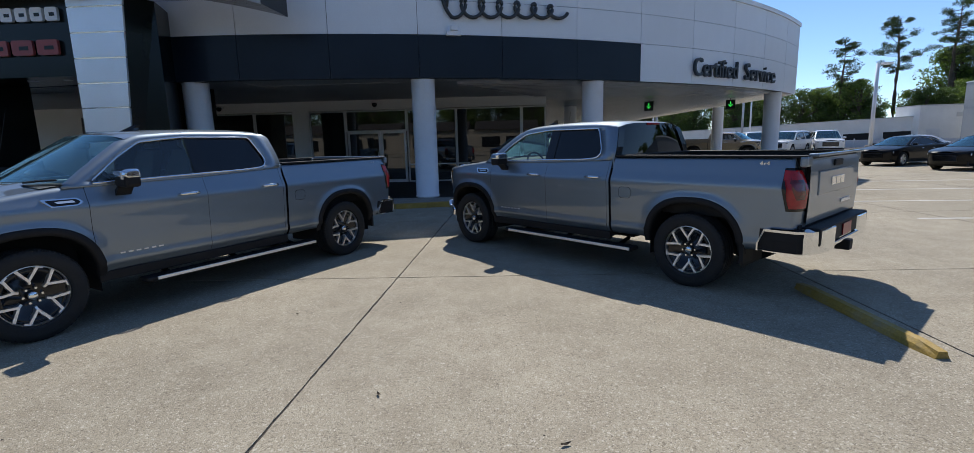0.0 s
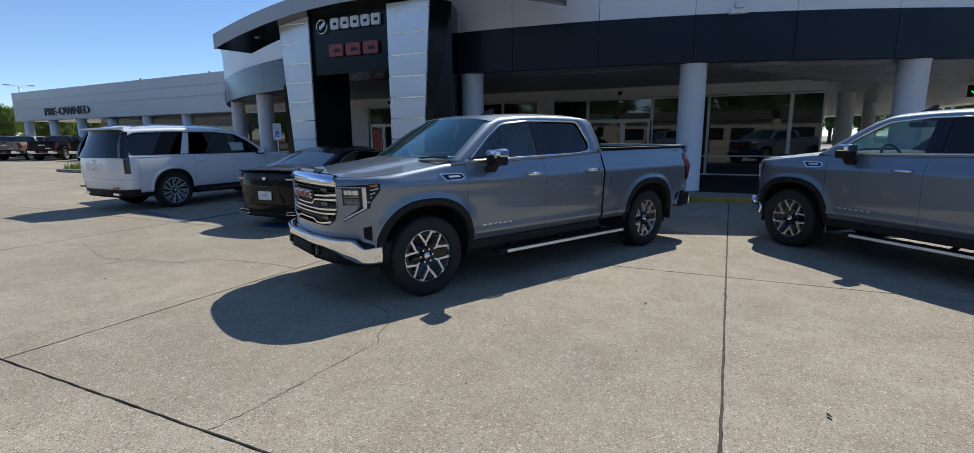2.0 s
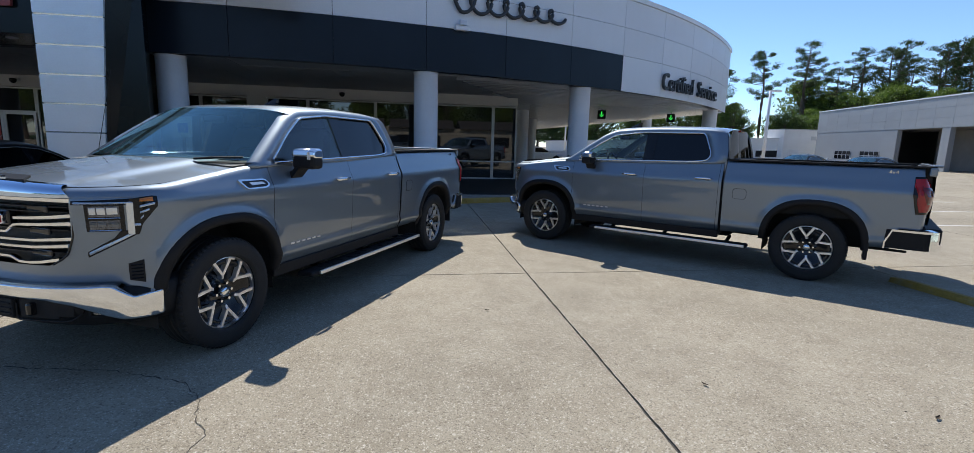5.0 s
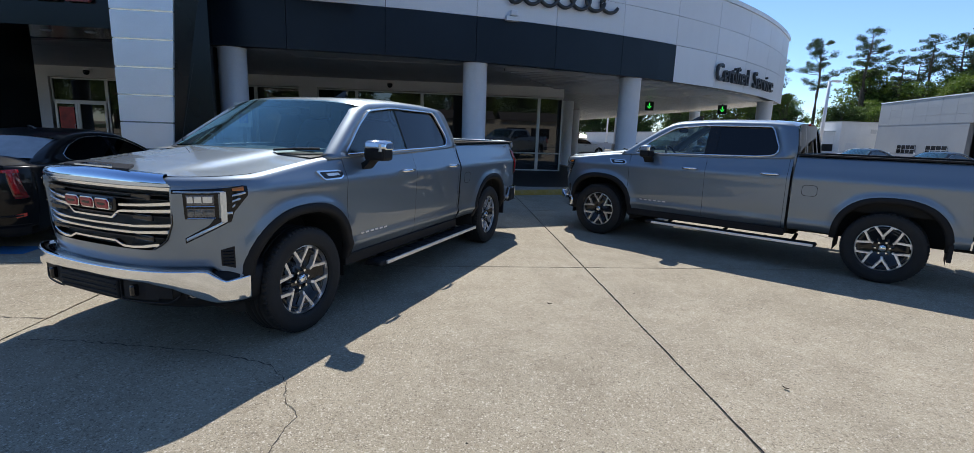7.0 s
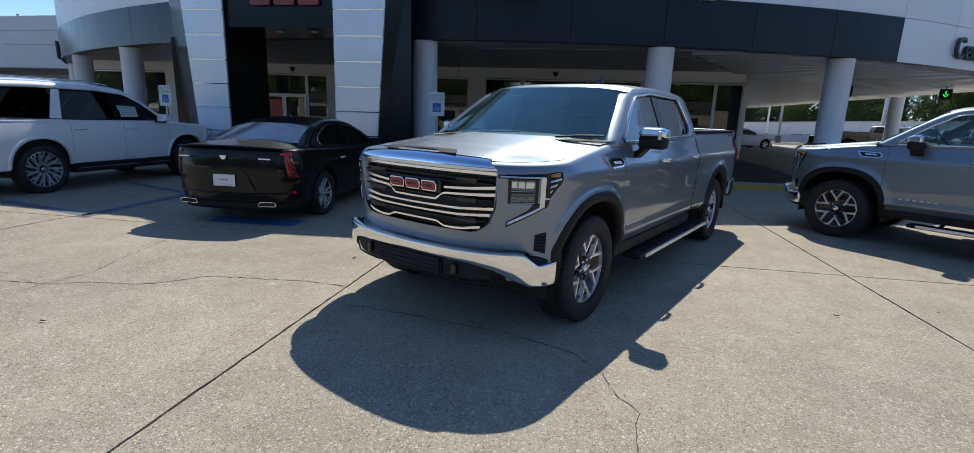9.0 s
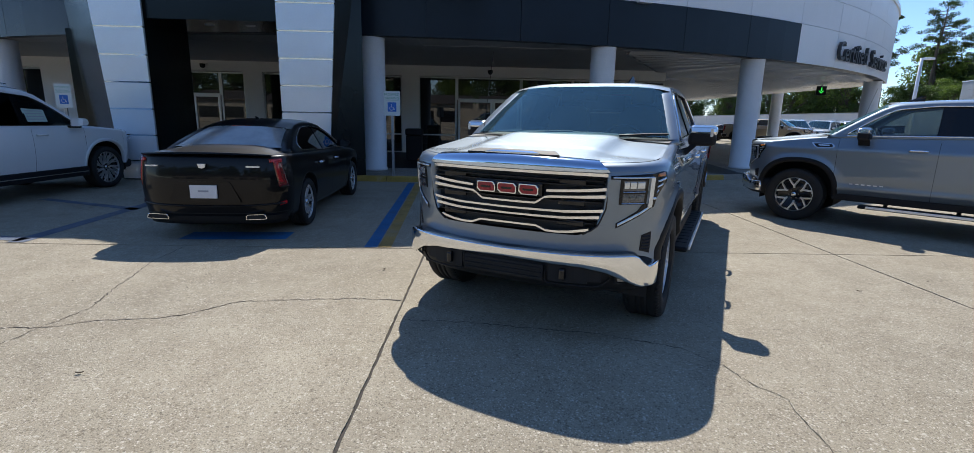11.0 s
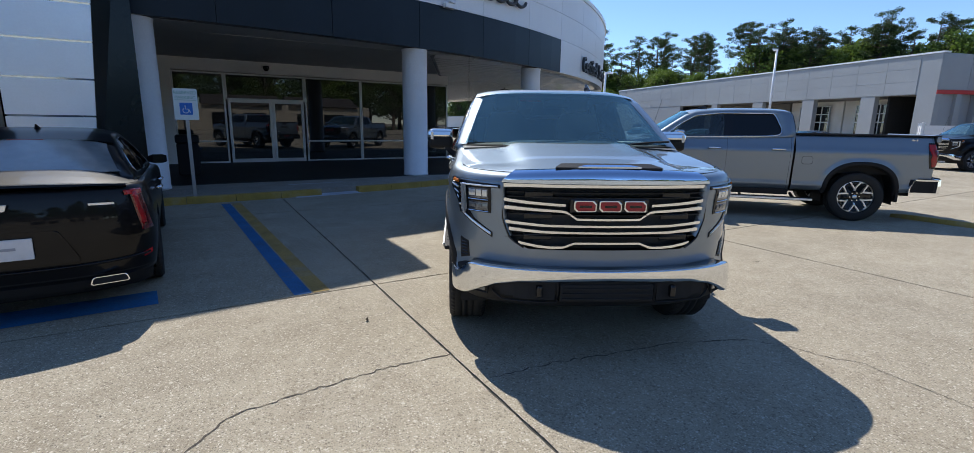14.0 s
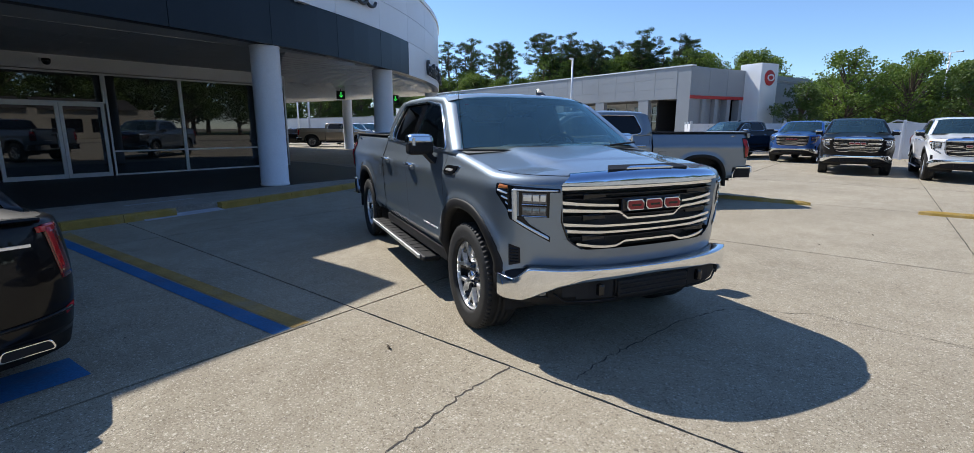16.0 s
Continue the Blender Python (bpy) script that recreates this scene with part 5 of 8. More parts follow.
        rings = [[(x + 0.05, s * (y - 0.06), 0.525), (x, s * (y + 0.012), 0.54), (x, s * (y + 0.016), 0.65), (x, s * (y + 0.012), 0.745), (x + 0.05, s * (y - 0.06), 0.765)] for x, y in [(x, edge_y(x)) for x in (-2.62, -2.75, -2.95, -3.04)]]
        end = part("rear_bumper_end", loft(bmesh.new(), rings), M["black"], root, "black step insert at the rear bumper's end")
        rings = []
        for x, y in [(-3.0, edge_y(-3.0))] + prof[3:]:
            rings.append([(x + 0.05, s * (y - 0.06), 0.525), (x, s * (y + 0.026), 0.535), (x, s * (y + 0.036), 0.65), (x, s * (y + 0.026), 0.75), (x + 0.05, s * (y - 0.06), 0.765)])
        part("chrome_corner", loft(bmesh.new(), rings), M["chrome"], end)
        for z0, z1, nm in ((0.728, 0.752, "chrome_top_strip"), (0.528, 0.538, "chrome_lower_strip")):
            part(nm, loft(bmesh.new(), [[(x, s * (edge_y(x) - 0.02), z0), (x, s * (edge_y(x) + 0.03), z0), (x, s * (edge_y(x) + 0.03), z1), (x, s * (edge_y(x) - 0.02), z1)] for x in (-2.66, -2.75, -2.85, -2.95, -3.01)]), M["chrome"], end)
        part("chrome_front_strip", loft(bmesh.new(), [[(a, s * 0.985, z), (a, s * 1.026, z), (a - 0.016, s * 1.028, z), (a - 0.016, s * 0.985, z)] for a, z in ((-2.60, 0.53), (-2.60, 0.60), (-2.66, 0.75))]), M["chrome"], end)
    boxed("rear_bumper", M["black"], root, -3.10, -2.90, -0.86, 0.86, 0.60, 0.775, 0.02)
    boxed("bumper_plate_well", M["chrome"], root, -3.125, -3.09, -0.42, 0.42, 0.56, 0.60, 0.008)
    boxed("tow_hitch", M["black"], root, -3.16, -2.9, -0.06, 0.06, 0.45, 0.56, 0.012)
    boxed("dealer_plate", M["badge_red"], root, -3.112, -3.102, -0.15, 0.15, 0.62, 0.74, 0.003)
    for s in (1, -1):
        part("bed_corner", box(bmesh.new(), -2.972, -2.90, min(s * 0.79, s * 0.935), max(s * 0.79, s * 0.935), 1.35, 1.452, 0.02), paint, root)
    # high brake lamp, fin and mast aerials
    boxed("brake_lamp", M["red_lens"], root, -0.845, -0.81, -0.14, 0.14, 1.835, 1.86, 0.006)
    fin = bmesh.new()
    loft(fin, [[(x0, 0.37 - w, z), (x1, 0.37, z), (x0, 0.37 + w, z), (x2, 0.37, z)] for x0, x1, x2, w, z in ((0.62, 0.76, 0.53, 0.042, 1.868), (0.60, 0.66, 0.53, 0.026, 1.915), (0.55, 0.58, 0.52, 0.010, 1.955))])
    part("roof_fin", fin, M["gloss_black"], root)
    part("mast_aerial", rod(bmesh.new(), (1.47, -0.85, 1.37), (1.28, -0.85, 2.15), 0.0035, 0.002, 5), M["black"], root)
    return root


# the blue in this metal is painted sky reflection
M["paint_lip"] = mat("sky_tinted_lip_metal", (0.60, 0.72, 0.90), 0.10, metal=1.0, spread=0.02, scale=2)
M["grille"] = mat("grille_black", (0.008, 0.008, 0.009), 0.35, spread=0.3, scale=40, grain=0.5, fine=120, bump=0.6)


def recolour(root, old, fresh):
    """Gives a copied vehicle another paint."""
    for o in root.children_recursive:
        if o.type == "MESH" and o.data.materials and o.data.materials[0] == old:
            o.material_slots[0].link = "OBJECT"
            o.material_slots[0].material = fresh


def suv(m, label, paint, group="", name="large_suv"):
    """Tall five-door estate on big wheels."""
    root = empty(name, m, label, "suv", group)
    sh = Shell(2.47, -2.72, 1.02, 0.55, 0.42, (2.2, 3.3), (2.4, 3.6), (1.53, -1.535), (0.49, 0.93, 0.45, 2.3),
               [(-3, 0.44), (-2.2, 0.42), (2, 0.42), (3, 0.46)],
               [(-2.75, 1.16), (-1, 1.18), (0.9, 1.16), (1.3, 1.17), (2.2, 1.08), (2.5, 1.0)], 0.9, 0.25, 0.22, 0.07,
               cuts=(2.0, 1.995, 1.06, 1.055, 0.0, -0.005, -1.02, -1.025, -2.30, -2.295))
    part("nose", sh.panel(bmesh.new(), None, 2.0, low=lambda x, y: 0.46), paint, root, smooth=True)
    halves("front_fender", sh, root, paint, 1.995, 1.06)
    for a, b in ((1.055, 0.0), (-0.005, -1.02)):
        halves("door", sh, root, paint, a, b, roll=False, high=lambda x, y: sh.ztop(x) + 0.02)
    halves("rear_quarter", sh, root, paint, -1.025, -2.295, roll=False, high=lambda x, y: sh.ztop(x) + 0.02)
    part("tailgate", sh.panel(bmesh.new(), -2.30, None, low=lambda x, y: 0.72, roll=False, high=lambda x, y: 1.2), paint, root, smooth=True)
    part("rear_bumper", sh.panel(bmesh.new(), -2.30, None, low=lambda x, y: 0.50, high=lambda x, y: 0.71, rows=5, roll=True), paint, root, smooth=True)
    part("rear_valance", sh.panel(bmesh.new(), -2.32, None, low=lambda x, y: 0.32, high=lambda x, y: 0.51, rows=3, roll=False), M["black"], root, smooth=True)
    part("bonnet", sh.lid(bmesh.new(), 1.0, 2.44, crown=0.05, n=24, m=20), paint, root, smooth=True)
    part("floor_pan", box(bmesh.new(), -2.45, 2.3, -0.85, 0.85, 0.34, 0.5), M["dark"], root)
    part("cabin_tub", box(bmesh.new(), -2.5, 1.0, -0.9, 0.9, 0.5, 1.1), M["dark"], root)
    cab = Cabin(0.965, 1.19, 0.755, 1.86,
                [(1.22, 1.17), (1.12, 1.22), (0.70, 1.52), (0.34, 1.76), (0.14, 1.825), (-0.4, 1.868), (-1.4, 1.872), (-2.2, 1.835), (-2.42, 1.79), (-2.55, 1.50), (-2.62, 1.18), (-0.5, 1.17)],
                [(0.98, 1.235), (0.55, 1.55), (0.24, 1.715), (-0.3, 1.765), (-1.4, 1.77), (-2.22, 1.74), (-2.36, 1.70), (-2.42, 1.48), (-2.42, 1.27), (-0.6, 1.245)],
                bow_front=0.24, bow_rear=0.09, crown=0.06)
    cab.build(root, paint, (-0.02, -1.02), (M["door_dark"], M["tint"], M["tint"]), (M["gloss_black"], 0.008), ((-0.02, 0.13),), ((1.14, 1.22), (0.30, 1.80)), ((-2.62, 1.20), (-2.40, 1.80)), M["tint"])
    for s in (1, -1):
        # slanted body-coloured pillar
        f = lambda u, v, d: cab.p(u, v, s, d)
        part("rear_pillar", prism(bmesh.new(), [(-1.12, 1.24), (-1.31, 1.24), (-1.10, 1.765), (-0.98, 1.765)], f, -0.03, 0.006), paint, root)
        part("roof_rail", tube(bmesh.new(), [(0.0, s * 0.70, 1.90), (-0.4, s * 0.71, 1.935), (-1.8, s * 0.71, 1.93), (-2.2, s * 0.70, 1.88)], 0.016, 6), M["chrome"], root, smooth=True)
        for x in (0.16, -0.86):
            door_handle(root, x, sh.side(x, 1.08).y, 1.08, s, paint, 0.2)
        mir = part("door_mirror", loft(bmesh.new(), [[(0.82 + a * k, s * y, 1.29 + b * k) for a, b in ((-0.09, -0.07), (0.08, -0.06), (0.11, 0.0), (0.08, 0.07), (-0.07, 0.08))] for y, k in ((1.03, 0.7), (1.07, 1.0), (1.20, 1.0), (1.26, 0.7))]), paint, root)
        part("mirror_base", box(bmesh.new(), 0.76, 0.90, min(s * 0.95, s * 1.12), max(s * 0.95, s * 1.12), 1.19, 1.24, 0.015), M["black"], mir)
        part("side_sill", box(bmesh.new(), -1.05, 1.05, min(s * 0.88, s * 1.024), max(s * 0.88, s * 1.024), 0.30, 0.47, 0.02), M["black"], root)
        part("sill_trim", box(bmesh.new(), -1.0, 1.0, min(s * 1.0, s * 1.03), max(s * 1.0, s * 1.03), 0.375, 0.388), M["chrome"], root)
        rings = []
        for x, z in ((-2.62, 1.20), (-2.585, 1.35), (-2.55, 1.50), (-2.47, 1.67), (-2.425, 1.77)):
            y = cab.y(z)
            rings.append([(x - 0.014, s * (y - 0.10), z), (x - 0.014, s * (y + 0.002), z), (x + 0.05, s * (y + 0.010), z), (x + 0.05, s * (y - 0.10), z)])
        part("rear_glass_edge", loft(bmesh.new(), rings), M["gloss_black"], root)
        # slim upright tail lamp running up the rear corner
        lamp = part("tail_lamp", prism(bmesh.new(), [(-2.60, 1.19), (-2.47, 1.19), (-2.345, 1.765), (-2.415, 1.785)], f, -0.01, 0.022), M["gloss_black"], root, "tall slim dark red tail lamp")
        for nm, mt, x0, y0, z0, z1, out in (("lamp_glass", M["lamp_red_black"], -2.46, 0.90, 0.86, 1.22, 0.008),):
            rings = []
            for i, (x, y) in enumerate(sh.pts):
                if x <= x0 and y >= y0:
                    rings.append([Vector((q.x, s * q.y, q.z)) for q in (sh.at(i, z0, -0.03), sh.at(i, z0, out), sh.at(i, (z0 + z1) / 2, out), sh.at(i, z1, out), sh.at(i, z1, -0.03))])
            part(nm, loft(bmesh.new(), rings), mt, lamp)
        boxed("reflector", M["red_lens"], root, -2.69, -2.655, min(s * 0.62, s * 0.82), max(s * 0.62, s * 0.82), 0.52, 0.56, 0.005)
        part("exhaust_tip", box(bmesh.new(), -2.66, -2.56, min(s * 0.52, s * 0.74), max(s * 0.52, s * 0.74), 0.36, 0.43, 0.02), M["chrome"], root)
        part("headlamp", box(bmesh.new(), 2.20, 2.36, min(s * 0.72, s * 0.90), max(s * 0.72, s * 0.90), 0.92, 1.0, 0.02), M["lens"], root)
    for ax in sh.axles:
        arch_trim(root, sh, ax, "arch_lip", paint, out=0.006, wid=0.05, low=None)
        liner(root, sh, ax)
    part("tailgate_spoiler", loft(bmesh.new(), [[(-2.36, y, 1.875), (-2.58, y, 1.85), (-2.59, y, 1.825), (-2.38, y, 1.80)] for y in (-0.70, -0.4, 0.4, 0.70)]), paint, root)
    boxed("tail_badge", M["chrome"], root, -2.735, -2.715, -0.05, 0.05, 1.10, 1.15, 0.008)
    boxed("plate_recess", paint, root, -2.722, -2.70, -0.34, 0.34, 0.84, 1.08, 0.02)
    boxed("number_plate", M["plate"], root, -2.732, -2.722, -0.155, 0.155, 0.88, 1.03, 0.004)
    boxed("plate_bar", M["ink"], root, -2.735, -2.732, -0.08, 0.08, 0.94, 0.965)
    # window sticker
    f = lambda u, v, d: cab.p(u, v, -1, d)
    part("window_sticker", prism(bmesh.new(), [(0.42, 1.30), (0.02, 1.30), (0.02, 1.52), (0.42, 1.50)], f, -0.014, -0.012), M["sticker"], root)
    for k in range(4):
        part("sticker_line", prism(bmesh.new(), [(0.38, 1.335 + 0.045 * k), (0.06, 1.335 + 0.045 * k), (0.06, 1.35 + 0.045 * k), (0.38, 1.35 + 0.045 * k)], f, -0.011, -0.010), M["ink"], root)
    front_seats(root, 0.0, 0.75, 0.42)
    part("dashboard", box(bmesh.new(), 0.7, 1.1, -0.88, 0.88, 0.85, 1.18, 0.06), M["black"], root)
    wheel_set(root, (1.535, -1.535), 0.875, 0.405, 0.305, 0.28, "suv")
    boxed("grille", M["gloss_black"], root, 2.42, 2.475, -0.55, 0.55, 0.62, 0.98, 0.03)
    boxed("lower_bumper", M["black"], root, 2.25, 2.44, -0.8, 0.8, 0.34, 0.50, 0.04)
    return root


def sedan(m, label, paint, group="", plate=True):
    """Compact four-door saloon with a short boot."""
    root = empty("saloon_car", m, label, "car", group)
    sh = Shell(2.25, -2.44, 0.905, 0.62, 0.45, (2.1, 2.9), (2.3, 3.2), (1.3875, -1.3875), (0.405, 0.735, 0.36, 2.1),
               [(-2.6, 0.30), (-1.9, 0.24), (1.8, 0.22), (2.4, 0.26)],
               [(-2.5, 0.985), (-2.1, 0.985), (-1.0, 0.945), (0.9, 0.90), (1.4, 0.87), (2.0, 0.76), (2.3, 0.68)], 0.66, 0.28, 0.36, 0.07,
               cuts=(1.78, 1.775, 0.86, 0.855, -0.12, -0.125, -0.97, -0.975, -2.04, -2.035))
    part("nose", sh.panel(bmesh.new(), None, 1.78), paint, root, smooth=True)
    halves("front_fender", sh, root, paint, 1.775, 0.86)
    for a, b in ((0.855, -0.12), (-0.125, -0.97)):
        halves("door", sh, root, paint, a, b)
    halves("rear_quarter", sh, root, paint, -0.975, -2.035)
    part("tail", sh.panel(bmesh.new(), -2.04, None, low=lambda x, y: 0.30), paint, root, smooth=True)
    part("bonnet", sh.lid(bmesh.new(), 0.8, 2.22, crown=0.05, n=20, m=20), paint, root, smooth=True)
    part("boot_lid", sh.lid(bmesh.new(), -2.42, -1.25, crown=0.030, n=24, m=24, dome=lambda x, y: 0.085 * min(1, max(0, (x + 2.36) / 0.62)) * (1 - min(1, abs(y) / 0.74) ** 4)), M["paint_dusty"] if plate else paint, root, "dusty black boot lid", smooth=True)
    part("floor_pan", box(bmesh.new(), -2.2, 2.05, -0.74, 0.74, 0.18, 0.4), M["dark"], root)
    part("cabin_tub", box(bmesh.new(), -1.6, 0.9, -0.78, 0.78, 0.4, 0.9), M["dark"], root)
    part("rear_valance", sh.panel(bmesh.new(), -2.10, None, low=lambda x, y: 0.20, high=lambda x, y: 0.34, rows=3, roll=False), M["black"], root, smooth=True)
    cab = Cabin(0.80, 0.95, 0.56, 1.385,
                [(1.16, 0.925), (1.02, 0.975), (0.55, 1.21), (0.20, 1.345), (-0.1, 1.392), (-0.5, 1.40), (-0.85, 1.375), (-1.2, 1.29), (-1.6, 1.145), (-1.86, 1.02), (-1.7, 0.955), (-0.2, 0.925)],
                [(0.84, 0.985), (0.45, 1.20), (0.15, 1.30), (-0.3, 1.34), (-0.72, 1.325), (-1.08, 1.225), (-1.30, 1.10), (-1.22, 1.03), (-0.2, 0.985)],
                bow_front=0.22, bow_rear=0.16, crown=0.045)
    cab.build(root, paint, (-0.14,), (M["tint"], M["tint"]), (M["chrome"], 0.006), ((-0.14, 0.10),), ((1.05, 0.965), (0.20, 1.345)), ((-1.73, 1.082), (-1.15, 1.302)), M["dust_glass"])
    for s in (1, -1):
        for x in (0.06, -0.80):
            door_handle(root, x, sh.side(x, 0.86).y, 0.83, s, M["chrome"], 0.18)
        part("door_mirror", loft(bmesh.new(), [[(0.66 + a * k, s * y, 1.03 + b * k) for a, b in ((-0.06, -0.05), (0.07, -0.045), (0.09, 0.0), (0.06, 0.05), (-0.05, 0.06))] for y, k in ((0.80, 0.6), (0.86, 1.0), (0.97, 1.0), (1.01, 0.7))]), paint, root)
        # upright red tail lamps at the corners, with a short arm along the boot's edge
        for nm, mt, z0, z1, inner, width, out in (("tail_lamp", M["red_dark"], 0.645, 0.985, 0.80, 0.074, 0.008), ("lamp_lens", M["red_lens"], 0.70, 0.965, 0.812, 0.036, 0.014), ("lamp_arm", M["red_lens"], 0.945, 0.978, 0.765, 0.11, 0.013)):
            rings = []
            for k in range(9):
                z = z0 + (z1 - z0) * k / 8
                lean = -0.05 * (z - 0.70) / 0.28
                ring = []
                for e, o_ in ((0.0, -0.03), (0.0, out - 0.004), (0.25, out), (0.75, out), (1.0, out - 0.004), (1.0, -0.03)):
                    q = sh.tail(min(inner + lean + width * e, 0.885), z, o_)
                    ring.append((q.x, s * q.y, q.z))
                rings.append(ring)
            part(nm, loft(bmesh.new(), rings), mt, root, "upright red tail lamp" if nm == "tail_lamp" else "", smooth=True)
        part("exhaust_tip", prism(bmesh.new(), rounded([(0.44, 0.262), (0.70, 0.275), (0.68, 0.335), (0.46, 0.325)], 0.02), lambda u, v, d: (-2.40 - d, s * u, v), 0.0, 0.03, 0.003), M["chrome"], root)
        part("exhaust_dark", prism(bmesh.new(), rounded([(0.45, 0.269), (0.69, 0.281), (0.672, 0.328), (0.468, 0.319)], 0.018), lambda u, v, d: (-2.431 - d, s * u, v), 0.0, 0.004), M["dark"], root)
        part("reflector", prism(bmesh.new(), [(0.80, 0.415), (0.86, 0.435), (0.86, 0.475), (0.80, 0.455)], lambda u, v, d: (sh.tail(u, v).x - d, s * u, v), 0.0, 0.008), M["red_lens"], root)
        part("headlamp", box(bmesh.new(), 1.85, 2.02, min(s * 0.62, s * 0.80), max(s * 0.62, s * 0.80), 0.62, 0.72, 0.02), M["lens"], root)
    for ax in sh.axles:
        liner(root, sh, ax, 0.25)
    part("boot_spoiler", loft(bmesh.new(), [[(-2.26, y, 1.030 + 0.03 * (1 - (y / 0.75) ** 2)), (-2.42 + 0.10 * abs(y / 0.75) ** 3, y, 1.036 + 0.025 * (1 - (y / 0.75) ** 2)), (-2.425 + 0.10 * abs(y / 0.75) ** 3, y, 1.024 + 0.02 * (1 - (y / 0.75) ** 2)), (-2.28, y, 1.0)] for y in np.linspace(-0.74, 0.74, 13)]), paint, root)
    part("tail_badge", prism(bmesh.new(), [(-0.05, 0.93), (0.05, 0.93), (0.036, 0.885), (0.0, 0.872), (-0.036, 0.885)], lambda u, v, d: (-2.444 - d, u, v), 0.0, 0.012, 0.004), M["satin"], root)
    for y0, y1 in ((0.64, 0.50), (-0.50, -0.66)):
        part("model_badge", box(bmesh.new(), -2.446, -2.432, min(y0, y1), max(y0, y1), 0.893, 0.909), M["satin"], root)
    part("plate_recess", prism(bmesh.new(), rounded([(-0.42, 0.47), (0.42, 0.47), (0.30, 0.72), (-0.30, 0.72)], 0.03), lambda u, v, d: (-2.437 - d, u, v), 0.0, 0.006, 0.004), paint, root)
    part("bumper_crease", tube(bmesh.new(), [(sh.tail(y, 0.445, 0.004).x, y, 0.445 - 0.02 * (1 - (y / 0.84) ** 2)) for y in np.linspace(-0.84, 0.84, 25)], 0.012, 6), paint, root, smooth=True)
    boxed("number_plate", M["plate"], root, -2.468, -2.452, -0.155, 0.155, 0.525, 0.68, 0.004)
    boxed("plate_bar", M["ink"], root, -2.471, -2.468, -0.06, 0.06, 0.60, 0.62)
    boxed("brake_lamp", M["red_lens"], root, -1.31, -1.27, -0.12, 0.12, 1.338, 1.348)
    fin = loft(bmesh.new(), [[(x0, -w, z), (x1, 0, z), (x0, w, z), (x2, 0, z)] for x0, x1, x2, w, z in ((-0.72, -0.60, -0.80, 0.03, 1.42), (-0.76, -0.70, -0.82, 0.015, 1.455), (-0.80, -0.78, -0.83, 0.005, 1.475))])
    part("roof_fin", fin, paint, root)
    front_seats(root, -0.05, 0.45, 0.36, 0.46, 0.56)
    bm = box(bmesh.new(), -1.15, -0.75, -0.6, 0.6, 0.55, 0.70, 0.05)
    box(bm, -1.35, -1.12, -0.6, 0.6, 0.65, 1.10, 0.05)
    part("rear_bench", bm, M["seat"], root)
    part("dashboard", box(bmesh.new(), 0.55, 0.95, -0.74, 0.74, 0.7, 0.95, 0.06), M["black"], root)
    wheel_set(root, (1.3875, -1.3875), 0.785, 0.325, 0.235, 0.23, "saloon", 0.5)
    boxed("grille", M["gloss_black"], root, 2.18, 2.255, -0.45, 0.45, 0.36, 0.64, 0.03)
    return root


def facing(x, y, ux, uy):
    return Matrix.Translation((x, y, 0)) @ Matrix.Rotation(math.atan2(uy, ux), 4, "Z")

# ---- ground ----
ground = tagged(boxed("ground", M["concrete"], None, -400, 400, -400, 400, -0.30, -0.030), "pale worn concrete lot reaching to the horizon", "ground", kind="structure")
SX, SY = 4.88, 4.54
SKEW = 0.022
pavement = tagged(boxed("pavement", M["joint"], None, -60, 62, -25, 62, -0.030, -0.013), "concrete slab paving with dark tarred joints", "pavement", kind="structure")


def slab_mesh(i):
    g = 0.0095
    bm = bmesh.new()
    n = 60
    rnd = random.Random(i)
    pts = []
    for (x0, y0), (x1, y1) in (((g, g), (SX - g, g)), ((SX - g, g), (SX - g, SY - g)), ((SX - g, SY - g), (g, SY - g)), ((g, SY - g), (g, g))):
        for k in range(n):
            t = k / n
            j = rnd.uniform(-0.004, 0.004) if k else 0.0
            dx, dy = (0, j) if y0 == y1 else (j, 0)
            pts.append((x0 + (x1 - x0) * t + dx, y0 + (y1 - y0) * t + dy))
    pts = [(x + SKEW * y, y) for x, y in pts]
    top = [bm.verts.new((x, y, 0.0)) for x, y in pts]
    low = [bm.verts.new((x, y, -0.02)) for x, y in pts]
    bm.faces.new(top)
    for k in range(len(pts)):
        q = (k + 1) % len(pts)
        bm.faces.new((low[k], low[q], top[q], top[k]))
    return bmesh_mesh("slab", bm, M["concrete"], False)


slabs = [slab_mesh(i) for i in range(4)]
for i in range(-9, 12):
    for j in range(-5, 11):
        o = new("slab", slabs[(i * 3 + j * 5) % 4])
        o.parent = pavement
        o.matrix_local = Matrix.Translation((-6.15 + SX * i + SKEW * SY * (j - 1), 5.94 + SY * (j - 1), 0))


def stripe(name, material, pts, width, label):
    """A painted line on the ground."""
    bm = bmesh.new()
    for p, q in zip(pts, pts[1:]):
        p, q = Vector((*p, 0)), Vector((*q, 0))
        n = (q - p).normalized().cross(Vector((0, 0, 1))) * width / 2
        v = [bm.verts.new(a + Vector((0, 0, 0.004))) for a in (p + n, q + n, q - n, p - n)]
        bm.faces.new(v)
    return tagged(part(name, bm, material), label, "line", kind="structure")


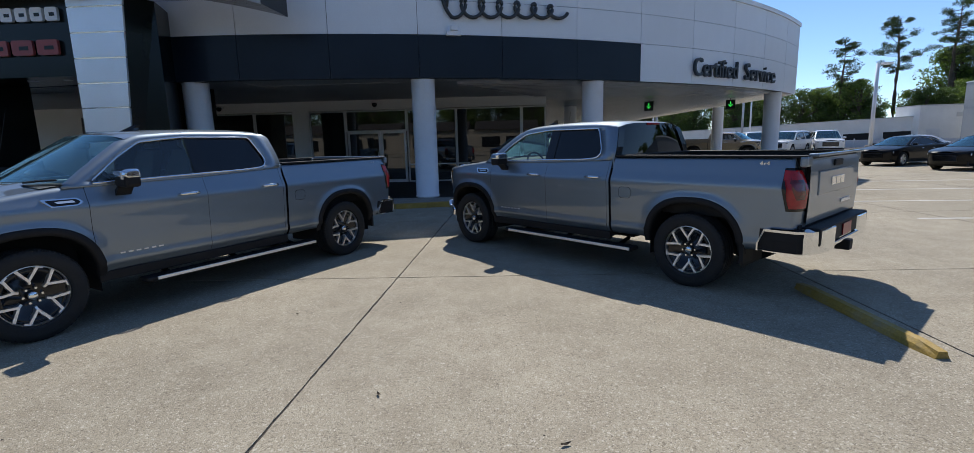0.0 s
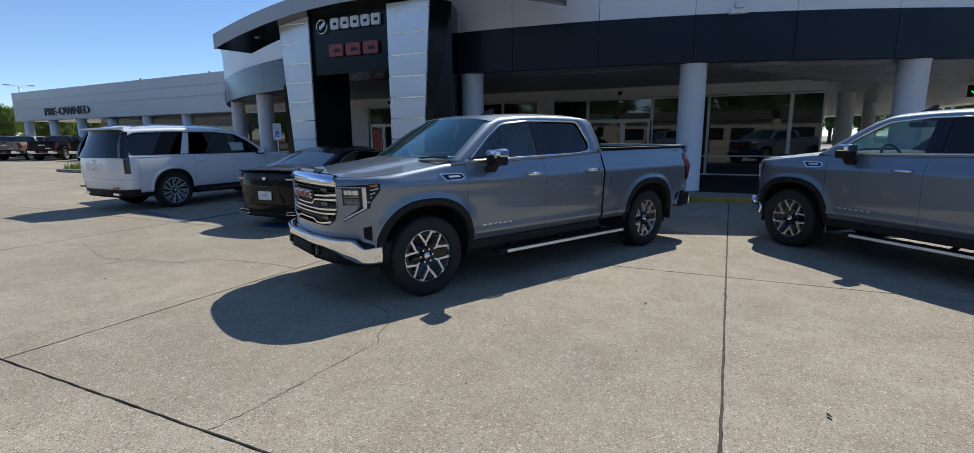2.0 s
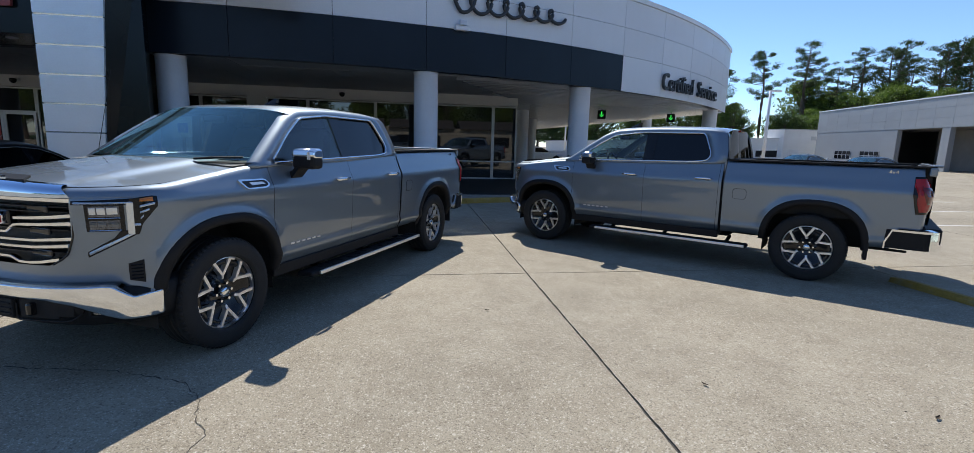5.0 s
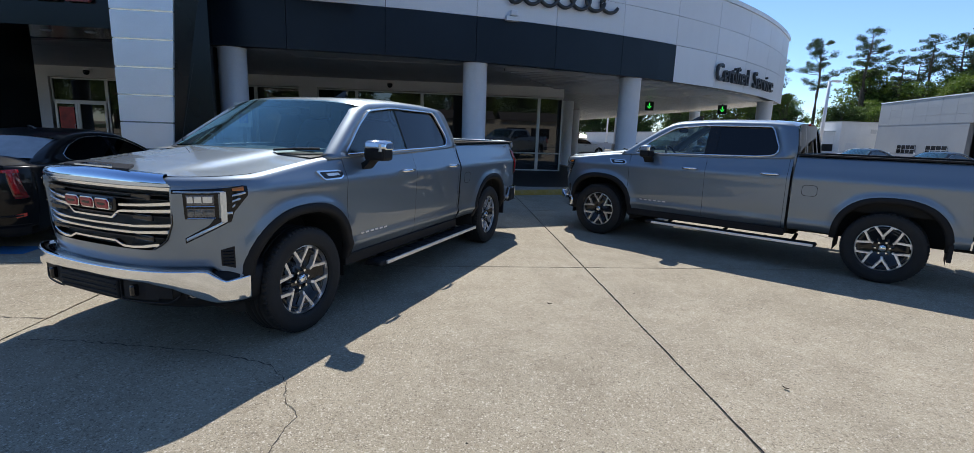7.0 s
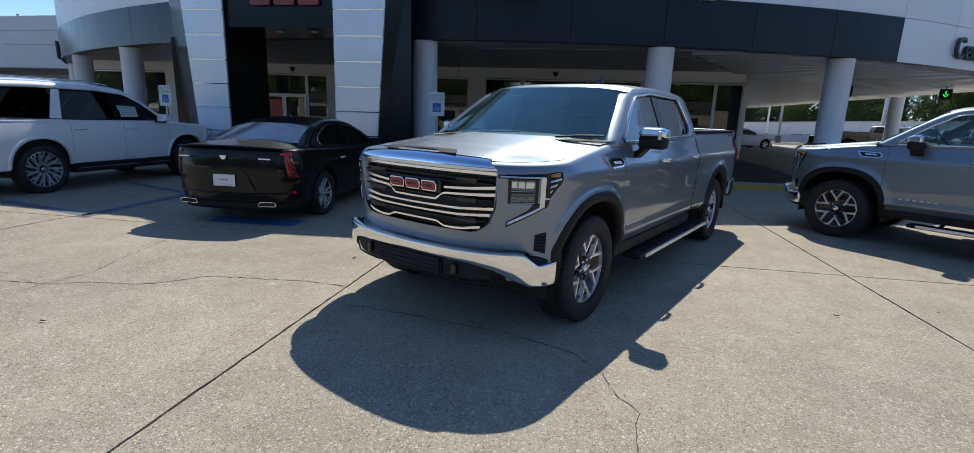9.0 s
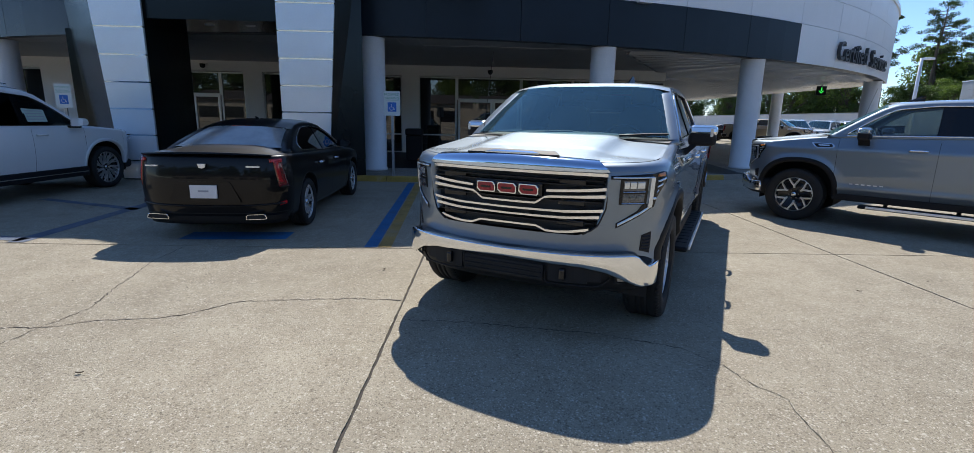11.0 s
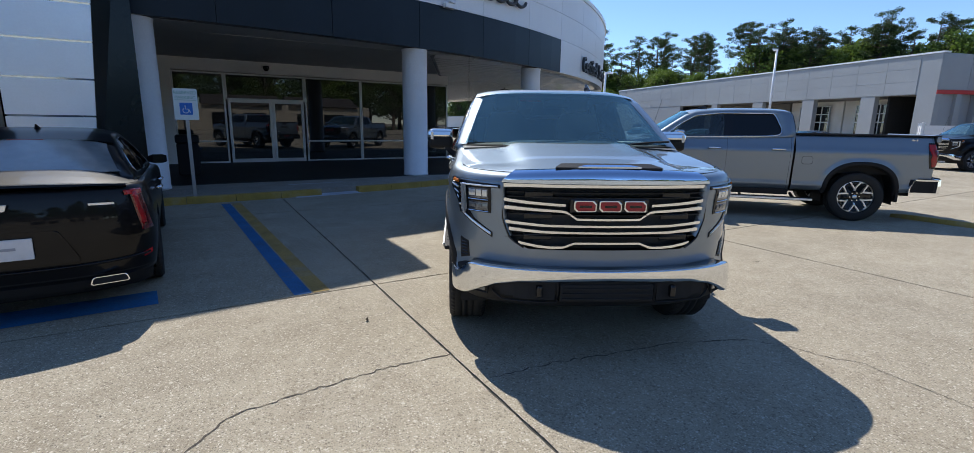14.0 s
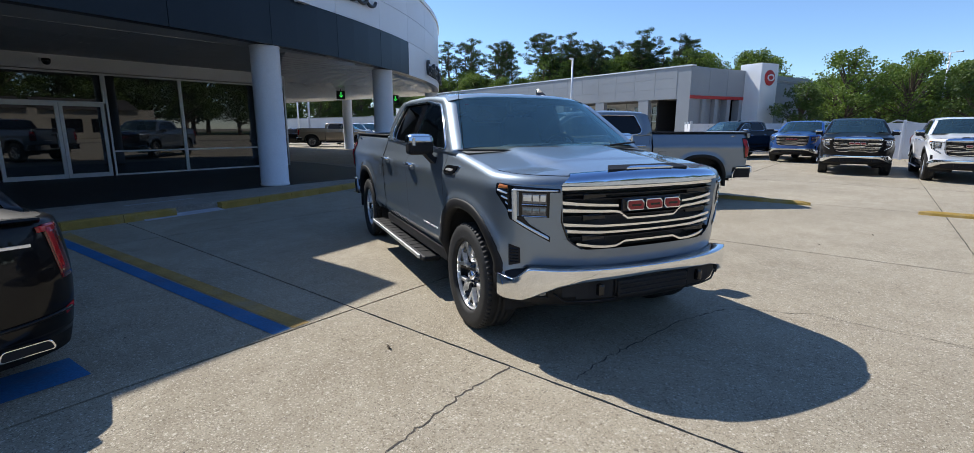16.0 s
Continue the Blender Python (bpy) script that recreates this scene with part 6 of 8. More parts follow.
stripe("trim_blue_line", M["blue_line"], [(-6.815, 5.97), (-7.06, 11.8)], 0.15, "blue painted parking bay line on concrete")
stripe("trim_yellow_line", M["yellow_worn"], [(-6.65, 5.97), (-6.88, 11.8)], 0.15, "worn yellow painted bay line on concrete")
stripe("trim_blue_hatch", M["blue_line"], [(-7.94, 6.50), (-9.20, 6.42)], 0.40, "worn blue painted band in the accessible bay")
stripe("trim_blue_hatch", M["blue_faint"], [(-10.9, 6.1), (-13.2, 6.6)], 0.16, "worn blue painted band in the accessible bay")
stripe("trim_blue_hatch", M["blue_faint"], [(-10.9, 8.1), (-13.0, 8.9)], 0.16, "worn blue painted band in the accessible bay")
stripe("trim_blue_line", M["blue_faint"], [(-10.9, 5.97), (-11.2, 11.8)], 0.2, "blue painted parking bay line on concrete")
for k in range(4):
    stripe("trim_white_line", M["white_line"], [(8.0, 9.6 + 2.7 * k), (16.0, 8.9 + 2.7 * k)], 0.10, "worn white parking line on concrete")


def crack(pts, width, label, seed):
    """A wandering crack in the slabs."""
    rnd = random.Random(seed)
    line = []
    for p, q in zip(pts, pts[1:]):
        p, q = Vector((*p, 0)), Vector((*q, 0))
        n = max(3, int((q - p).length / 0.035))
        for k in range(n):
            line.append(p.lerp(q, k / n) + Vector((rnd.uniform(-0.014, 0.014), rnd.uniform(-0.014, 0.014), 0)))
    line.append(Vector((*pts[-1], 0)))
    bm = bmesh.new()
    a = []
    for k, p in enumerate(line):
        d = (line[min(k + 1, len(line) - 1)] - line[max(k - 1, 0)]).normalized()
        n = d.cross(Vector((0, 0, 1))) * width * rnd.uniform(0.25, 1.0) / 2
        a.append((bm.verts.new(p + n + Vector((0, 0, 0.003))), bm.verts.new(p - n + Vector((0, 0, 0.003)))))
    for p, q in zip(a, a[1:]):
        bm.faces.new((p[0], q[0], q[1], p[1]))
    tagged(part("trim_crack", bm, M["crack"]), label, "crack", kind="structure")


CRACKS = [
    [(-9.15, 3.62), (-8.62, 3.64), (-8.41, 3.76), (-7.97, 3.83), (-7.79, 3.91), (-7.54, 4.18), (-7.20, 4.23), (-6.65, 4.28), (-6.19, 4.26)],
    [(-8.59, 4.00), (-8.67, 4.28), (-8.75, 4.59), (-8.92, 5.33), (-8.93, 5.97)],
    [(-6.10, 3.84), (-5.65, 3.81), (-5.28, 3.72), (-4.72, 3.63), (-4.17, 3.40)],
    [(-4.17, 3.40), (-4.00, 3.15), (-3.94, 2.91), (-3.83, 2.80), (-3.88, 2.51), (-3.90, 2.13), (-3.92, 1.73), (-3.98, 1.41)],
    [(-10.79, 3.20), (-10.97, 3.72), (-10.79, 4.17), (-9.15, 3.62)],
    [(-8.91, 2.46), (-8.84, 2.78), (-8.72, 3.32), (-8.59, 4.00)],
    [(-11.14, 2.71), (-11.06, 4.10), (-11.04, 5.83)],
]
for k, pts in enumerate(CRACKS):
    crack(pts, 0.0130 if k < 3 else 0.008, "thin dark crack wandering across the concrete", k)

# small dry leaves and chips of gravel on the slabs
rnd = random.Random(5)
bm = bmesh.new()
for k in range(200):
    x, y = rnd.uniform(-16, 6), rnd.uniform(-0.5, 11)
    r, a0 = rnd.uniform(0.003, 0.010), rnd.uniform(0, 6.28)
    ring = []
    for i in range(5):
        a = a0 + 2 * math.pi * i / 5
        k_ = r * rnd.uniform(0.5, 1.3)
        ring.append(bm.verts.new((x + k_ * math.cos(a), y + k_ * math.sin(a), 0.0)))
    tip = bm.verts.new((x, y, r * rnd.uniform(0.4, 0.9)))
    for i in range(5):
        bm.faces.new((ring[i], ring[(i + 1) % 5], tip))
tagged(part("gravel_chips", bm, M["crack"]), "scattered small chips and dry bits on the concrete", "debris", kind="stuff")


def dry_leaf(x, y, yaw, k):
    rows = []
    for i in range(7):
        t = i / 6
        w = 0.016 * k * math.sin(math.pi * min(1, t + 0.04)) ** 0.8
        rows.append([((t - 0.5) * 0.075 * k, w * u, 0.006 + 0.012 * k * (2 * t - 1) ** 2 + 0.008 * k * abs(u)) for u in (-1, -0.5, 0, 0.5, 1)])
    ob = part("dry_leaf", sheet(bmesh.new(), rows), M["dry_leaf"])
    ob.matrix_world = Matrix.Translation((x, y, 0)) @ Matrix.Rotation(yaw, 4, "Z")
    tagged(ob, "small curled brown dry leaf on the concrete", "leaf", "dry leaves")


for x, y, yaw, k in ((0.415, 2.415, 0.4, 0.8), (-0.77, 2.98, 2.0, 0.65), (-6.5, 5.1, 1.2, 0.7), (-7.9, 3.0, 0.2, 0.6), (-2.0, 4.6, 2.6, 0.6)):
    dry_leaf(x, y, yaw, k)


def wheel_stop(x, y0, y1):
    bm = bmesh.new()
    n = 10
    rings = []
    for k in range(n + 1):
        y = y0 + (y1 - y0) * k / n
        e = 0.02 if k in (0, n) else 0.0
        rings.append([(x - 0.075 + e, y, 0.0), (x - 0.062 + e, y, 0.042 - e), (x - 0.032, y, 0.075 - e), (x + 0.032, y, 0.075 - e), (x + 0.062 - e, y, 0.042 - e), (x + 0.075 - e, y, 0.0)])
    ob = tagged(part("wheel_stop", loft(bm, rings), M["yellow"]), "worn yellow painted concrete wheel stop", "wheel stop", "wheel stops")
    return ob


wheel_stop(3.30, 3.46, 5.26)
wheel_stop(3.28, 0.0, 1.78)
wheel_stop(3.28, -2.4, -0.7)

# ---- round building ----
CX, CY, R = -8.574, 41.564, 28.35


def polar(r, a, z):
    """A point by its angle in degrees from the building's front, to the right."""
    t = radians(a)
    return Vector((CX + r * math.sin(t), CY - r * math.cos(t), z))


def arc_block(bm, r0, r1, a0, a1, z0, z1, n=4):
    rings = []
    for k in range(n + 1):
        a = a0 + (a1 - a0) * k / n
        rings.append([polar(r0, a, z0), polar(r1, a, z0), polar(r1, a, z1), polar(r0, a, z1)])
    return loft(bm, rings)


Z0, Z1, Z2, Z3, Z4 = 3.43, 4.58, 5.47, 6.35, 6.50
STEP = 4.77
XE = 13.35          # the canopy stops here in a straight end
AE = math.degrees(math.asin((XE - CX) / R))
ringwall = tagged(part("wall_ring", arc_block(bmesh.new(), R - 0.32, R - 0.04, -180, AE - 0.2, Z0 + 0.02, Z4 - 0.05, 96), M["band"]), "curved parapet wall of the round showroom", "wall", kind="structure")
tmpl = {}


def ring_panel(name, material, a, z0, z1, width=STEP, proud=0.0):
    key = (material.name, round(z0, 3), round(z1, 3), round(width, 3))
    if key not in tmpl:
        g = 0.013
        da = math.degrees(g / R) / 2
        bm = arc_block(bmesh.new(), R - 0.035, R + proud, da, width - da, z0 + g / 2, z1 - g / 2, 3)
        bmesh.ops.translate(bm, verts=bm.verts, vec=(-CX, -CY, 0))
        tmpl[key] = bmesh_mesh(name, bm, material, False)
    o = new(name, tmpl[key])
    o.parent = ringwall
    o.matrix_local = Matrix.Translation((CX, CY, 0)) @ Matrix.Rotation(radians(a), 4, "Z")
    return o


END = 27.35         # where the dark band stops
k = 0
for k in range(-18, 5):
    a = END + STEP * k
    wide_ = min(STEP, AE - a)
    for z0, z1 in ((Z1, Z2), (Z2, Z3)):
        ring_panel("panel", M["acm"], a, z0, z1, wide_)
    if k >= 0:
        ring_panel("panel", M["acm"], a, Z0, Z1, wide_)
    else:
        ring_panel("panel", M["band_grey"] if a < -14 else M["band"], a, Z0, Z1, proud=0.02)
part("coping", arc_block(bmesh.new(), R - 0.40, R + 0.05, -180, AE, Z3, Z4, 120), M["acm"], ringwall)
Y_END = CY - R * math.cos(radians(AE))
part("end_wall", box(bmesh.new(), XE - 0.3, XE - 0.02, Y_END + 0.25, 2 * CY - Y_END, Z0, Z4), M["acm"], ringwall)
disc = clip([tuple(polar(R - 0.33, 3 * i, 0))[:2] for i in range(120)], -99, XE - 0.3)
tagged(part("roof_deck", loft(bmesh.new(), [[(u, v, z) for u, v in disc] for z in (5.6, 5.9)]), M["wall_white"]), "flat roof of the round showroom", "roof", kind="structure")

# soffit: smooth dark panels over the walk, bright metal slats over the covered drive
def soffit_seam(y):
    """Where the smooth panels meet the slats: a slanting seam from the canopy's edge to the showroom's corner."""
    return min(1.8, -1.9 + 0.53 * (y - 13.7))


bm = bmesh.new()
y = CY - R + 0.4
while y < CY + 26:
    w = math.sqrt(max(0.0, (R - 0.36) ** 2 - (y - CY) ** 2))
    x0, x1 = max(soffit_seam(y), CX - w), min(XE - 0.32, CX + w)
    if x1 > x0 + 0.1:
        loft(bm, [[(x, y, Z0 + 0.029), (x, y + 0.13, Z0 - 0.055), (x, y + 0.27, Z0 - 0.055), (x, y + 0.40, Z0 + 0.029)] for x in (x0, x1)])
    y += 0.44
tagged(part("ceiling_soffit", bm, M["soffit"]), "pale metal slat soffit over the covered drive", "ceiling", kind="structure")
bm = bmesh.new()
loft(bm, [[(u, v, z) for u, v in disc] for z in (Z0 + 0.03, Z0 + 0.25)])
y = CY - R + 0.4
while y < CY + 4:
    w = math.sqrt(max(0.0, (R - 0.36) ** 2 - (y - CY) ** 2))
    x = CX - w
    end = min(soffit_seam(y), CX + w)
    while x < end - 0.05:
        x1 = min(x + 2.44, end)
        box(bm, x + 0.004, x1 - 0.004, y + 0.003, y + 1.217, Z0 + 0.020, Z0 + 0.0285)
        x = x1
    y += 1.22
tagged(part("ceiling_soffit_smooth", bm, M["soffit_dark"]), "smooth grey soffit panels over the showroom walk", "ceiling", kind="structure")


def round_column(x, y, r=0.33, z0=0.0, z1=Z0):
    bm = bmesh.new()
    lathe(bm, [(0.01, 0), (r + 0.012, 0.0), (r + 0.012, 0.05), (r, 0.06), (r, z1 - z0 - 0.04), (r + 0.01, z1 - z0 - 0.03), (r + 0.01, z1 - z0)], 40, "Z")
    ob = part("column", bm, M["column"], smooth=True)
    ob.location = (x, y, z0)
    return tagged(ob, "white painted round canopy column", "column", "canopy columns")


KERB = 0.13
for a in (0.65, 13.25, 24.2):
    p = polar(R - 0.36, a, 0)
    round_column(p.x, p.y, z0=KERB)
for a in (46.5, -22.5, -33.5, -46):
    p = polar(R - 0.40, a, 0)
    round_column(p.x, p.y, z0=0.0)
for x, y in ((3.6, 26.8), (13.6, 32.4), (6.5, 36.0)):
    round_column(x, y)

# pavement along the showroom with its kerb
RK = 29.55
bm = bmesh.new()
front = [polar(RK - 0.15, a, 0) for a in np.linspace(-40, 22.6, 40)]
poly = [(p.x, p.y) for p in front] + [(3.4, 20.0), (2.6, 32.0), (-28, 32.0)]
prism(bm, poly, lambda u, v, d: (u, v, d), -0.01, KERB - 0.002)
tagged(part("pavement_walk", bm, M["walk"]), "grey concrete walk in front of the showroom", "pavement", kind="structure")
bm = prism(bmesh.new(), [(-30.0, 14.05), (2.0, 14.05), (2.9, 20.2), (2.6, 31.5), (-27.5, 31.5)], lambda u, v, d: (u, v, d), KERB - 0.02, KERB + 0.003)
tagged(part("pavement_dark_strip", bm, M["dark_walk"]), "near-black paving strip under the showroom canopy", "pavement", kind="structure")
kerb = None
for i, (a0, a1) in enumerate(zip(np.linspace(-40, 22.6, 40), np.linspace(-40, 22.6, 40)[1:])):
    mid = polar(RK, (a0 + a1) / 2, 0).x
    if -5.6 < mid < -4.4:
        continue
    bm = bmesh.new()
    rings = []
    for a in (a0 + 0.01, (a0 + a1) / 2, a1 - 0.01):
        rings.append([polar(RK - 0.16, a, -0.01), polar(RK, a, -0.01), polar(RK - 0.012, a, KERB - 0.02), polar(RK - 0.03, a, KERB), polar(RK - 0.16, a, KERB)])
    o = part("kerb_stone", loft(bm, rings), M["yellow"] if -9.0 < mid < 1.2 else M["walk"], kerb)
    if kerb is None:
        kerb = tagged(o, "yellow painted concrete kerb along the walk", "kerb", kind="structure")
        o.name = "kerb"
bm = bmesh.new()
prism(bm, [(-5.75, 12.05), (-4.35, 12.25), (-4.45, 13.4), (-5.7, 13.3)], lambda u, v, d: (u, v, d * (0.01 if v < 13 else 1)), -0.005, KERB + 0.001)
tagged(part("trim_kerb_ramp", bm, M["ramp"]), "pale worn kerb ramp with blue-grey paint", "ramp", kind="structure")

# ---- showroom front ----
YW = 20.3
HEAD = 3.04


def wall_piece(name, x0, x1, y0, y1, z0, z1, label, material=None):
    return tagged(boxed(name, material or M["wall_white"], None, x0, x1, y0, y1, z0, z1), label, "wall", kind="structure")


wall_piece("wall_header", -26.6, 1.80, YW - 0.05, YW + 0.2, HEAD + 0.03, Z0 + 0.02, "white plaster header above the shop windows")
for k, (x0, x1) in enumerate(((-8.45, -7.80), (-14.45, -13.75), (-22.0, -17.3))):
    wall_piece("wall_pier", x0, x1, YW - 0.12, YW + 0.25, KERB, HEAD + 0.03, "white plaster pier between the shop windows")
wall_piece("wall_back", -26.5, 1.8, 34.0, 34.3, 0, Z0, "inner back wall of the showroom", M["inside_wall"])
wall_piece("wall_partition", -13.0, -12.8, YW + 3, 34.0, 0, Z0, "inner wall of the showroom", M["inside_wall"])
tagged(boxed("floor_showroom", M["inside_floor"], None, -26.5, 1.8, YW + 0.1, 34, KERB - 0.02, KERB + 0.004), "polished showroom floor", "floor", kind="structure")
wall_piece("wall_west", -26.7, -26.5, 20.3, 34.3, 0, Z0, "outer end wall of the showroom")
wall_piece("wall_end", 1.62, 1.80, 24.5, 34.0, 0, Z0, "white end wall of the showroom")


def window_bay(idx, x0, x1, rail, label, door=None, sill=KERB, head=HEAD, y=YW, turn=None):
    """A framed shop window: frame members and panes; door: (x0, x1, leaves)."""
    root = empty("window_%d" % idx, turn or Matrix.Identity(4), label, "window", kind="structure")
    fw = 0.028

    def bar(name, a0, a1, z0, z1):
        boxed(name, M["frame"], root, a0, a1, y - 0.05, y + 0.05, z0, z1, 0.004)
    bar("frame_post", x0 - fw, x0 + fw, sill, head)
    bar("frame_post", x1 - fw, x1 + fw, sill, head)
    bar("frame_head", x0 + fw, x1 - fw, head - 0.05, head)
    bar("frame_sill", x0 + fw, x1 - fw, sill, sill + 0.05)
    zs = [sill + 0.05] + ([rail] if rail else []) + [head - 0.05]
    if rail:
        bar("frame_rail", x0 + fw, x1 - fw, rail - 0.025, rail + 0.025)
    for a, b in zip(zs, zs[1:]):
        boxed("pane", M["store_glass"], root, x0 + fw, x1 - fw, y - 0.006, y + 0.006, a, b)
    return root


def door_pair(idx, x0, x1, split, label, y=YW, z1=2.2):
    root = empty("door_%d" % idx, Matrix.Identity(4), label, "door", kind="structure")
    w = 0.045
    for a, b in ((x0, split), (split, x1)):
        for p, q in ((a + 0.004, a + 2 * w), (b - 2 * w, b - 0.004)):
            boxed("door_stile", M["frame"], root, p, q, y - 0.05, y + 0.03, KERB, z1, 0.004)
        boxed("door_rail", M["frame"], root, a + 2 * w, b - 2 * w, y - 0.045, y + 0.025, z1 - 0.09, z1, 0.004)
        boxed("door_rail", M["frame"], root, a + 2 * w, b - 2 * w, y - 0.045, y + 0.025, KERB, KERB + 0.12, 0.004)
        boxed("pane", M["store_glass"], root, a + 2 * w, b - 2 * w, y - 0.012, y, KERB + 0.12, z1 - 0.09)
    part("door_handle", tube(bmesh.new(), [(split - 0.12, y - 0.05, 1.0), (split - 0.12, y - 0.10, 1.02), (split - 0.12, y - 0.10, 1.35), (split - 0.12, y - 0.05, 1.37)], 0.014, 6), M["frame"], root)
    return root


bays = [(-7.78, -6.36, 0.84), (-3.80, -1.84, 0.84), (-1.80, 0.78, 0.84), (0.84, 1.76, 0.84), (-10.05, -8.47, 0.84), (-11.85, -10.11, 0.84), (-13.73, -11.91, 0.84), (-15.35, -14.47, 0.84), (-26, -22.02, 0.84)]
for i, (a, b, r) in enumerate(bays):
    window_bay(i + 1, a, b, r, "dark tinted shop window in an aluminium frame")
window_bay(20, -6.30, -3.86, None, "dark tinted transom window over the double door", sill=2.20)
door_pair(1, -6.28, -3.88, -4.92, "aluminium framed double glass door of the showroom")
window_bay(21, -17.25, -15.41, None, "dark tinted transom window over the door", sill=2.20)
door_pair(2, -17.23, -15.43, -16.45, "aluminium framed glass door with a red panel in place of a car seen in it")
# flat red panel added in place of a red car seen in the glass
tagged(boxed("poster", M["red_car_patch"], None, -17.10, -16.58, YW - 0.035, YW - 0.028, 0.45, 2.0), "red panel on the door glass in place of a red car seen in it", "poster")
# side glazing along the drive
turn = Matrix.Translation((1.72 + YW, YW + 0.1, 0)) @ Matrix.Rotation(math.pi / 2, 4, "Z")
window_bay(22, 0.0, 2.0, 0.84, "dark tinted side window beside the covered drive", turn=turn)
window_bay(23, 2.06, 4.1, 0.84, "dark tinted side window beside the covered drive", turn=turn)
wall_piece("wall_header_side", 1.60, 1.82, YW + 0.2, 24.5, HEAD, Z0, "white plaster header above the side windows")

# dark low plinth wall and domed lamps under the soffit
def dome_lamp(x, y, z=HEAD + 0.24):
    root = empty("dome_camera", Matrix.Translation((x, y, z)), "small dark dome camera fixed to the white header", "camera", "dome cameras")
    part("bracket", box(bmesh.new(), -0.12, 0.12, 0.0, 0.12, -0.03, 0.06, 0.01), M["wall_white"], root)
    bm = bmesh.new()
    lathe(bm, [(0.001, -0.13), (0.06, -0.115), (0.095, -0.06), (0.10, -0.02), (0.10, 0.03), (0.001, 0.03)], 20, "Z")
    ob = part("dome", bm, M["gloss_black"], root, smooth=True)
    ob.location = (0, -0.05, 0)


dome_lamp(-5.05, YW - 0.17)
dome_lamp(-11.4, YW - 0.17)
dome_lamp(-15.9, YW - 0.17)

# litter bin by the column
bin_root = empty("litter_bin", Matrix.Translation((-7.55, 16.6, KERB)), "dark litter bin with a hooded top", "bin")
boxed("body", M["black"], bin_root, -0.25, 0.25, -0.25, 0.25, 0, 0.80, 0.03)
boxed("hood", M["black"], bin_root, -0.27, 0.27, -0.27, 0.27, 0.80, 1.02, 0.05)
boxed("opening", M["dark"], bin_root, -0.16, 0.16, -0.275, -0.268, 0.84, 0.96)

# lamp box on the dark band
p = polar(R + 0.02, 15.0, 4.60)
lb = empty("wall_flood_lamp", Matrix.Translation(p) @ Matrix.Rotation(radians(15), 4, "Z"), "small white flood lamp box on the fascia", "lamp", "fascia lamps")
boxed("housing", M["acm"], lb, -0.20, 0.20, -0.14, 0.0, -0.06, 0.06, 0.01)
boxed("lamp_head", M["sign_white"], lb, -0.10, 0.10, -0.20, -0.06, 0.06, 0.20, 0.02)

# lane signals under the canopy
for x, y in ((6.85, 23.8), (10.75, 24.2)):
    s = empty("lane_signal", Matrix.Translation((x, y, 3.12)) @ Matrix.Rotation(radians(-25), 4, "Z"), "black lane signal box with a green down arrow", "signal", "lane signals")
    boxed("case", M["black"], s, -0.20, 0.20, -0.06, 0.06, -0.22, 0.20, 0.01)
    boxed("hanger", M["black"], s, -0.02, 0.02, -0.02, 0.02, 0.20, 0.33)
    boxed("arrow_stem", M["arrow"], s, -0.022, 0.022, -0.068, -0.062, -0.02, 0.13)
    part("arrow_head", prism(bmesh.new(), [(0, -0.14), (0.11, -0.01), (0.06, -0.01), (0, -0.075), (-0.06, -0.01), (-0.11, -0.01)], lambda u, v, d: (u, -0.062 - d, v), 0, 0.006), M["arrow"], s)

# ---- entrance tower ----
YT = 11.6
tower = empty("entrance_tower", Matrix.Identity(4), "black entrance tower with two leaning silver pylons", "tower")
boxed("sign_wall", M["tower_black"], tower, -12.66, -9.86, YT + 0.12, YT + 0.5, 3.45, 5.30)
boxed("lintel", M["tower_black"], tower, -12.66, -9.86, YT + 0.5, 13.4, 3.45, 3.75)


def pylon(x_in, x_out0, x_out1, sgn):
    """Silver panels one above the other; the outer edge leans away, the inner stays upright."""
    H = 5.18
    edge = lambda z: x_out0 + (x_out1 - x_out0) * z / 7.2
    bm = bmesh.new()
    rings = [[(x_in, YT + 0.06, z), (edge(z) , YT + 0.06, z), *(((-8.19, 12.2, z), (-8.55, 13.22, z)) if sgn > 0 else ((edge(z) - 1.75, 13.3, z),)), (x_in, 13.3, z)] for z in (0.0, H)]
    core = part("pylon", loft(bm, rings), M["tower_black"], tower)
    z = 0.43
    lo = 0.02
    while lo < H - 0.05:
        hi = min(H, z)
        g = 0.030
        bm = bmesh.new()
        a, b = lo + g / 2, hi - g / 2
        rings = [[(x_in, YT, zz), (edge(zz), YT, zz), (edge(zz), YT + 0.055, zz), (x_in, YT + 0.055, zz)] for zz in (a, b)]
        part("panel", loft(bm, rings), M["pylon_panel"], core)
        # bright metal channel with a painted sky tint, tilted a little down, in the joint above the panel
        xs = (x_in + sgn * 0.02, edge(hi) - sgn * 0.004)
        if hi < H:
            part("joint_strip", loft(bmesh.new(), [[(x, YT + 0.006, hi - 0.014), (x, YT + 0.001, hi + 0.014), (x, YT + 0.05, hi + 0.014), (x, YT + 0.05, hi - 0.014)] for x in xs]), M["channel"], core)
        lo, z = hi, z + 0.565
    return core


pylon(-9.86, -8.90, -8.37, 1)
pylon(-12.66, -13.46, -13.99, -1)

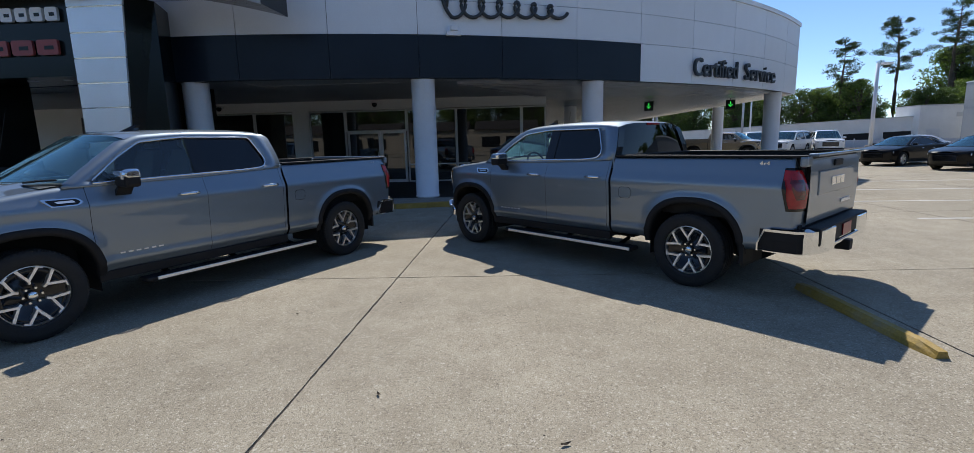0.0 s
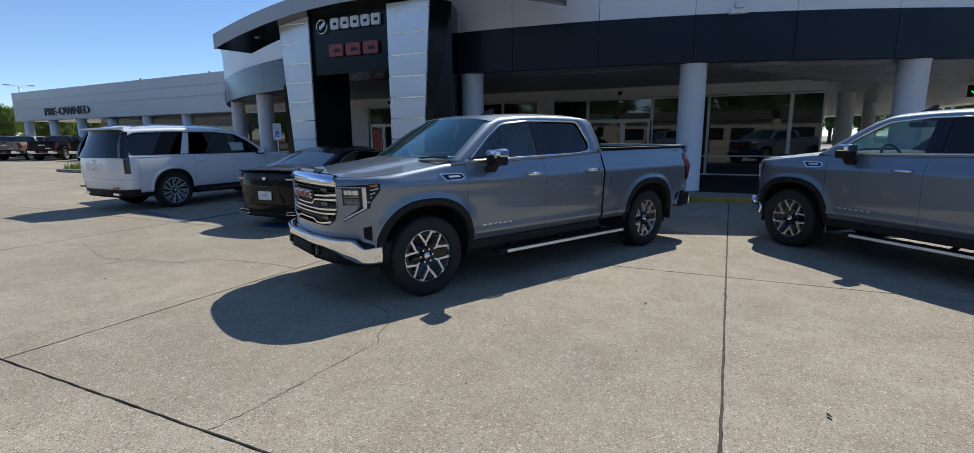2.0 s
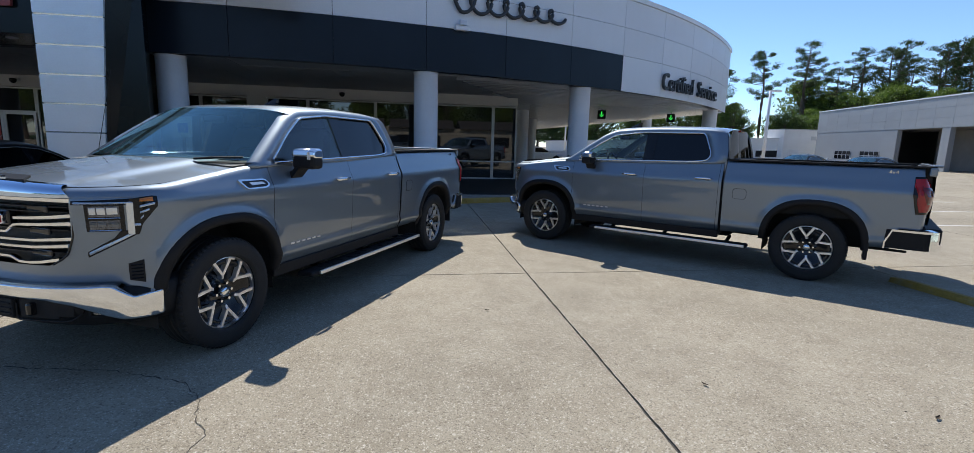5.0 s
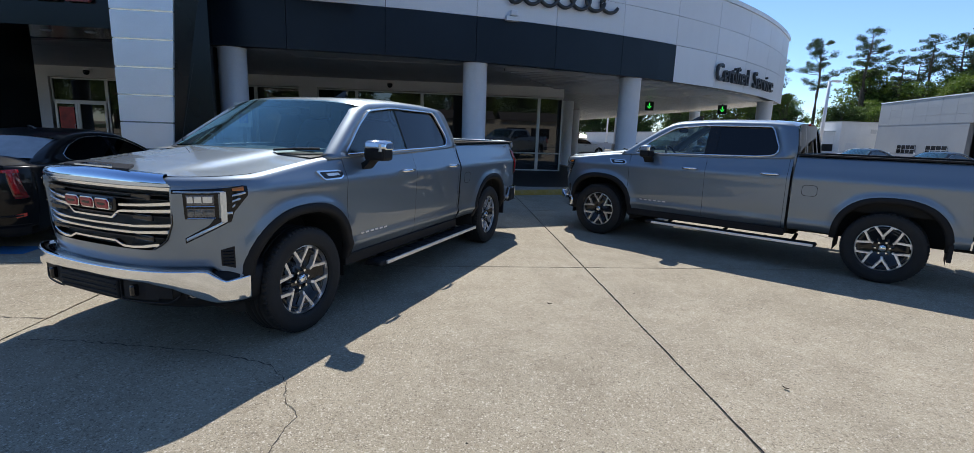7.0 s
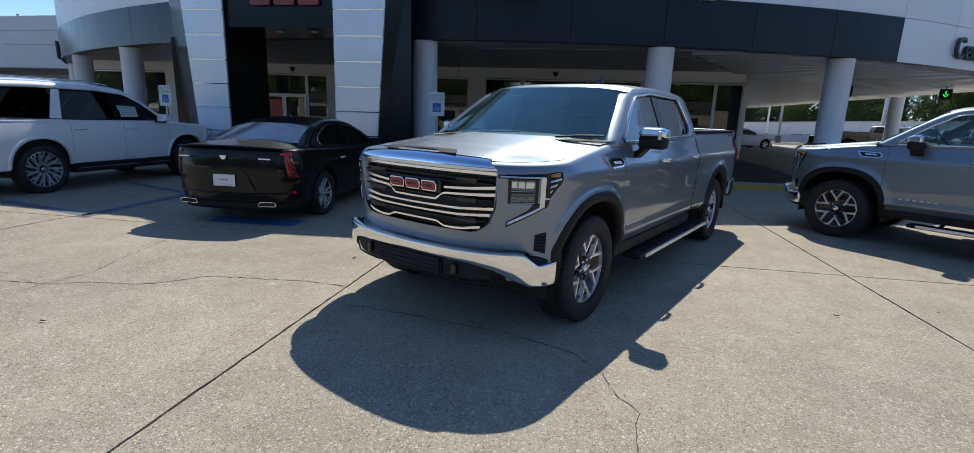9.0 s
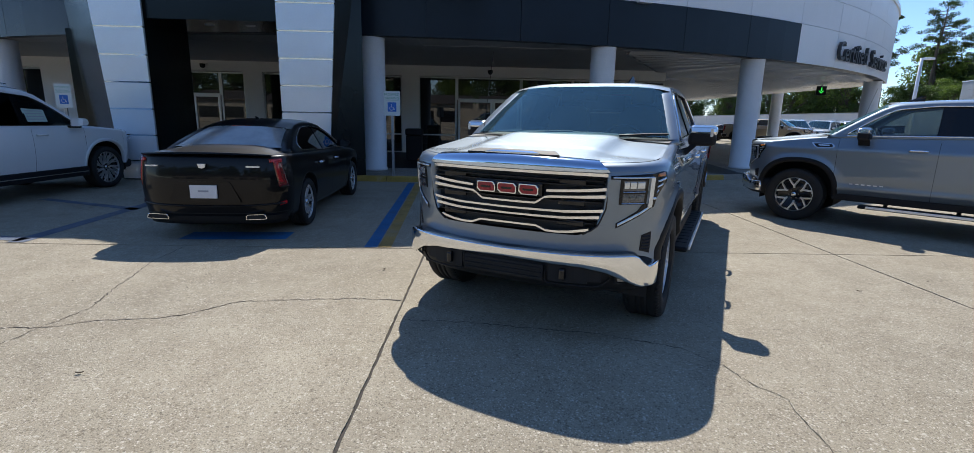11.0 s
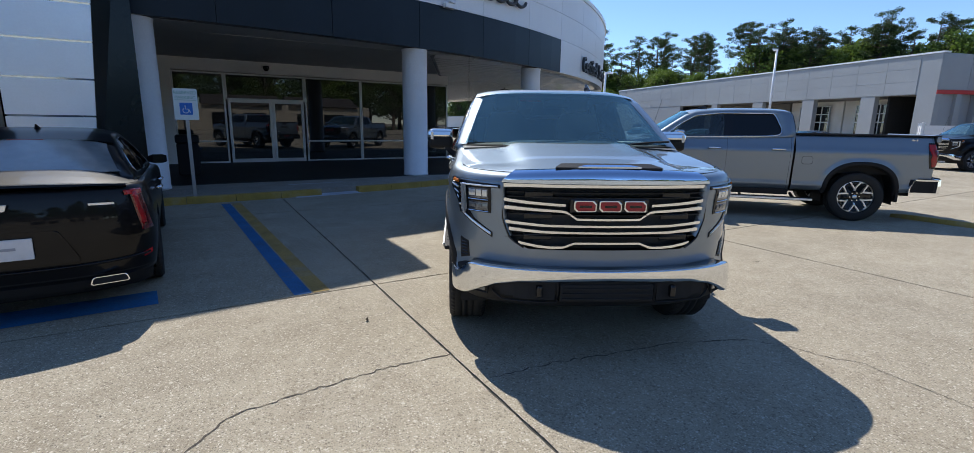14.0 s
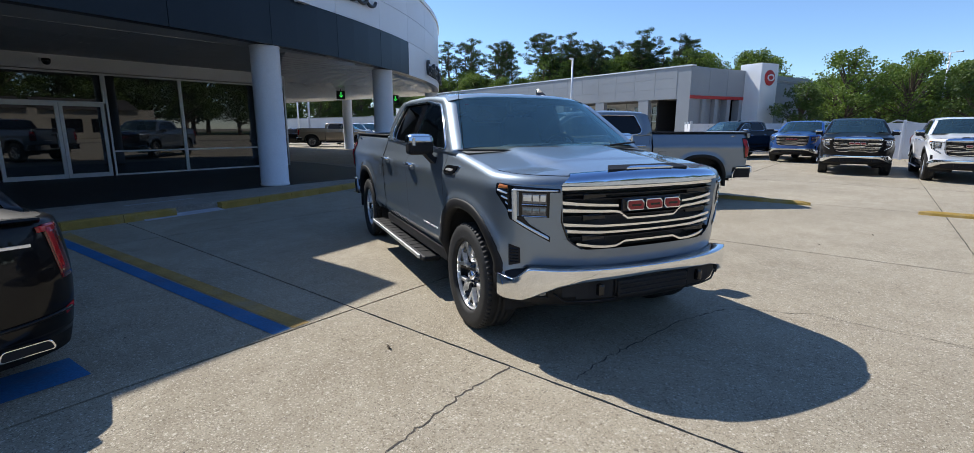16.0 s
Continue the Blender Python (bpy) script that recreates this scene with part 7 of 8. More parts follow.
# dark vestibule walls behind the pylons
wall_piece("wall_vestibule", -15.60, -15.32, 13.32, 14.9, 0, 3.45, "black panelled side wall of the entrance", M["tower_black"])
wall_piece("wall_vestibule_side", -8.95, -8.70, 13.35, 15.2, 0, 3.45, "black panelled side wall of the entrance", M["tower_black"])
# arched brow over the tower
BX = -10.5


def brow_z(x):
    return 5.22 - 0.026 * (x - BX) ** 2


rings, face = [], []
for i in range(41):
    x = BX - 5.6 + 11.0 * i / 40
    rise = min(1.0, max(0.0, (x + 9.9) / 2.0)) * 0.28   # the east half sits a little higher and is deeper
    z = brow_z(x) + rise
    # unseen extra height on the east half, added to shape the shadow on the ground
    up = min(1.0, max(0.0, x + 9.9)) * (0.50 + 0.052 * max(0.0, x + 9.9)) - rise
    rings.append([(x, 11.12, z), (x, 11.12, z + 0.40 + up), (x, 12.5, z + 0.48 + up), (x, 12.5, z + 0.04)])
    face.append([(x, 11.085, z - 0.01), (x, 11.085, z + 0.42 + up), (x, 11.118, z + 0.42 + up), (x, 11.118, z - 0.01)])
brow = part("brow", loft(bmesh.new(), rings), M["tower_black"], tower, "arched grey canopy brow over the entrance")
part("brow_fascia", loft(bmesh.new(), face), M["brow"], brow)
for dx in (-4.4, -3.2, 3.2, 4.4):
    ob = part("downlight", lathe(bmesh.new(), [(0.001, 0), (0.07, 0), (0.09, 0.02), (0.09, 0.05)], 16, "Z"), M["frame"], brow)
    ob.location = (BX + dx, 11.7, brow_z(BX + dx) + (0.275 if dx > 0 else -0.005))
for x in (-11.6, -10.7):
    ob = part("downlight", lathe(bmesh.new(), [(0.001, 0), (0.09, 0), (0.11, 0.02), (0.11, 0.05)], 16, "Z"), M["frame"], tower)
    ob.location = (x, 12.3, 3.43)

# maker signs, drawn as plain plates
for nm, mt, z, h, x0, x1, n, gap in (("white_sign", M["sign_white"], 4.83, 0.30, -11.85, -10.12, 5, 0.07), ("red_sign", M["sign_red"], 4.10, 0.34, -11.95, -10.22, 3, 0.10)):
    s = empty(nm, Matrix.Translation((0, YT + 0.12, 0)), "raised %s sign plates on the black tower wall" % ("white" if n == 5 else "dull red"), "sign", "tower signs")
    w = (x1 - x0 - gap * (n - 1)) / n
    for k in range(n):
        a = x0 + k * (w + gap)
        part("sign_plate", prism(bmesh.new(), rounded([(a, z - h / 2), (a + w, z - h / 2), (a + w, z + h / 2), (a, z + h / 2)], 0.05), lambda u, v, d: (u, -d, v), 0.03, 0.10, 0.01), mt, s)
        boxed("sign_hollow", M["tower_black"], s, a + w * 0.36, a + w * 0.80, -0.104, -0.098, z - h * 0.16, z + h * 0.10)
s = empty("round_emblem", Matrix.Translation((-12.2, YT + 0.12, 4.80)), "round silver emblem on the black tower wall", "sign", "tower signs")
part("emblem_ring", tube(bmesh.new(), [(0.19 * math.cos(a), -0.06, 0.19 * math.sin(a)) for a in [2 * math.pi * i / 28 for i in range(28)]], 0.018, 6, True), M["chrome"], s)
for k in range(3):
    part("emblem_shield", prism(bmesh.new(), rounded([(-0.10 + 0.065 * k, -0.06 + 0.04 * k), (-0.05 + 0.065 * k, -0.10 + 0.04 * k), (0.0 + 0.065 * k, 0.02 + 0.04 * k), (-0.09 + 0.065 * k, 0.04 + 0.04 * k)], 0.01), lambda u, v, d: (u, -0.04 - d, v), 0, 0.02), M["satin"], s)

# small aerials on the showroom roof
ant = empty("roof_aerial", Matrix.Translation((8.5, 20.3, Z4 - 0.02)), "small white rooftop aerial on a short mast", "aerial")
part("mast", rod(bmesh.new(), (0, 0, 0), (0, 0, 0.62), 0.025, n=8), M["galv"], ant)
boxed("panel", M["acm"], ant, -0.14, 0.0, -0.05, 0.05, 0.28, 0.62, 0.01)
boxed("dish", M["acm"], ant, 0.03, 0.16, -0.04, 0.04, 0.36, 0.5, 0.02)
# lettering on the curved fascia
for word, a, k in (("Certified", 34.62, 0.84), ("Service", 40.85, 1.06)):
    p = polar(R + 0.06, a, 3.95)
    me = text_mesh(word, 0.86, 0.05)
    o = link_mesh("fascia_lettering", me, M["sign_letter"])
    o.matrix_world = Matrix.Translation(p) @ Matrix.Rotation(radians(a), 4, "Z") @ Matrix.Rotation(math.pi / 2, 4, "X") @ Matrix.Diagonal((k, 1, 1, 1))
    tagged(o, "dark raised letters on the white curved fascia reading %s" % word, "sign", "fascia signs")
# script-like maker's name, drawn as one flowing ribbon
pts = []
for i in range(121):
    t = i / 120
    a = 14.3 + 7.2 * t
    h = 0.34 * (1 - t) * (1 if t < 0.12 else 0.75)
    z = 5.28 + (0.16 + 0.12 * (1 - t)) * math.sin(t * 2 * math.pi * 7.0) + (0.22 if t < 0.1 else 0.0) * math.sin(t * 10 * math.pi)
    da = 0.35 * math.cos(t * 2 * math.pi * 7.0)
    pts.append(polar(R + 0.09, a + da, z))
o = part("script_sign", tube(bmesh.new(), pts, 0.052, 6), M["sign_letter"], smooth=True)
tagged(o, "dark flowing script-like ribbon sign on the white fascia", "sign", "fascia signs")
p = polar(R + 0.10, -47, 4.0)
s = empty("dark_sign", Matrix.Translation(p) @ Matrix.Rotation(radians(-47), 4, "Z"), "dark raised sign plates on the slate fascia", "sign", "fascia signs")
for k in range(3):
    boxed("sign_plate", M["sign_letter"], s, -1.0 + 0.8 * k, -0.35 + 0.8 * k, -0.10, 0.0, -0.40, 0.40, 0.02)


def accessible_sign(x, y, z0, top, yaw=0.0):
    """Reserved parking plate on a channel post."""
    s = empty("parking_sign", Matrix.Translation((x, y, z0)) @ Matrix.Rotation(radians(yaw), 4, "Z"), "white and green accessible parking sign on a steel post", "sign", "parking signs")
    h = top - z0
    boxed("post", M["galv"], s, -0.03, 0.03, -0.015, 0.02, 0, h - 0.03, 0.004)
    part("plate", prism(bmesh.new(), rounded([(-0.19, h - 0.55), (0.19, h - 0.55), (0.19, h), (-0.19, h)], 0.03), lambda u, v, d: (u, -0.018 - d, v), 0, 0.004), M["sign_face"], s)
    part("blue_square", prism(bmesh.new(), rounded([(-0.10, h - 0.46), (0.10, h - 0.46), (0.10, h - 0.25), (-0.10, h - 0.25)], 0.01), lambda u, v, d: (u, -0.023 - d, v), 0, 0.002), M["sign_blue"], s)
    for word, dz in (("RESERVED", -0.075), ("PARKING", -0.16)):
        o = link_mesh("sign_text", text_mesh(word, 0.078, 0.001), M["sign_green"], s)
        o.matrix_local = Matrix.Translation((0, -0.025, h + dz)) @ Matrix.Rotation(math.pi / 2, 4, "X")
    part("wheelchair_mark", tube(bmesh.new(), [(-0.01 + 0.045 * math.cos(a), -0.027, h - 0.385 + 0.045 * math.sin(a)) for a in [math.pi * (0.7 + 1.4 * i / 14) for i in range(15)]], 0.007, 4), M["plate"], s)
    part("seat_mark", tube(bmesh.new(), [(-0.015, -0.027, h - 0.29), (-0.012, -0.027, h - 0.36), (0.035, -0.027, h - 0.36), (0.06, -0.027, h - 0.42)], 0.008, 4), M["plate"], s)
    boxed("border_line", M["sign_green"], s, -0.17, 0.17, -0.0245, -0.0225, h - 0.205, h - 0.198)
    return s


accessible_sign(-7.53, 12.15, KERB * 0.0, 2.08)
accessible_sign(-15.3, 12.6, 0.0, 2.1)

# ---- vehicles in the lot ----
truck_a = pickup(facing(-4.091, 6.124, -0.46399, -0.88584), "grey metallic crew-cab pickup truck parked on the concrete")
tagged(truck_a, group="grey pickups")
truck_b = copy_thing(truck_a, facing(1.552, 7.429, -0.68609, 0.72752))
truck_b["label"] = "grey metallic crew-cab pickup truck backed to a yellow wheel stop"
for x, y, ux, uy, paint, label in (
        (20.5, 5.3, -0.99, 0.12, M["paint_blue"], "bright blue crew-cab pickup truck facing the lot"),
        (14.6, 3.25, -0.997, -0.07, M["paint_black"], "black crew-cab pickup truck with chrome bumper"),
        (13.4, 0.45, -0.998, -0.04, M["paint_white"], "white crew-cab pickup truck facing the lot"),
        (20.8, 8.4, -0.9, 0.44, M["paint_black"], "black crew-cab pickup truck by the white fence"),
        (-50.0, 22.8, -0.6, 0.8, M["paint_black"], "black pickup truck parked before the low white building"),
        (-53.5, 22.0, -0.6, 0.8, M["paint_tan"], "tan pickup truck parked before the low white building"),
        (-58.5, 22.5, -0.6, 0.8, M["paint_black"], "dark pickup truck at the far end of the row"),
        (-46.0, 23.6, -0.6, 0.8, M["paint_black"], "black pickup truck parked before the low white building"),
        (16.3, 37.4, 0.72, -0.69, M["paint_tan"], "tan pickup truck beyond the covered drive")):
    t = copy_thing(truck_a, facing(x, y, ux, uy))
    t["label"], t["group"] = label, "lot pickups"
    recolour(t, M["paint"], paint)

suv_a = suv(facing(-14.05, 9.0, 0.06, 0.998), "white pearl large suv parked nose to the showroom", M["paint_white"])
for x, y, ux, uy, paint, label in (
        (19.8, 40.0, -0.3, -0.95, M["paint_white"], "white suv in the far row"),
        (23.0, 41.5, -0.75, -0.66, M["paint_white"], "white suv in the far row"),
        (27.0, 43.0, -0.4, -0.9, M["paint_white"], "white suv in the far row")):
    t = copy_thing(suv_a, facing(x, y, ux, uy))
    t["label"], t["group"] = label, "lot suvs"
    recolour(t, M["paint_white"], paint)
car_a = sedan(facing(-8.83, 8.60, -0.02, 0.9998), "black compact saloon car, dusty rear glass, parked nose to the kerb", M["paint_black"])
for x, y, ux, uy, paint, label in (
        (20.4, 21.9, -0.95, -0.3, M["paint_black"], "black saloon car facing the lot"),
        (20.3, 26.1, -0.92, -0.38, M["paint_black"], "black saloon car parked across the lot"),
        (23.4, 29.6, -0.92, -0.38, M["paint_white"], "white saloon car parked across the lot"),
        (8.0, 40.0, 0.9, 0.3, M["paint_white"], "white saloon car beyond the covered drive"),
        (16.8, 43.8, 0.72, -0.69, M["paint_black"], "black saloon car beyond the covered drive"),
        (25.5, 18.0, -0.85, 0.2, M["paint_black"], "black saloon car in the far row"),
        (3.0, 44.0, 0.9, 0.3, M["paint_blue"], "blue saloon car beyond the covered drive")):
    t = copy_thing(car_a, facing(x, y, ux, uy))
    t["label"], t["group"] = label, "lot saloons"
    recolour(t, M["paint_black"], paint)

# ---- buildings round the lot ----
def along(p, q):
    """A frame whose x runs from p to q on the ground, y to the back."""
    p, q = Vector((*p, 0)), Vector((*q, 0))
    d = (q - p).normalized()
    return Matrix.Translation(p) @ Matrix.Rotation(math.atan2(d.y, d.x), 4, "Z"), (q - p).length


# big grey-panelled dealership across the lot
m, L = along((58, 66), (42.5, 17.5))
H = 7.4
hall = empty("dealership_hall", m, "pale grey panelled dealership building with open service bays", "building")
bays_ = [(18.0, 24.7), (25.8, 31.8), (33.3, 38.6), (39.95, 44.8), (46.1, 49.5)]
bays_ = [b for b in bays_ if b[1] < L - 0.5]
y0, y1 = 0.0, 0.5
wallm = bmesh.new()
edges = [0.0] + [v for b in bays_ for v in b] + [L]
for i in range(0, len(edges), 2):
    box(wallm, edges[i], edges[i + 1], y0, y1, 0, 4.35)
box(wallm, 0, L, y0, y1, 4.35, H)
hw = part("wall", wallm, M["lot_wall"], hall)
for row in range(3):
    for k in range(int(L / 2.6)):
        boxed("panel", M["lot_wall"], hw, 2.6 * k + 0.012, 2.6 * k + 2.588, -0.03, 0.0, 4.40 + 0.99 * row, 5.37 + 0.99 * row)
boxed("coping", M["acm"], hall, -0.1, L + 0.1, -0.1, 0.6, H, H + 0.12)
for a, b in bays_:
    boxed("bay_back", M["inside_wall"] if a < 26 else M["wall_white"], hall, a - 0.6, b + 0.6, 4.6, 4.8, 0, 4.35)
    if a > 33:
        g = boxed("bay_window", M["store_glass"], hall, a + 0.8, b - 0.8, 4.40, 4.45, 0, 3.9)
        for t in (0.0, 0.25, 0.5, 0.75, 1.0):
            x = a + 0.8 + (b - a - 1.6) * t
            boxed("bay_mullion", M["frame"], g, x - 0.05, x + 0.05, 4.35, 4.5, 0, 3.9)
        for z in (2.2, 3.0, 3.85):
            boxed("bay_rail", M["frame"], g, a + 0.8, b - 0.8, 4.34, 4.49, z, z + 0.10)
    else:
        boxed("bay_door", M["frame"], hall, a + 0.6, a + 1.6, 4.52, 4.6, 0, 2.1, 0.01)
for a in (5.5, 11.4):
    w = boxed("small_window", M["gloss_black"], hall, a, a + 3.9, -0.04, 0.02, 0.85, 1.85)
    for k in range(5):
        boxed("mullion", M["frame"], w, a + 0.96 * k, a + 0.96 * k + 0.06, -0.06, -0.035, 0.85, 1.85)
    boxed("mullion", M["frame"], w, a, a + 3.9, -0.058, -0.036, 1.32, 1.38)
boxed("floor_slab", M["walk"], hall, 0, L, 0.5, 6.2, 0, 0.03)
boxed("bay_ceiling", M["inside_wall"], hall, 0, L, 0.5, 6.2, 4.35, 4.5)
boxed("roof", M["wall_white"], hall, 0, L, 0.5, 25.0, H - 0.8, H - 0.5)
for a in (0.0, L - 0.3):
    boxed("end_wall", M["lot_wall"], hall, a, a + 0.3, 0.5, 25.0, 0, H)
boxed("back_wall", M["lot_wall"], hall, 0.3, L - 0.3, 24.7, 25.0, 0, H)
# recessed glazed entrance at its near corner
m2, _ = along((42.5, 17.5), (60.0, 9.0))
ent = empty("dealership_entrance", m2, "glazed entrance front with a red line and a white sign pylon", "building")
boxed("upper_wall", M["lot_wall"], ent, 0, 7.7, 0.02, 1.0, 4.4, H - 0.1)
for k in range(3):
    boxed("panel", M["lot_wall"], ent, 2.56 * k + 0.015, 2.56 * k + 2.545, -0.01, 0.02, 4.7, H - 0.1)
boxed("red_line", M["red_trim"], ent, 0, 7.7, -0.06, 0.02, 4.35, 4.65)
for k in range(5):
    boxed("pier", M["lot_wall"], ent, 1.78 * k, 1.78 * k + 0.5, 0.0, 0.8, 0, 4.35)
boxed("glass_front", M["gloss_black"], ent, 0, 9, 1.0, 1.06, 0, 4.4)
boxed("inner_wall", M["dark"], ent, 0, 9, 4.0, 4.2, 0, 4.4)
boxed("sign_pylon", M["acm"], ent, 7.65, 10.2, -1.8, 0.6, 0, 7.9, 0.03)
part("round_sign", lathe(bmesh.new(), [(0.001, -0.08), (0.68, -0.08), (0.76, 0.0), (0.76, 0.05)], 32), M["red_trim"], ent).location = (8.93, -1.85, 6.5)
part("sign_ellipse", tube(bmesh.new(), [(8.93 + 0.44 * math.cos(a), -1.96, 6.5 + 0.28 * math.sin(a)) for a in [2 * math.pi * i / 24 for i in range(24)]], 0.07, 6, True), M["acm"], ent)
# long low white workshop
m, L = along((24, 92), (58, 70))
m = Matrix.Translation((0, 0, -1.4)) @ m @ Matrix.Rotation(radians(-2.0), 4, "Y")
low = empty("workshop_building", m, "long low white workshop with roller doors", "building")
boxed("wall", M["wall_white"], low, 0, L, 0, 0.4, 0, 3.6)
boxed("eave_board", M["frame"], low, -0.2, L + 0.2, -0.2, 0.6, 3.6, 3.75)
boxed("roof", M["wall_white"], low, 0, L, 0.4, 14, 3.3, 3.5)
for k in range(8):
    a = 3.0 + 4.6 * k
    if a + 3 < L:
        d = boxed("roller_door", M["wall_white"], low, a, a + 3.0, -0.06, 0.0, 1.75, 2.5)
        boxed("door_opening", M["dark"], low, a, a + 3.0, -0.03, 0.02, 0.0, 1.75)
        boxed("pilaster", M["wall_white"], low, a + 3.6, a + 4.0, -0.25, 0.0, 0, 3.6)
# white block beside the hall
m, L = along((55.9, 70), (61.5, 69.4))
blk = empty("service_block", m, "plain white service block with a small door", "building")
boxed("wall", M["wall_white"], blk, 0, L, 0, 5, 0, 4.9)
boxed("eave_board", M["frame"], blk, -0.15, L + 0.15, -0.15, 5, 4.9, 5.05)
boxed("door", M["fence"], blk, 1.0, 2.6, -0.05, 0, 0, 1.9)
boxed("vent", M["frame"], blk, 4.4, 5.2, -0.08, 0, 3.4, 4.0)


def fence_run(p, q, label, h=1.8):
    m, L = along(p, q)
    f = empty("vinyl_fence", m, label, "fence", "white fences")
    n = int(L / 2.4)
    pm = bmesh_mesh("fence_post", box(bmesh.new(), -0.06, 0.06, -0.06, 0.06, 0, h + 0.15, 0.01), M["fence"], False)
    pn = bmesh_mesh("fence_panel", box(bmesh.new(), 0.06, L / n - 0.06, -0.02, 0.02, 0.05, h), M["fence"], False)
    for k in range(n + 1):
        o = new("fence_post", pm)
        o.parent, o.location = f, (L / n * k, 0, 0)
        if k < n:
            o = new("fence_panel", pn)
            o.parent, o.location = f, (L / n * k, 0, 0)


# shops across the street, seen in the showroom glass
shops = empty("roadside_shops", Matrix.Translation((-20, -46, 0)), "low tan roadside shops with dark shingle roofs across the street", "building")
boxed("wall", M["shop_wall"], shops, -34, 40, -9, 0, 0, 3.9)
for k in range(6):
    a = -33 + 12 * k
    part("roof", loft(bmesh.new(), [[(a, 0.6, 3.8), (a, -4.5, 5.4), (a, -9.6, 3.8)], [(a + 11, 0.6, 3.8), (a + 11, -4.5, 5.4), (a + 11, -9.6, 3.8)]]), M["shop_roof"], shops)
    for d in (1.2, 5.4):
        boxed("shop_window", M["gloss_black"], shops, a + d, a + d + 3.2, -0.02, 0.05, 0.8, 2.6)
shed = empty("storage_shed", Matrix.Translation((45, 0.4, 0)), "low grey shed with a pale pitched roof behind the fence", "shed")
boxed("wall", M["wall_white"], shed, 0, 6, -2.4, 2.4, 0, 1.5)
part("roof", loft(bmesh.new(), [[(x, -2.7, 1.48), (x, 1.1, 2.25), (x, 2.7, 1.45), (x, 2.7, 1.36), (x, 1.1, 2.16), (x, -2.7, 1.39)] for x in (-0.3, 6.3)]), M["frame"], shed)
fence_run((22.5, -14), (24.5, 12.0), "white vinyl privacy fence behind the parked trucks")
fence_run((24.5, 12.0), (30, 14), "white vinyl privacy fence behind the parked trucks")
fence_run((16, 62), (50, 52), "white vinyl fence before the workshop", 0.85)

# pre-owned building with a deep white fascia on columns
m, L = along((-76.8, 31), (-39, 28.7))
pre = empty("used_car_building", m, "low white building with a deep fascia on round columns", "building")
H = 6.92
boxed("fascia", M["acm_dull"], pre, 0, L + 8, 0, 0.5, 3.7, H)
for z0, z1 in ((3.72, 5.12), (5.17, 5.97), (6.02, 6.90)):
    boxed("fascia_panel", M["acm_dull"], pre, 0.0, L + 8, -0.05, 0.0, z0, z1, 0.015)
boxed("end_fascia", M["acm_dull"], pre, -0.02, 0.5, 0.5, 12, 3.7, H)
boxed("soffit", M["soffit"], pre, 0, L + 8, 0.5, 12, 3.7, 3.8)
boxed("back_wall", M["wall_white"], pre, 6, L + 8, 6.0, 6.3, 0, 3.7)
boxed("shop_glass", M["store_glass"], pre, 9, L, 5.9, 5.96, 0.3, 2.8)
for k in range(6):
    part("column", rod(bmesh.new(), (1.5 + 6.2 * k, 0.6, 0), (1.5 + 6.2 * k, 0.6, 3.7), 0.45, n=20), M["column"], pre, smooth=True)
o = link_mesh("lettering", text_mesh("PRE-OWNED", 1.15, 0.06), M["sign_letter"], pre)
o.matrix_local = Matrix.Translation((12.6, -0.12, 4.52)) @ Matrix.Rotation(math.pi / 2, 4, "X") @ Matrix.Diagonal((1.45, 1, 1, 1))
part("roof_mast", rod(bmesh.new(), (21.4, 3, H), (21.4, 3, H + 0.75), 0.10, n=6), M["galv"], pre)
for dx, h in ((0.0, 0.30), (0.35, 0.55)):
    part("roof_aerial", rod(bmesh.new(), (33.6 + dx, 2.1, H), (33.6 + dx, 2.1, H + h), 0.07, n=6), M["galv"], pre)
island = tagged(boxed("kerb_island", M["walk"], None, -31.6, -29.2, 13.5, 15.4, 0, 0.14, 0.03), "small planted kerb island in the lot", "kerb", kind="structure")
bm = bmesh.new()
rnd = random.Random(8)
for k in range(900):
    x, y = rnd.uniform(-31.4, -29.4), rnd.uniform(13.7, 15.2)
    h, a = rnd.uniform(0.15, 0.45), rnd.uniform(0, 6.28)
    v = [bm.verts.new(p) for p in ((x, y, 0.13), (x + 0.03 * math.cos(a), y + 0.03 * math.sin(a), 0.13), (x + rnd.uniform(-0.1, 0.1), y + rnd.uniform(-0.1, 0.1), 0.13 + h))]
    bm.faces.new(v)
tagged(part("grass_tuft", bm, M["leaf"]), "tuft of green ornamental grass in the kerb island", "grass", kind="stuff")


def street_lamp(x, y, h, label, heads=1, yaw=0.0, reach=1.2):
    s = empty("street_lamp", Matrix.Translation((x, y, 0)) @ Matrix.Rotation(radians(yaw), 4, "Z"), label, "street lamp", "lot lamps")
    part("base", lathe(bmesh.new(), [(0.001, 0), (0.3, 0), (0.3, 0.7), (0.26, 0.75), (0.001, 0.75)], 20, "Z"), M["walk"], s)
    part("pole", rod(bmesh.new(), (0, 0, 0.7), (0, 0, h), 0.13, 0.10, 12), M["column"], s, smooth=True)
    for k in range(heads):
        d = 1 if k == 0 else -1
        arm = part("arm", rod(bmesh.new(), (0, 0, h - 0.1), (d * (reach - 0.6), 0, h), 0.04, n=6), M["column"], s)
        boxed("lamp_head", M["column"], arm, min(d * (reach - 0.7), d * reach), max(d * (reach - 0.7), d * reach), -0.2, 0.2, h - 0.05, h + 0.1, 0.03)


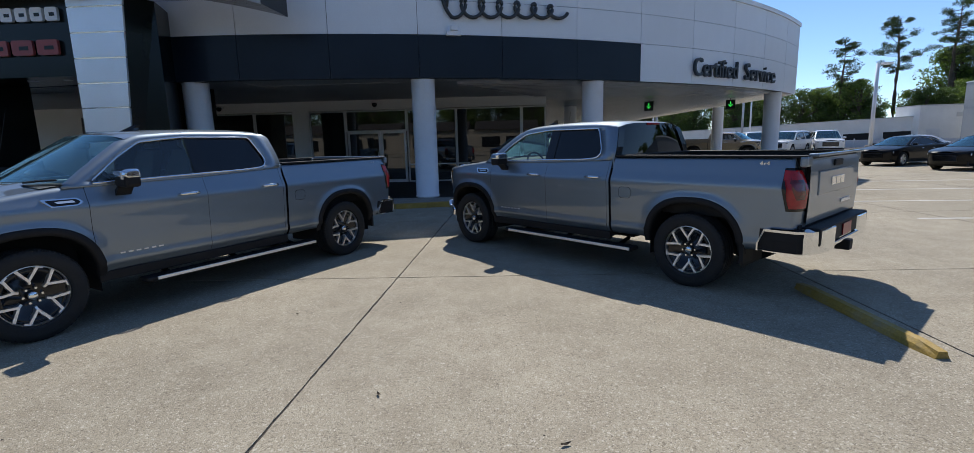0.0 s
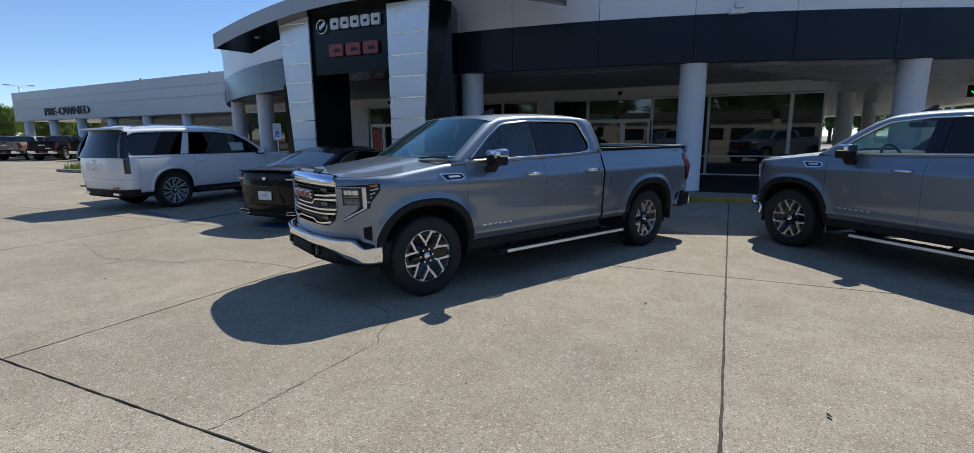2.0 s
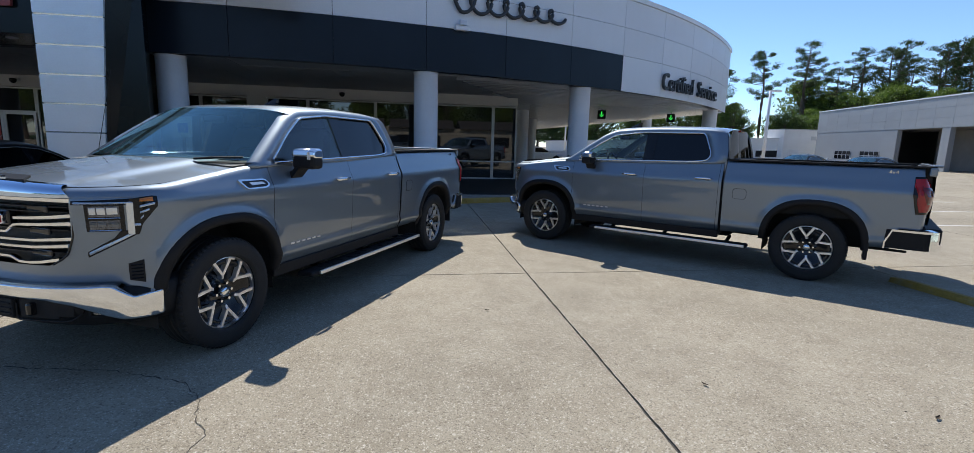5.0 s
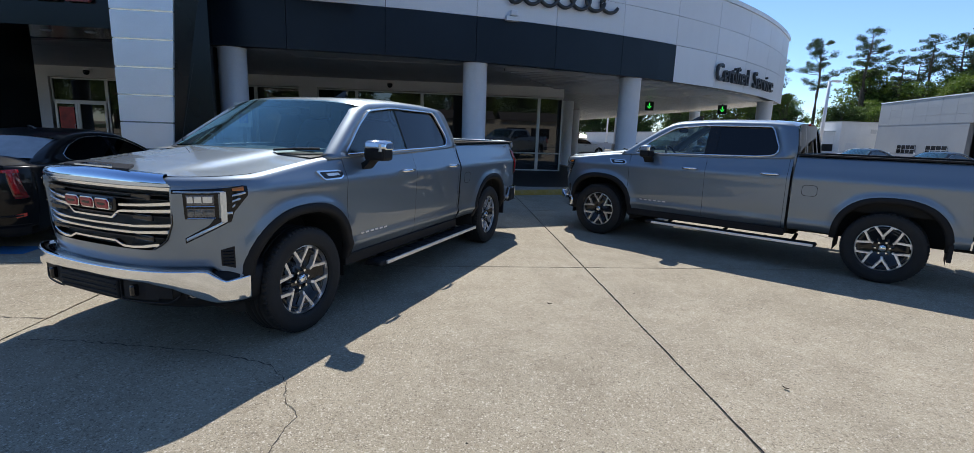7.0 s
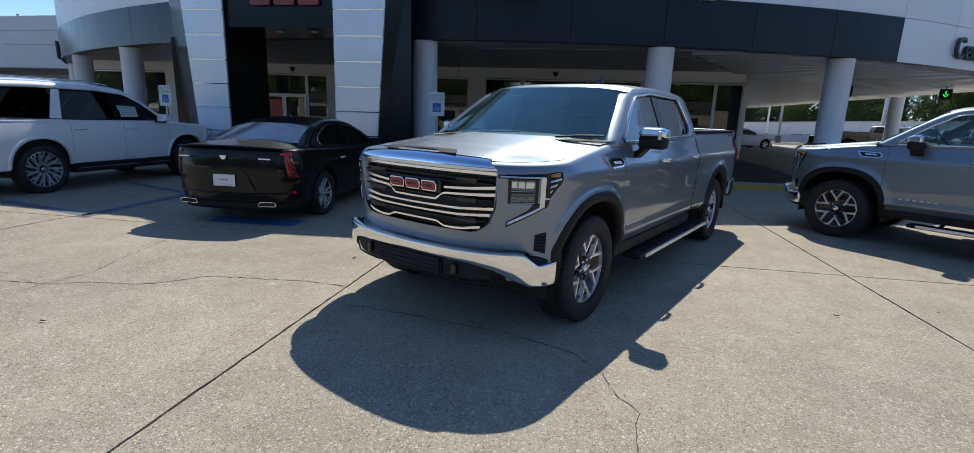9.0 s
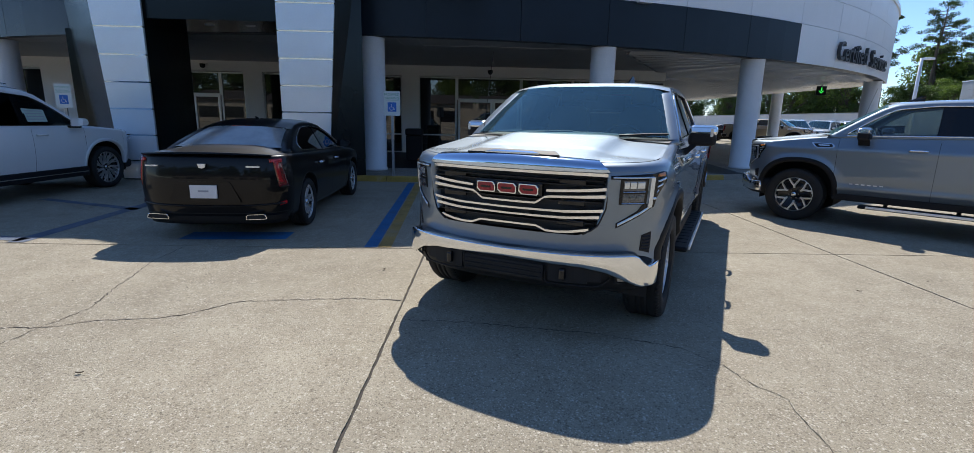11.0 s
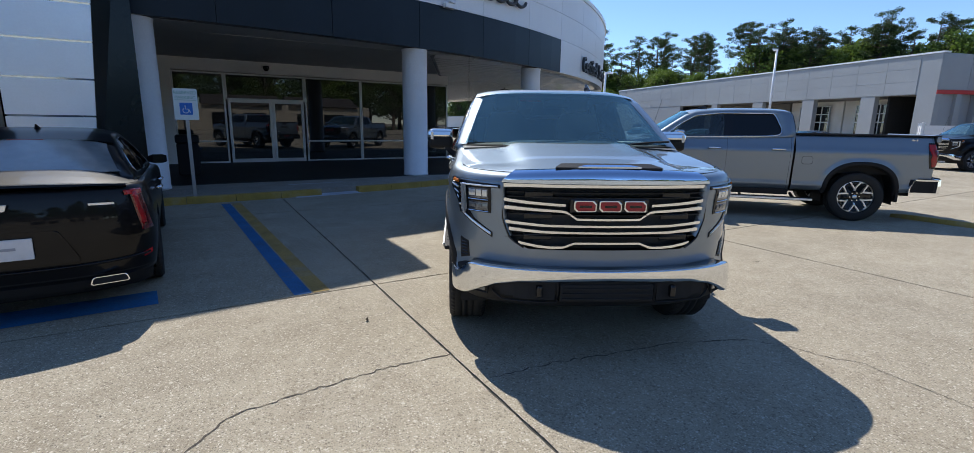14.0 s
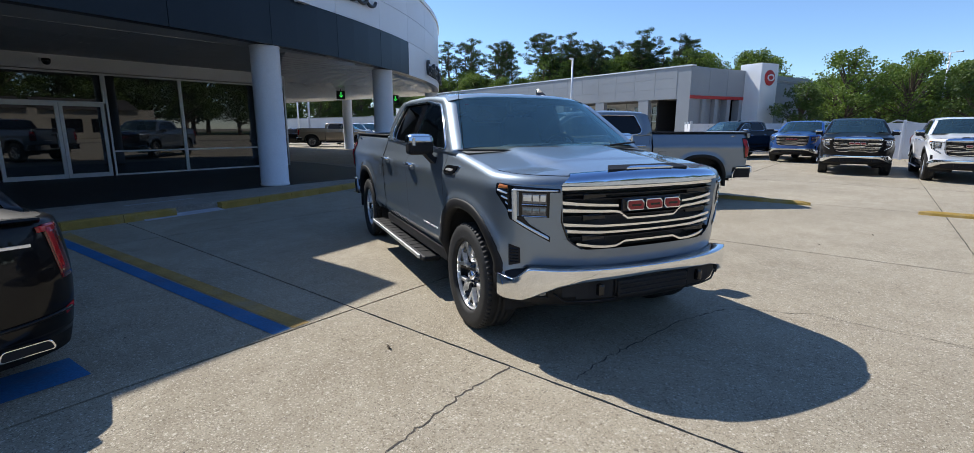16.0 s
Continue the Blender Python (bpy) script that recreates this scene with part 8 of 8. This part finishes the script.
street_lamp(25.9, 36.3, 6.3, "tall white lot lamp pole with one head", 1, 20)
street_lamp(44.0, 31.2, 9.1, "tall white lot lamp pole with one head", 1, 200)
street_lamp(27.0, 58.0, 9.5, "tall white lot lamp pole with two heads", 2, 10)
street_lamp(18.0, 60.0, 9.5, "tall white lot lamp pole with two heads", 2, 10)
street_lamp(22.0, 75.0, 9.5, "tall white lot lamp pole with two heads", 2, 10)
street_lamp(36.0, 75.0, 9.5, "tall white lot lamp pole with two heads", 2, 10)
street_lamp(-86.6, 36.0, 8.7, "tall lot lamp pole with two long arms", 2, 65, 1.6)
street_lamp(75.0, -3.0, 10.5, "wooden utility pole with a cross arm", 2, 70)
street_lamp(95.0, -14.0, 11.5, "wooden utility pole with a cross arm", 2, 70)

# ---- trees ----
def leaf_cloud(bm, rnd, centre, size, n, leaf, flat=0.7):
    """Many small leaf blades round a limb's end."""
    for _ in range(n):
        d = Vector((rnd.gauss(0, 1), rnd.gauss(0, 1), rnd.gauss(0, 1)))
        d = d.normalized() * (rnd.random() ** 0.45)
        p = Vector(centre) + Vector((d.x * size, d.y * size, d.z * size * flat))
        a = Vector((rnd.gauss(0, 1), rnd.gauss(0, 1), rnd.gauss(0, 0.7))).normalized()
        b = a.cross(Vector((rnd.gauss(0, 1), rnd.gauss(0, 1), rnd.gauss(0, 1)))).normalized()
        s = leaf * rnd.uniform(0.6, 1.3)
        vs = [bm.verts.new(p + a * s * u + b * s * v * 0.55) for u, v in ((-1, 0), (0, -1), (1, 0), (0, 1))]
        bm.faces.new(vs)


def pine(name, h, seed, label, mat_leaf, crown_from=0.5, spread=2.6, clumps=26, leaves=110):
    rnd = random.Random(seed)
    root = empty(name, Matrix.Identity(4), label, "tree", "lot trees")
    bm = bmesh.new()
    trunk = []
    x = y = 0.0
    for k in range(9):
        trunk.append(Vector((x, y, h * k / 8)))
        x += rnd.uniform(-0.16, 0.16) * h / 12
        y += rnd.uniform(-0.16, 0.16) * h / 12
    tube(bm, trunk, [0.30 * (1 - 0.85 * k / 8) * h / 14 for k in range(9)], 8)
    lb = bmesh.new()
    for k in range(clumps):
        t = crown_from + (1 - crown_from) * (k + rnd.random()) / clumps
        base = trunk[min(7, int(t * 8))].lerp(trunk[min(8, int(t * 8) + 1)], t * 8 % 1)
        a = rnd.uniform(0, 6.283)
        env = math.sin(math.pi * min(1.0, 0.18 + 0.80 * (t - crown_from) / (1 - crown_from))) ** 0.7
        r = spread * env * rnd.uniform(0.25, 1.15) + 0.2
        e = base + Vector((math.cos(a) * r, math.sin(a) * r, rnd.uniform(0.0, 0.45) * r))
        tube(bm, [base, base.lerp(e, 0.5) + Vector((0, 0, -0.06 * r)), e], [0.07, 0.05, 0.02], 5)
        for j in range(3):
            q = base.lerp(e, 0.62 + 0.19 * j) + Vector((rnd.uniform(-0.5, 0.5), rnd.uniform(-0.5, 0.5), rnd.uniform(-0.1, 0.35)))
            leaf_cloud(lb, rnd, q, rnd.uniform(0.45, 1.0), leaves, 0.105, 0.60)
    part("trunk", bm, M["bark"], root)
    part("crown", lb, mat_leaf, root)
    return root


def broad(name, h, seed, label, mat_leaf, spread=4.2, clumps=46, leaves=120):
    rnd = random.Random(seed)
    root = empty(name, Matrix.Identity(4), label, "tree", "lot trees")
    bm = bmesh.new()
    tube(bm, [(0, 0, 0), (0.1, 0.05, h * 0.2), (-0.05, 0.1, h * 0.45), (0.1, 0, h * 0.7)], [0.32, 0.26, 0.18, 0.08], 8)
    lb = bmesh.new()
    for k in range(clumps):
        t = 0.22 + 0.78 * rnd.random() ** 0.8
        a = rnd.uniform(0, 6.283)
        env = math.sin(math.pi * min(1, (t - 0.05) / 0.97)) ** 0.6
        r = spread * env * rnd.uniform(0.25, 1.0)
        e = Vector((math.cos(a) * r, math.sin(a) * r, h * t))
        tube(bm, [(0, 0, h * min(0.65, t * 0.6)), e * 0.6 + Vector((0, 0, h * t * 0.25)), e], [0.10, 0.06, 0.02], 5)
        leaf_cloud(lb, rnd, e, rnd.uniform(0.8, 1.5), leaves, 0.17, 0.8)
    part("trunk", bm, M["bark"], root)
    part("crown", lb, mat_leaf, root)
    return root


protos = [pine("pine_tree", 20, 1, "tall pine with a bare trunk and ragged crown", M["pine"], 0.55, 3.6, 30),
          pine("pine_tree", 17, 2, "slender pine with open layered branches", M["pine"], 0.45, 3.0, 24),
          broad("broadleaf_tree", 11, 3, "full green broadleaf tree", M["leaf"]),
          broad("broadleaf_tree", 9, 4, "dark green broadleaf tree", M["leaf2"], 3.8),
          pine("pine_tree", 22, 5, "tall sparse pine leaning a little", M["pine"], 0.66, 4.0, 22, 90)]
TREES = []
rnd = random.Random(12)


def row_of(p, q, n, kinds, jitter=4.0, lo=0.8, hi=1.25):
    for k in range(n):
        t = (k + rnd.uniform(-0.3, 0.3)) / max(1, n - 1)
        TREES.append((p[0] + (q[0] - p[0]) * t + rnd.uniform(-jitter, jitter), p[1] + (q[1] - p[1]) * t + rnd.uniform(-jitter, jitter), rnd.choice(kinds), rnd.uniform(lo, hi)))


row_of((5, 112), (60, 112), 28, (2, 3, 2), 5, 1.0, 1.3)
row_of((60, 112), (105, 88), 26, (2, 3, 3), 5, 0.85, 1.15)
row_of((104, 68), (112, 40), 12, (0, 0, 4), 4, 0.95, 1.1)
row_of((106, 70), (112, 40), 10, (2, 2), 3, 1.5, 1.75)
row_of((98, 116), (122, 22), 46, (2, 2, 3), 5, 1.25, 1.7)
row_of((104, 110), (121, 46), 16, (0, 4, 1), 5, 0.9, 1.15)
row_of((92, 62), (112, 18), 22, (3, 3, 2), 5, 0.9, 1.2)
row_of((68, 16), (84, -34), 24, (2, 3, 2), 3, 0.66, 0.88)
row_of((90, 14), (104, -52), 30, (2, 3, 3), 6, 0.85, 1.1)
row_of((-98, 12), (-118, 66), 44, (2, 3, 2), 4, 0.55, 0.75)
row_of((-120, -60), (120, -64), 70, (2, 3, 3), 4, 1.1, 1.5)
row_of((-120, -76), (120, -78), 60, (2, 3, 2), 4, 1.5, 2.1)
# single pines that stand clear of the wood
TREES += [(67.6, 105, 1, 1.16), (78.3, 105, 0, 1.18), (89.8, 105, 4, 1.2), (92.5, 108, 4, 1.08), (97.6, 105, 0, 1.05), (116, 105, 4, 1.28), (131, 105, 0, 1.45), (105, 98, 4, 1.1), (105, 85, 0, 1.15), (105, 73, 0, 1.24), (107, 66, 4, 1.0)]
TREES += [(50.2, 9.0, 3, 0.62), (58, 5.6, 2, 0.86), (60, 0.5, 2, 0.82), (62, -5, 3, 0.85)]
for i, (x, y, k, s) in enumerate(TREES):
    mm = Matrix.Translation((x, y, -0.05)) @ Matrix.Rotation(rnd.uniform(0, 6.28), 4, "Z")
    if y < -50 and i % 2:      # the wood behind the lot stands open
        continue
    if i < len(protos):
        k = i
    src = protos[k]
    if i < len(protos):
        src.matrix_world = mm
        src.scale = (s, s, s)
    else:
        c = copy_thing(src, mm)
        c.scale = (s, s, s)
tagged(boxed("grass_verge", M["grass"], None, -140, 140, -140, -68, -0.03, 0.02), "grass verge under the far trees", "grass", kind="structure")
tagged(boxed("grass_wood_floor", M["grass"], None, -20, 140, 100, 140, -0.03, 0.02), "grass under the pines behind the lot", "grass", kind="structure")
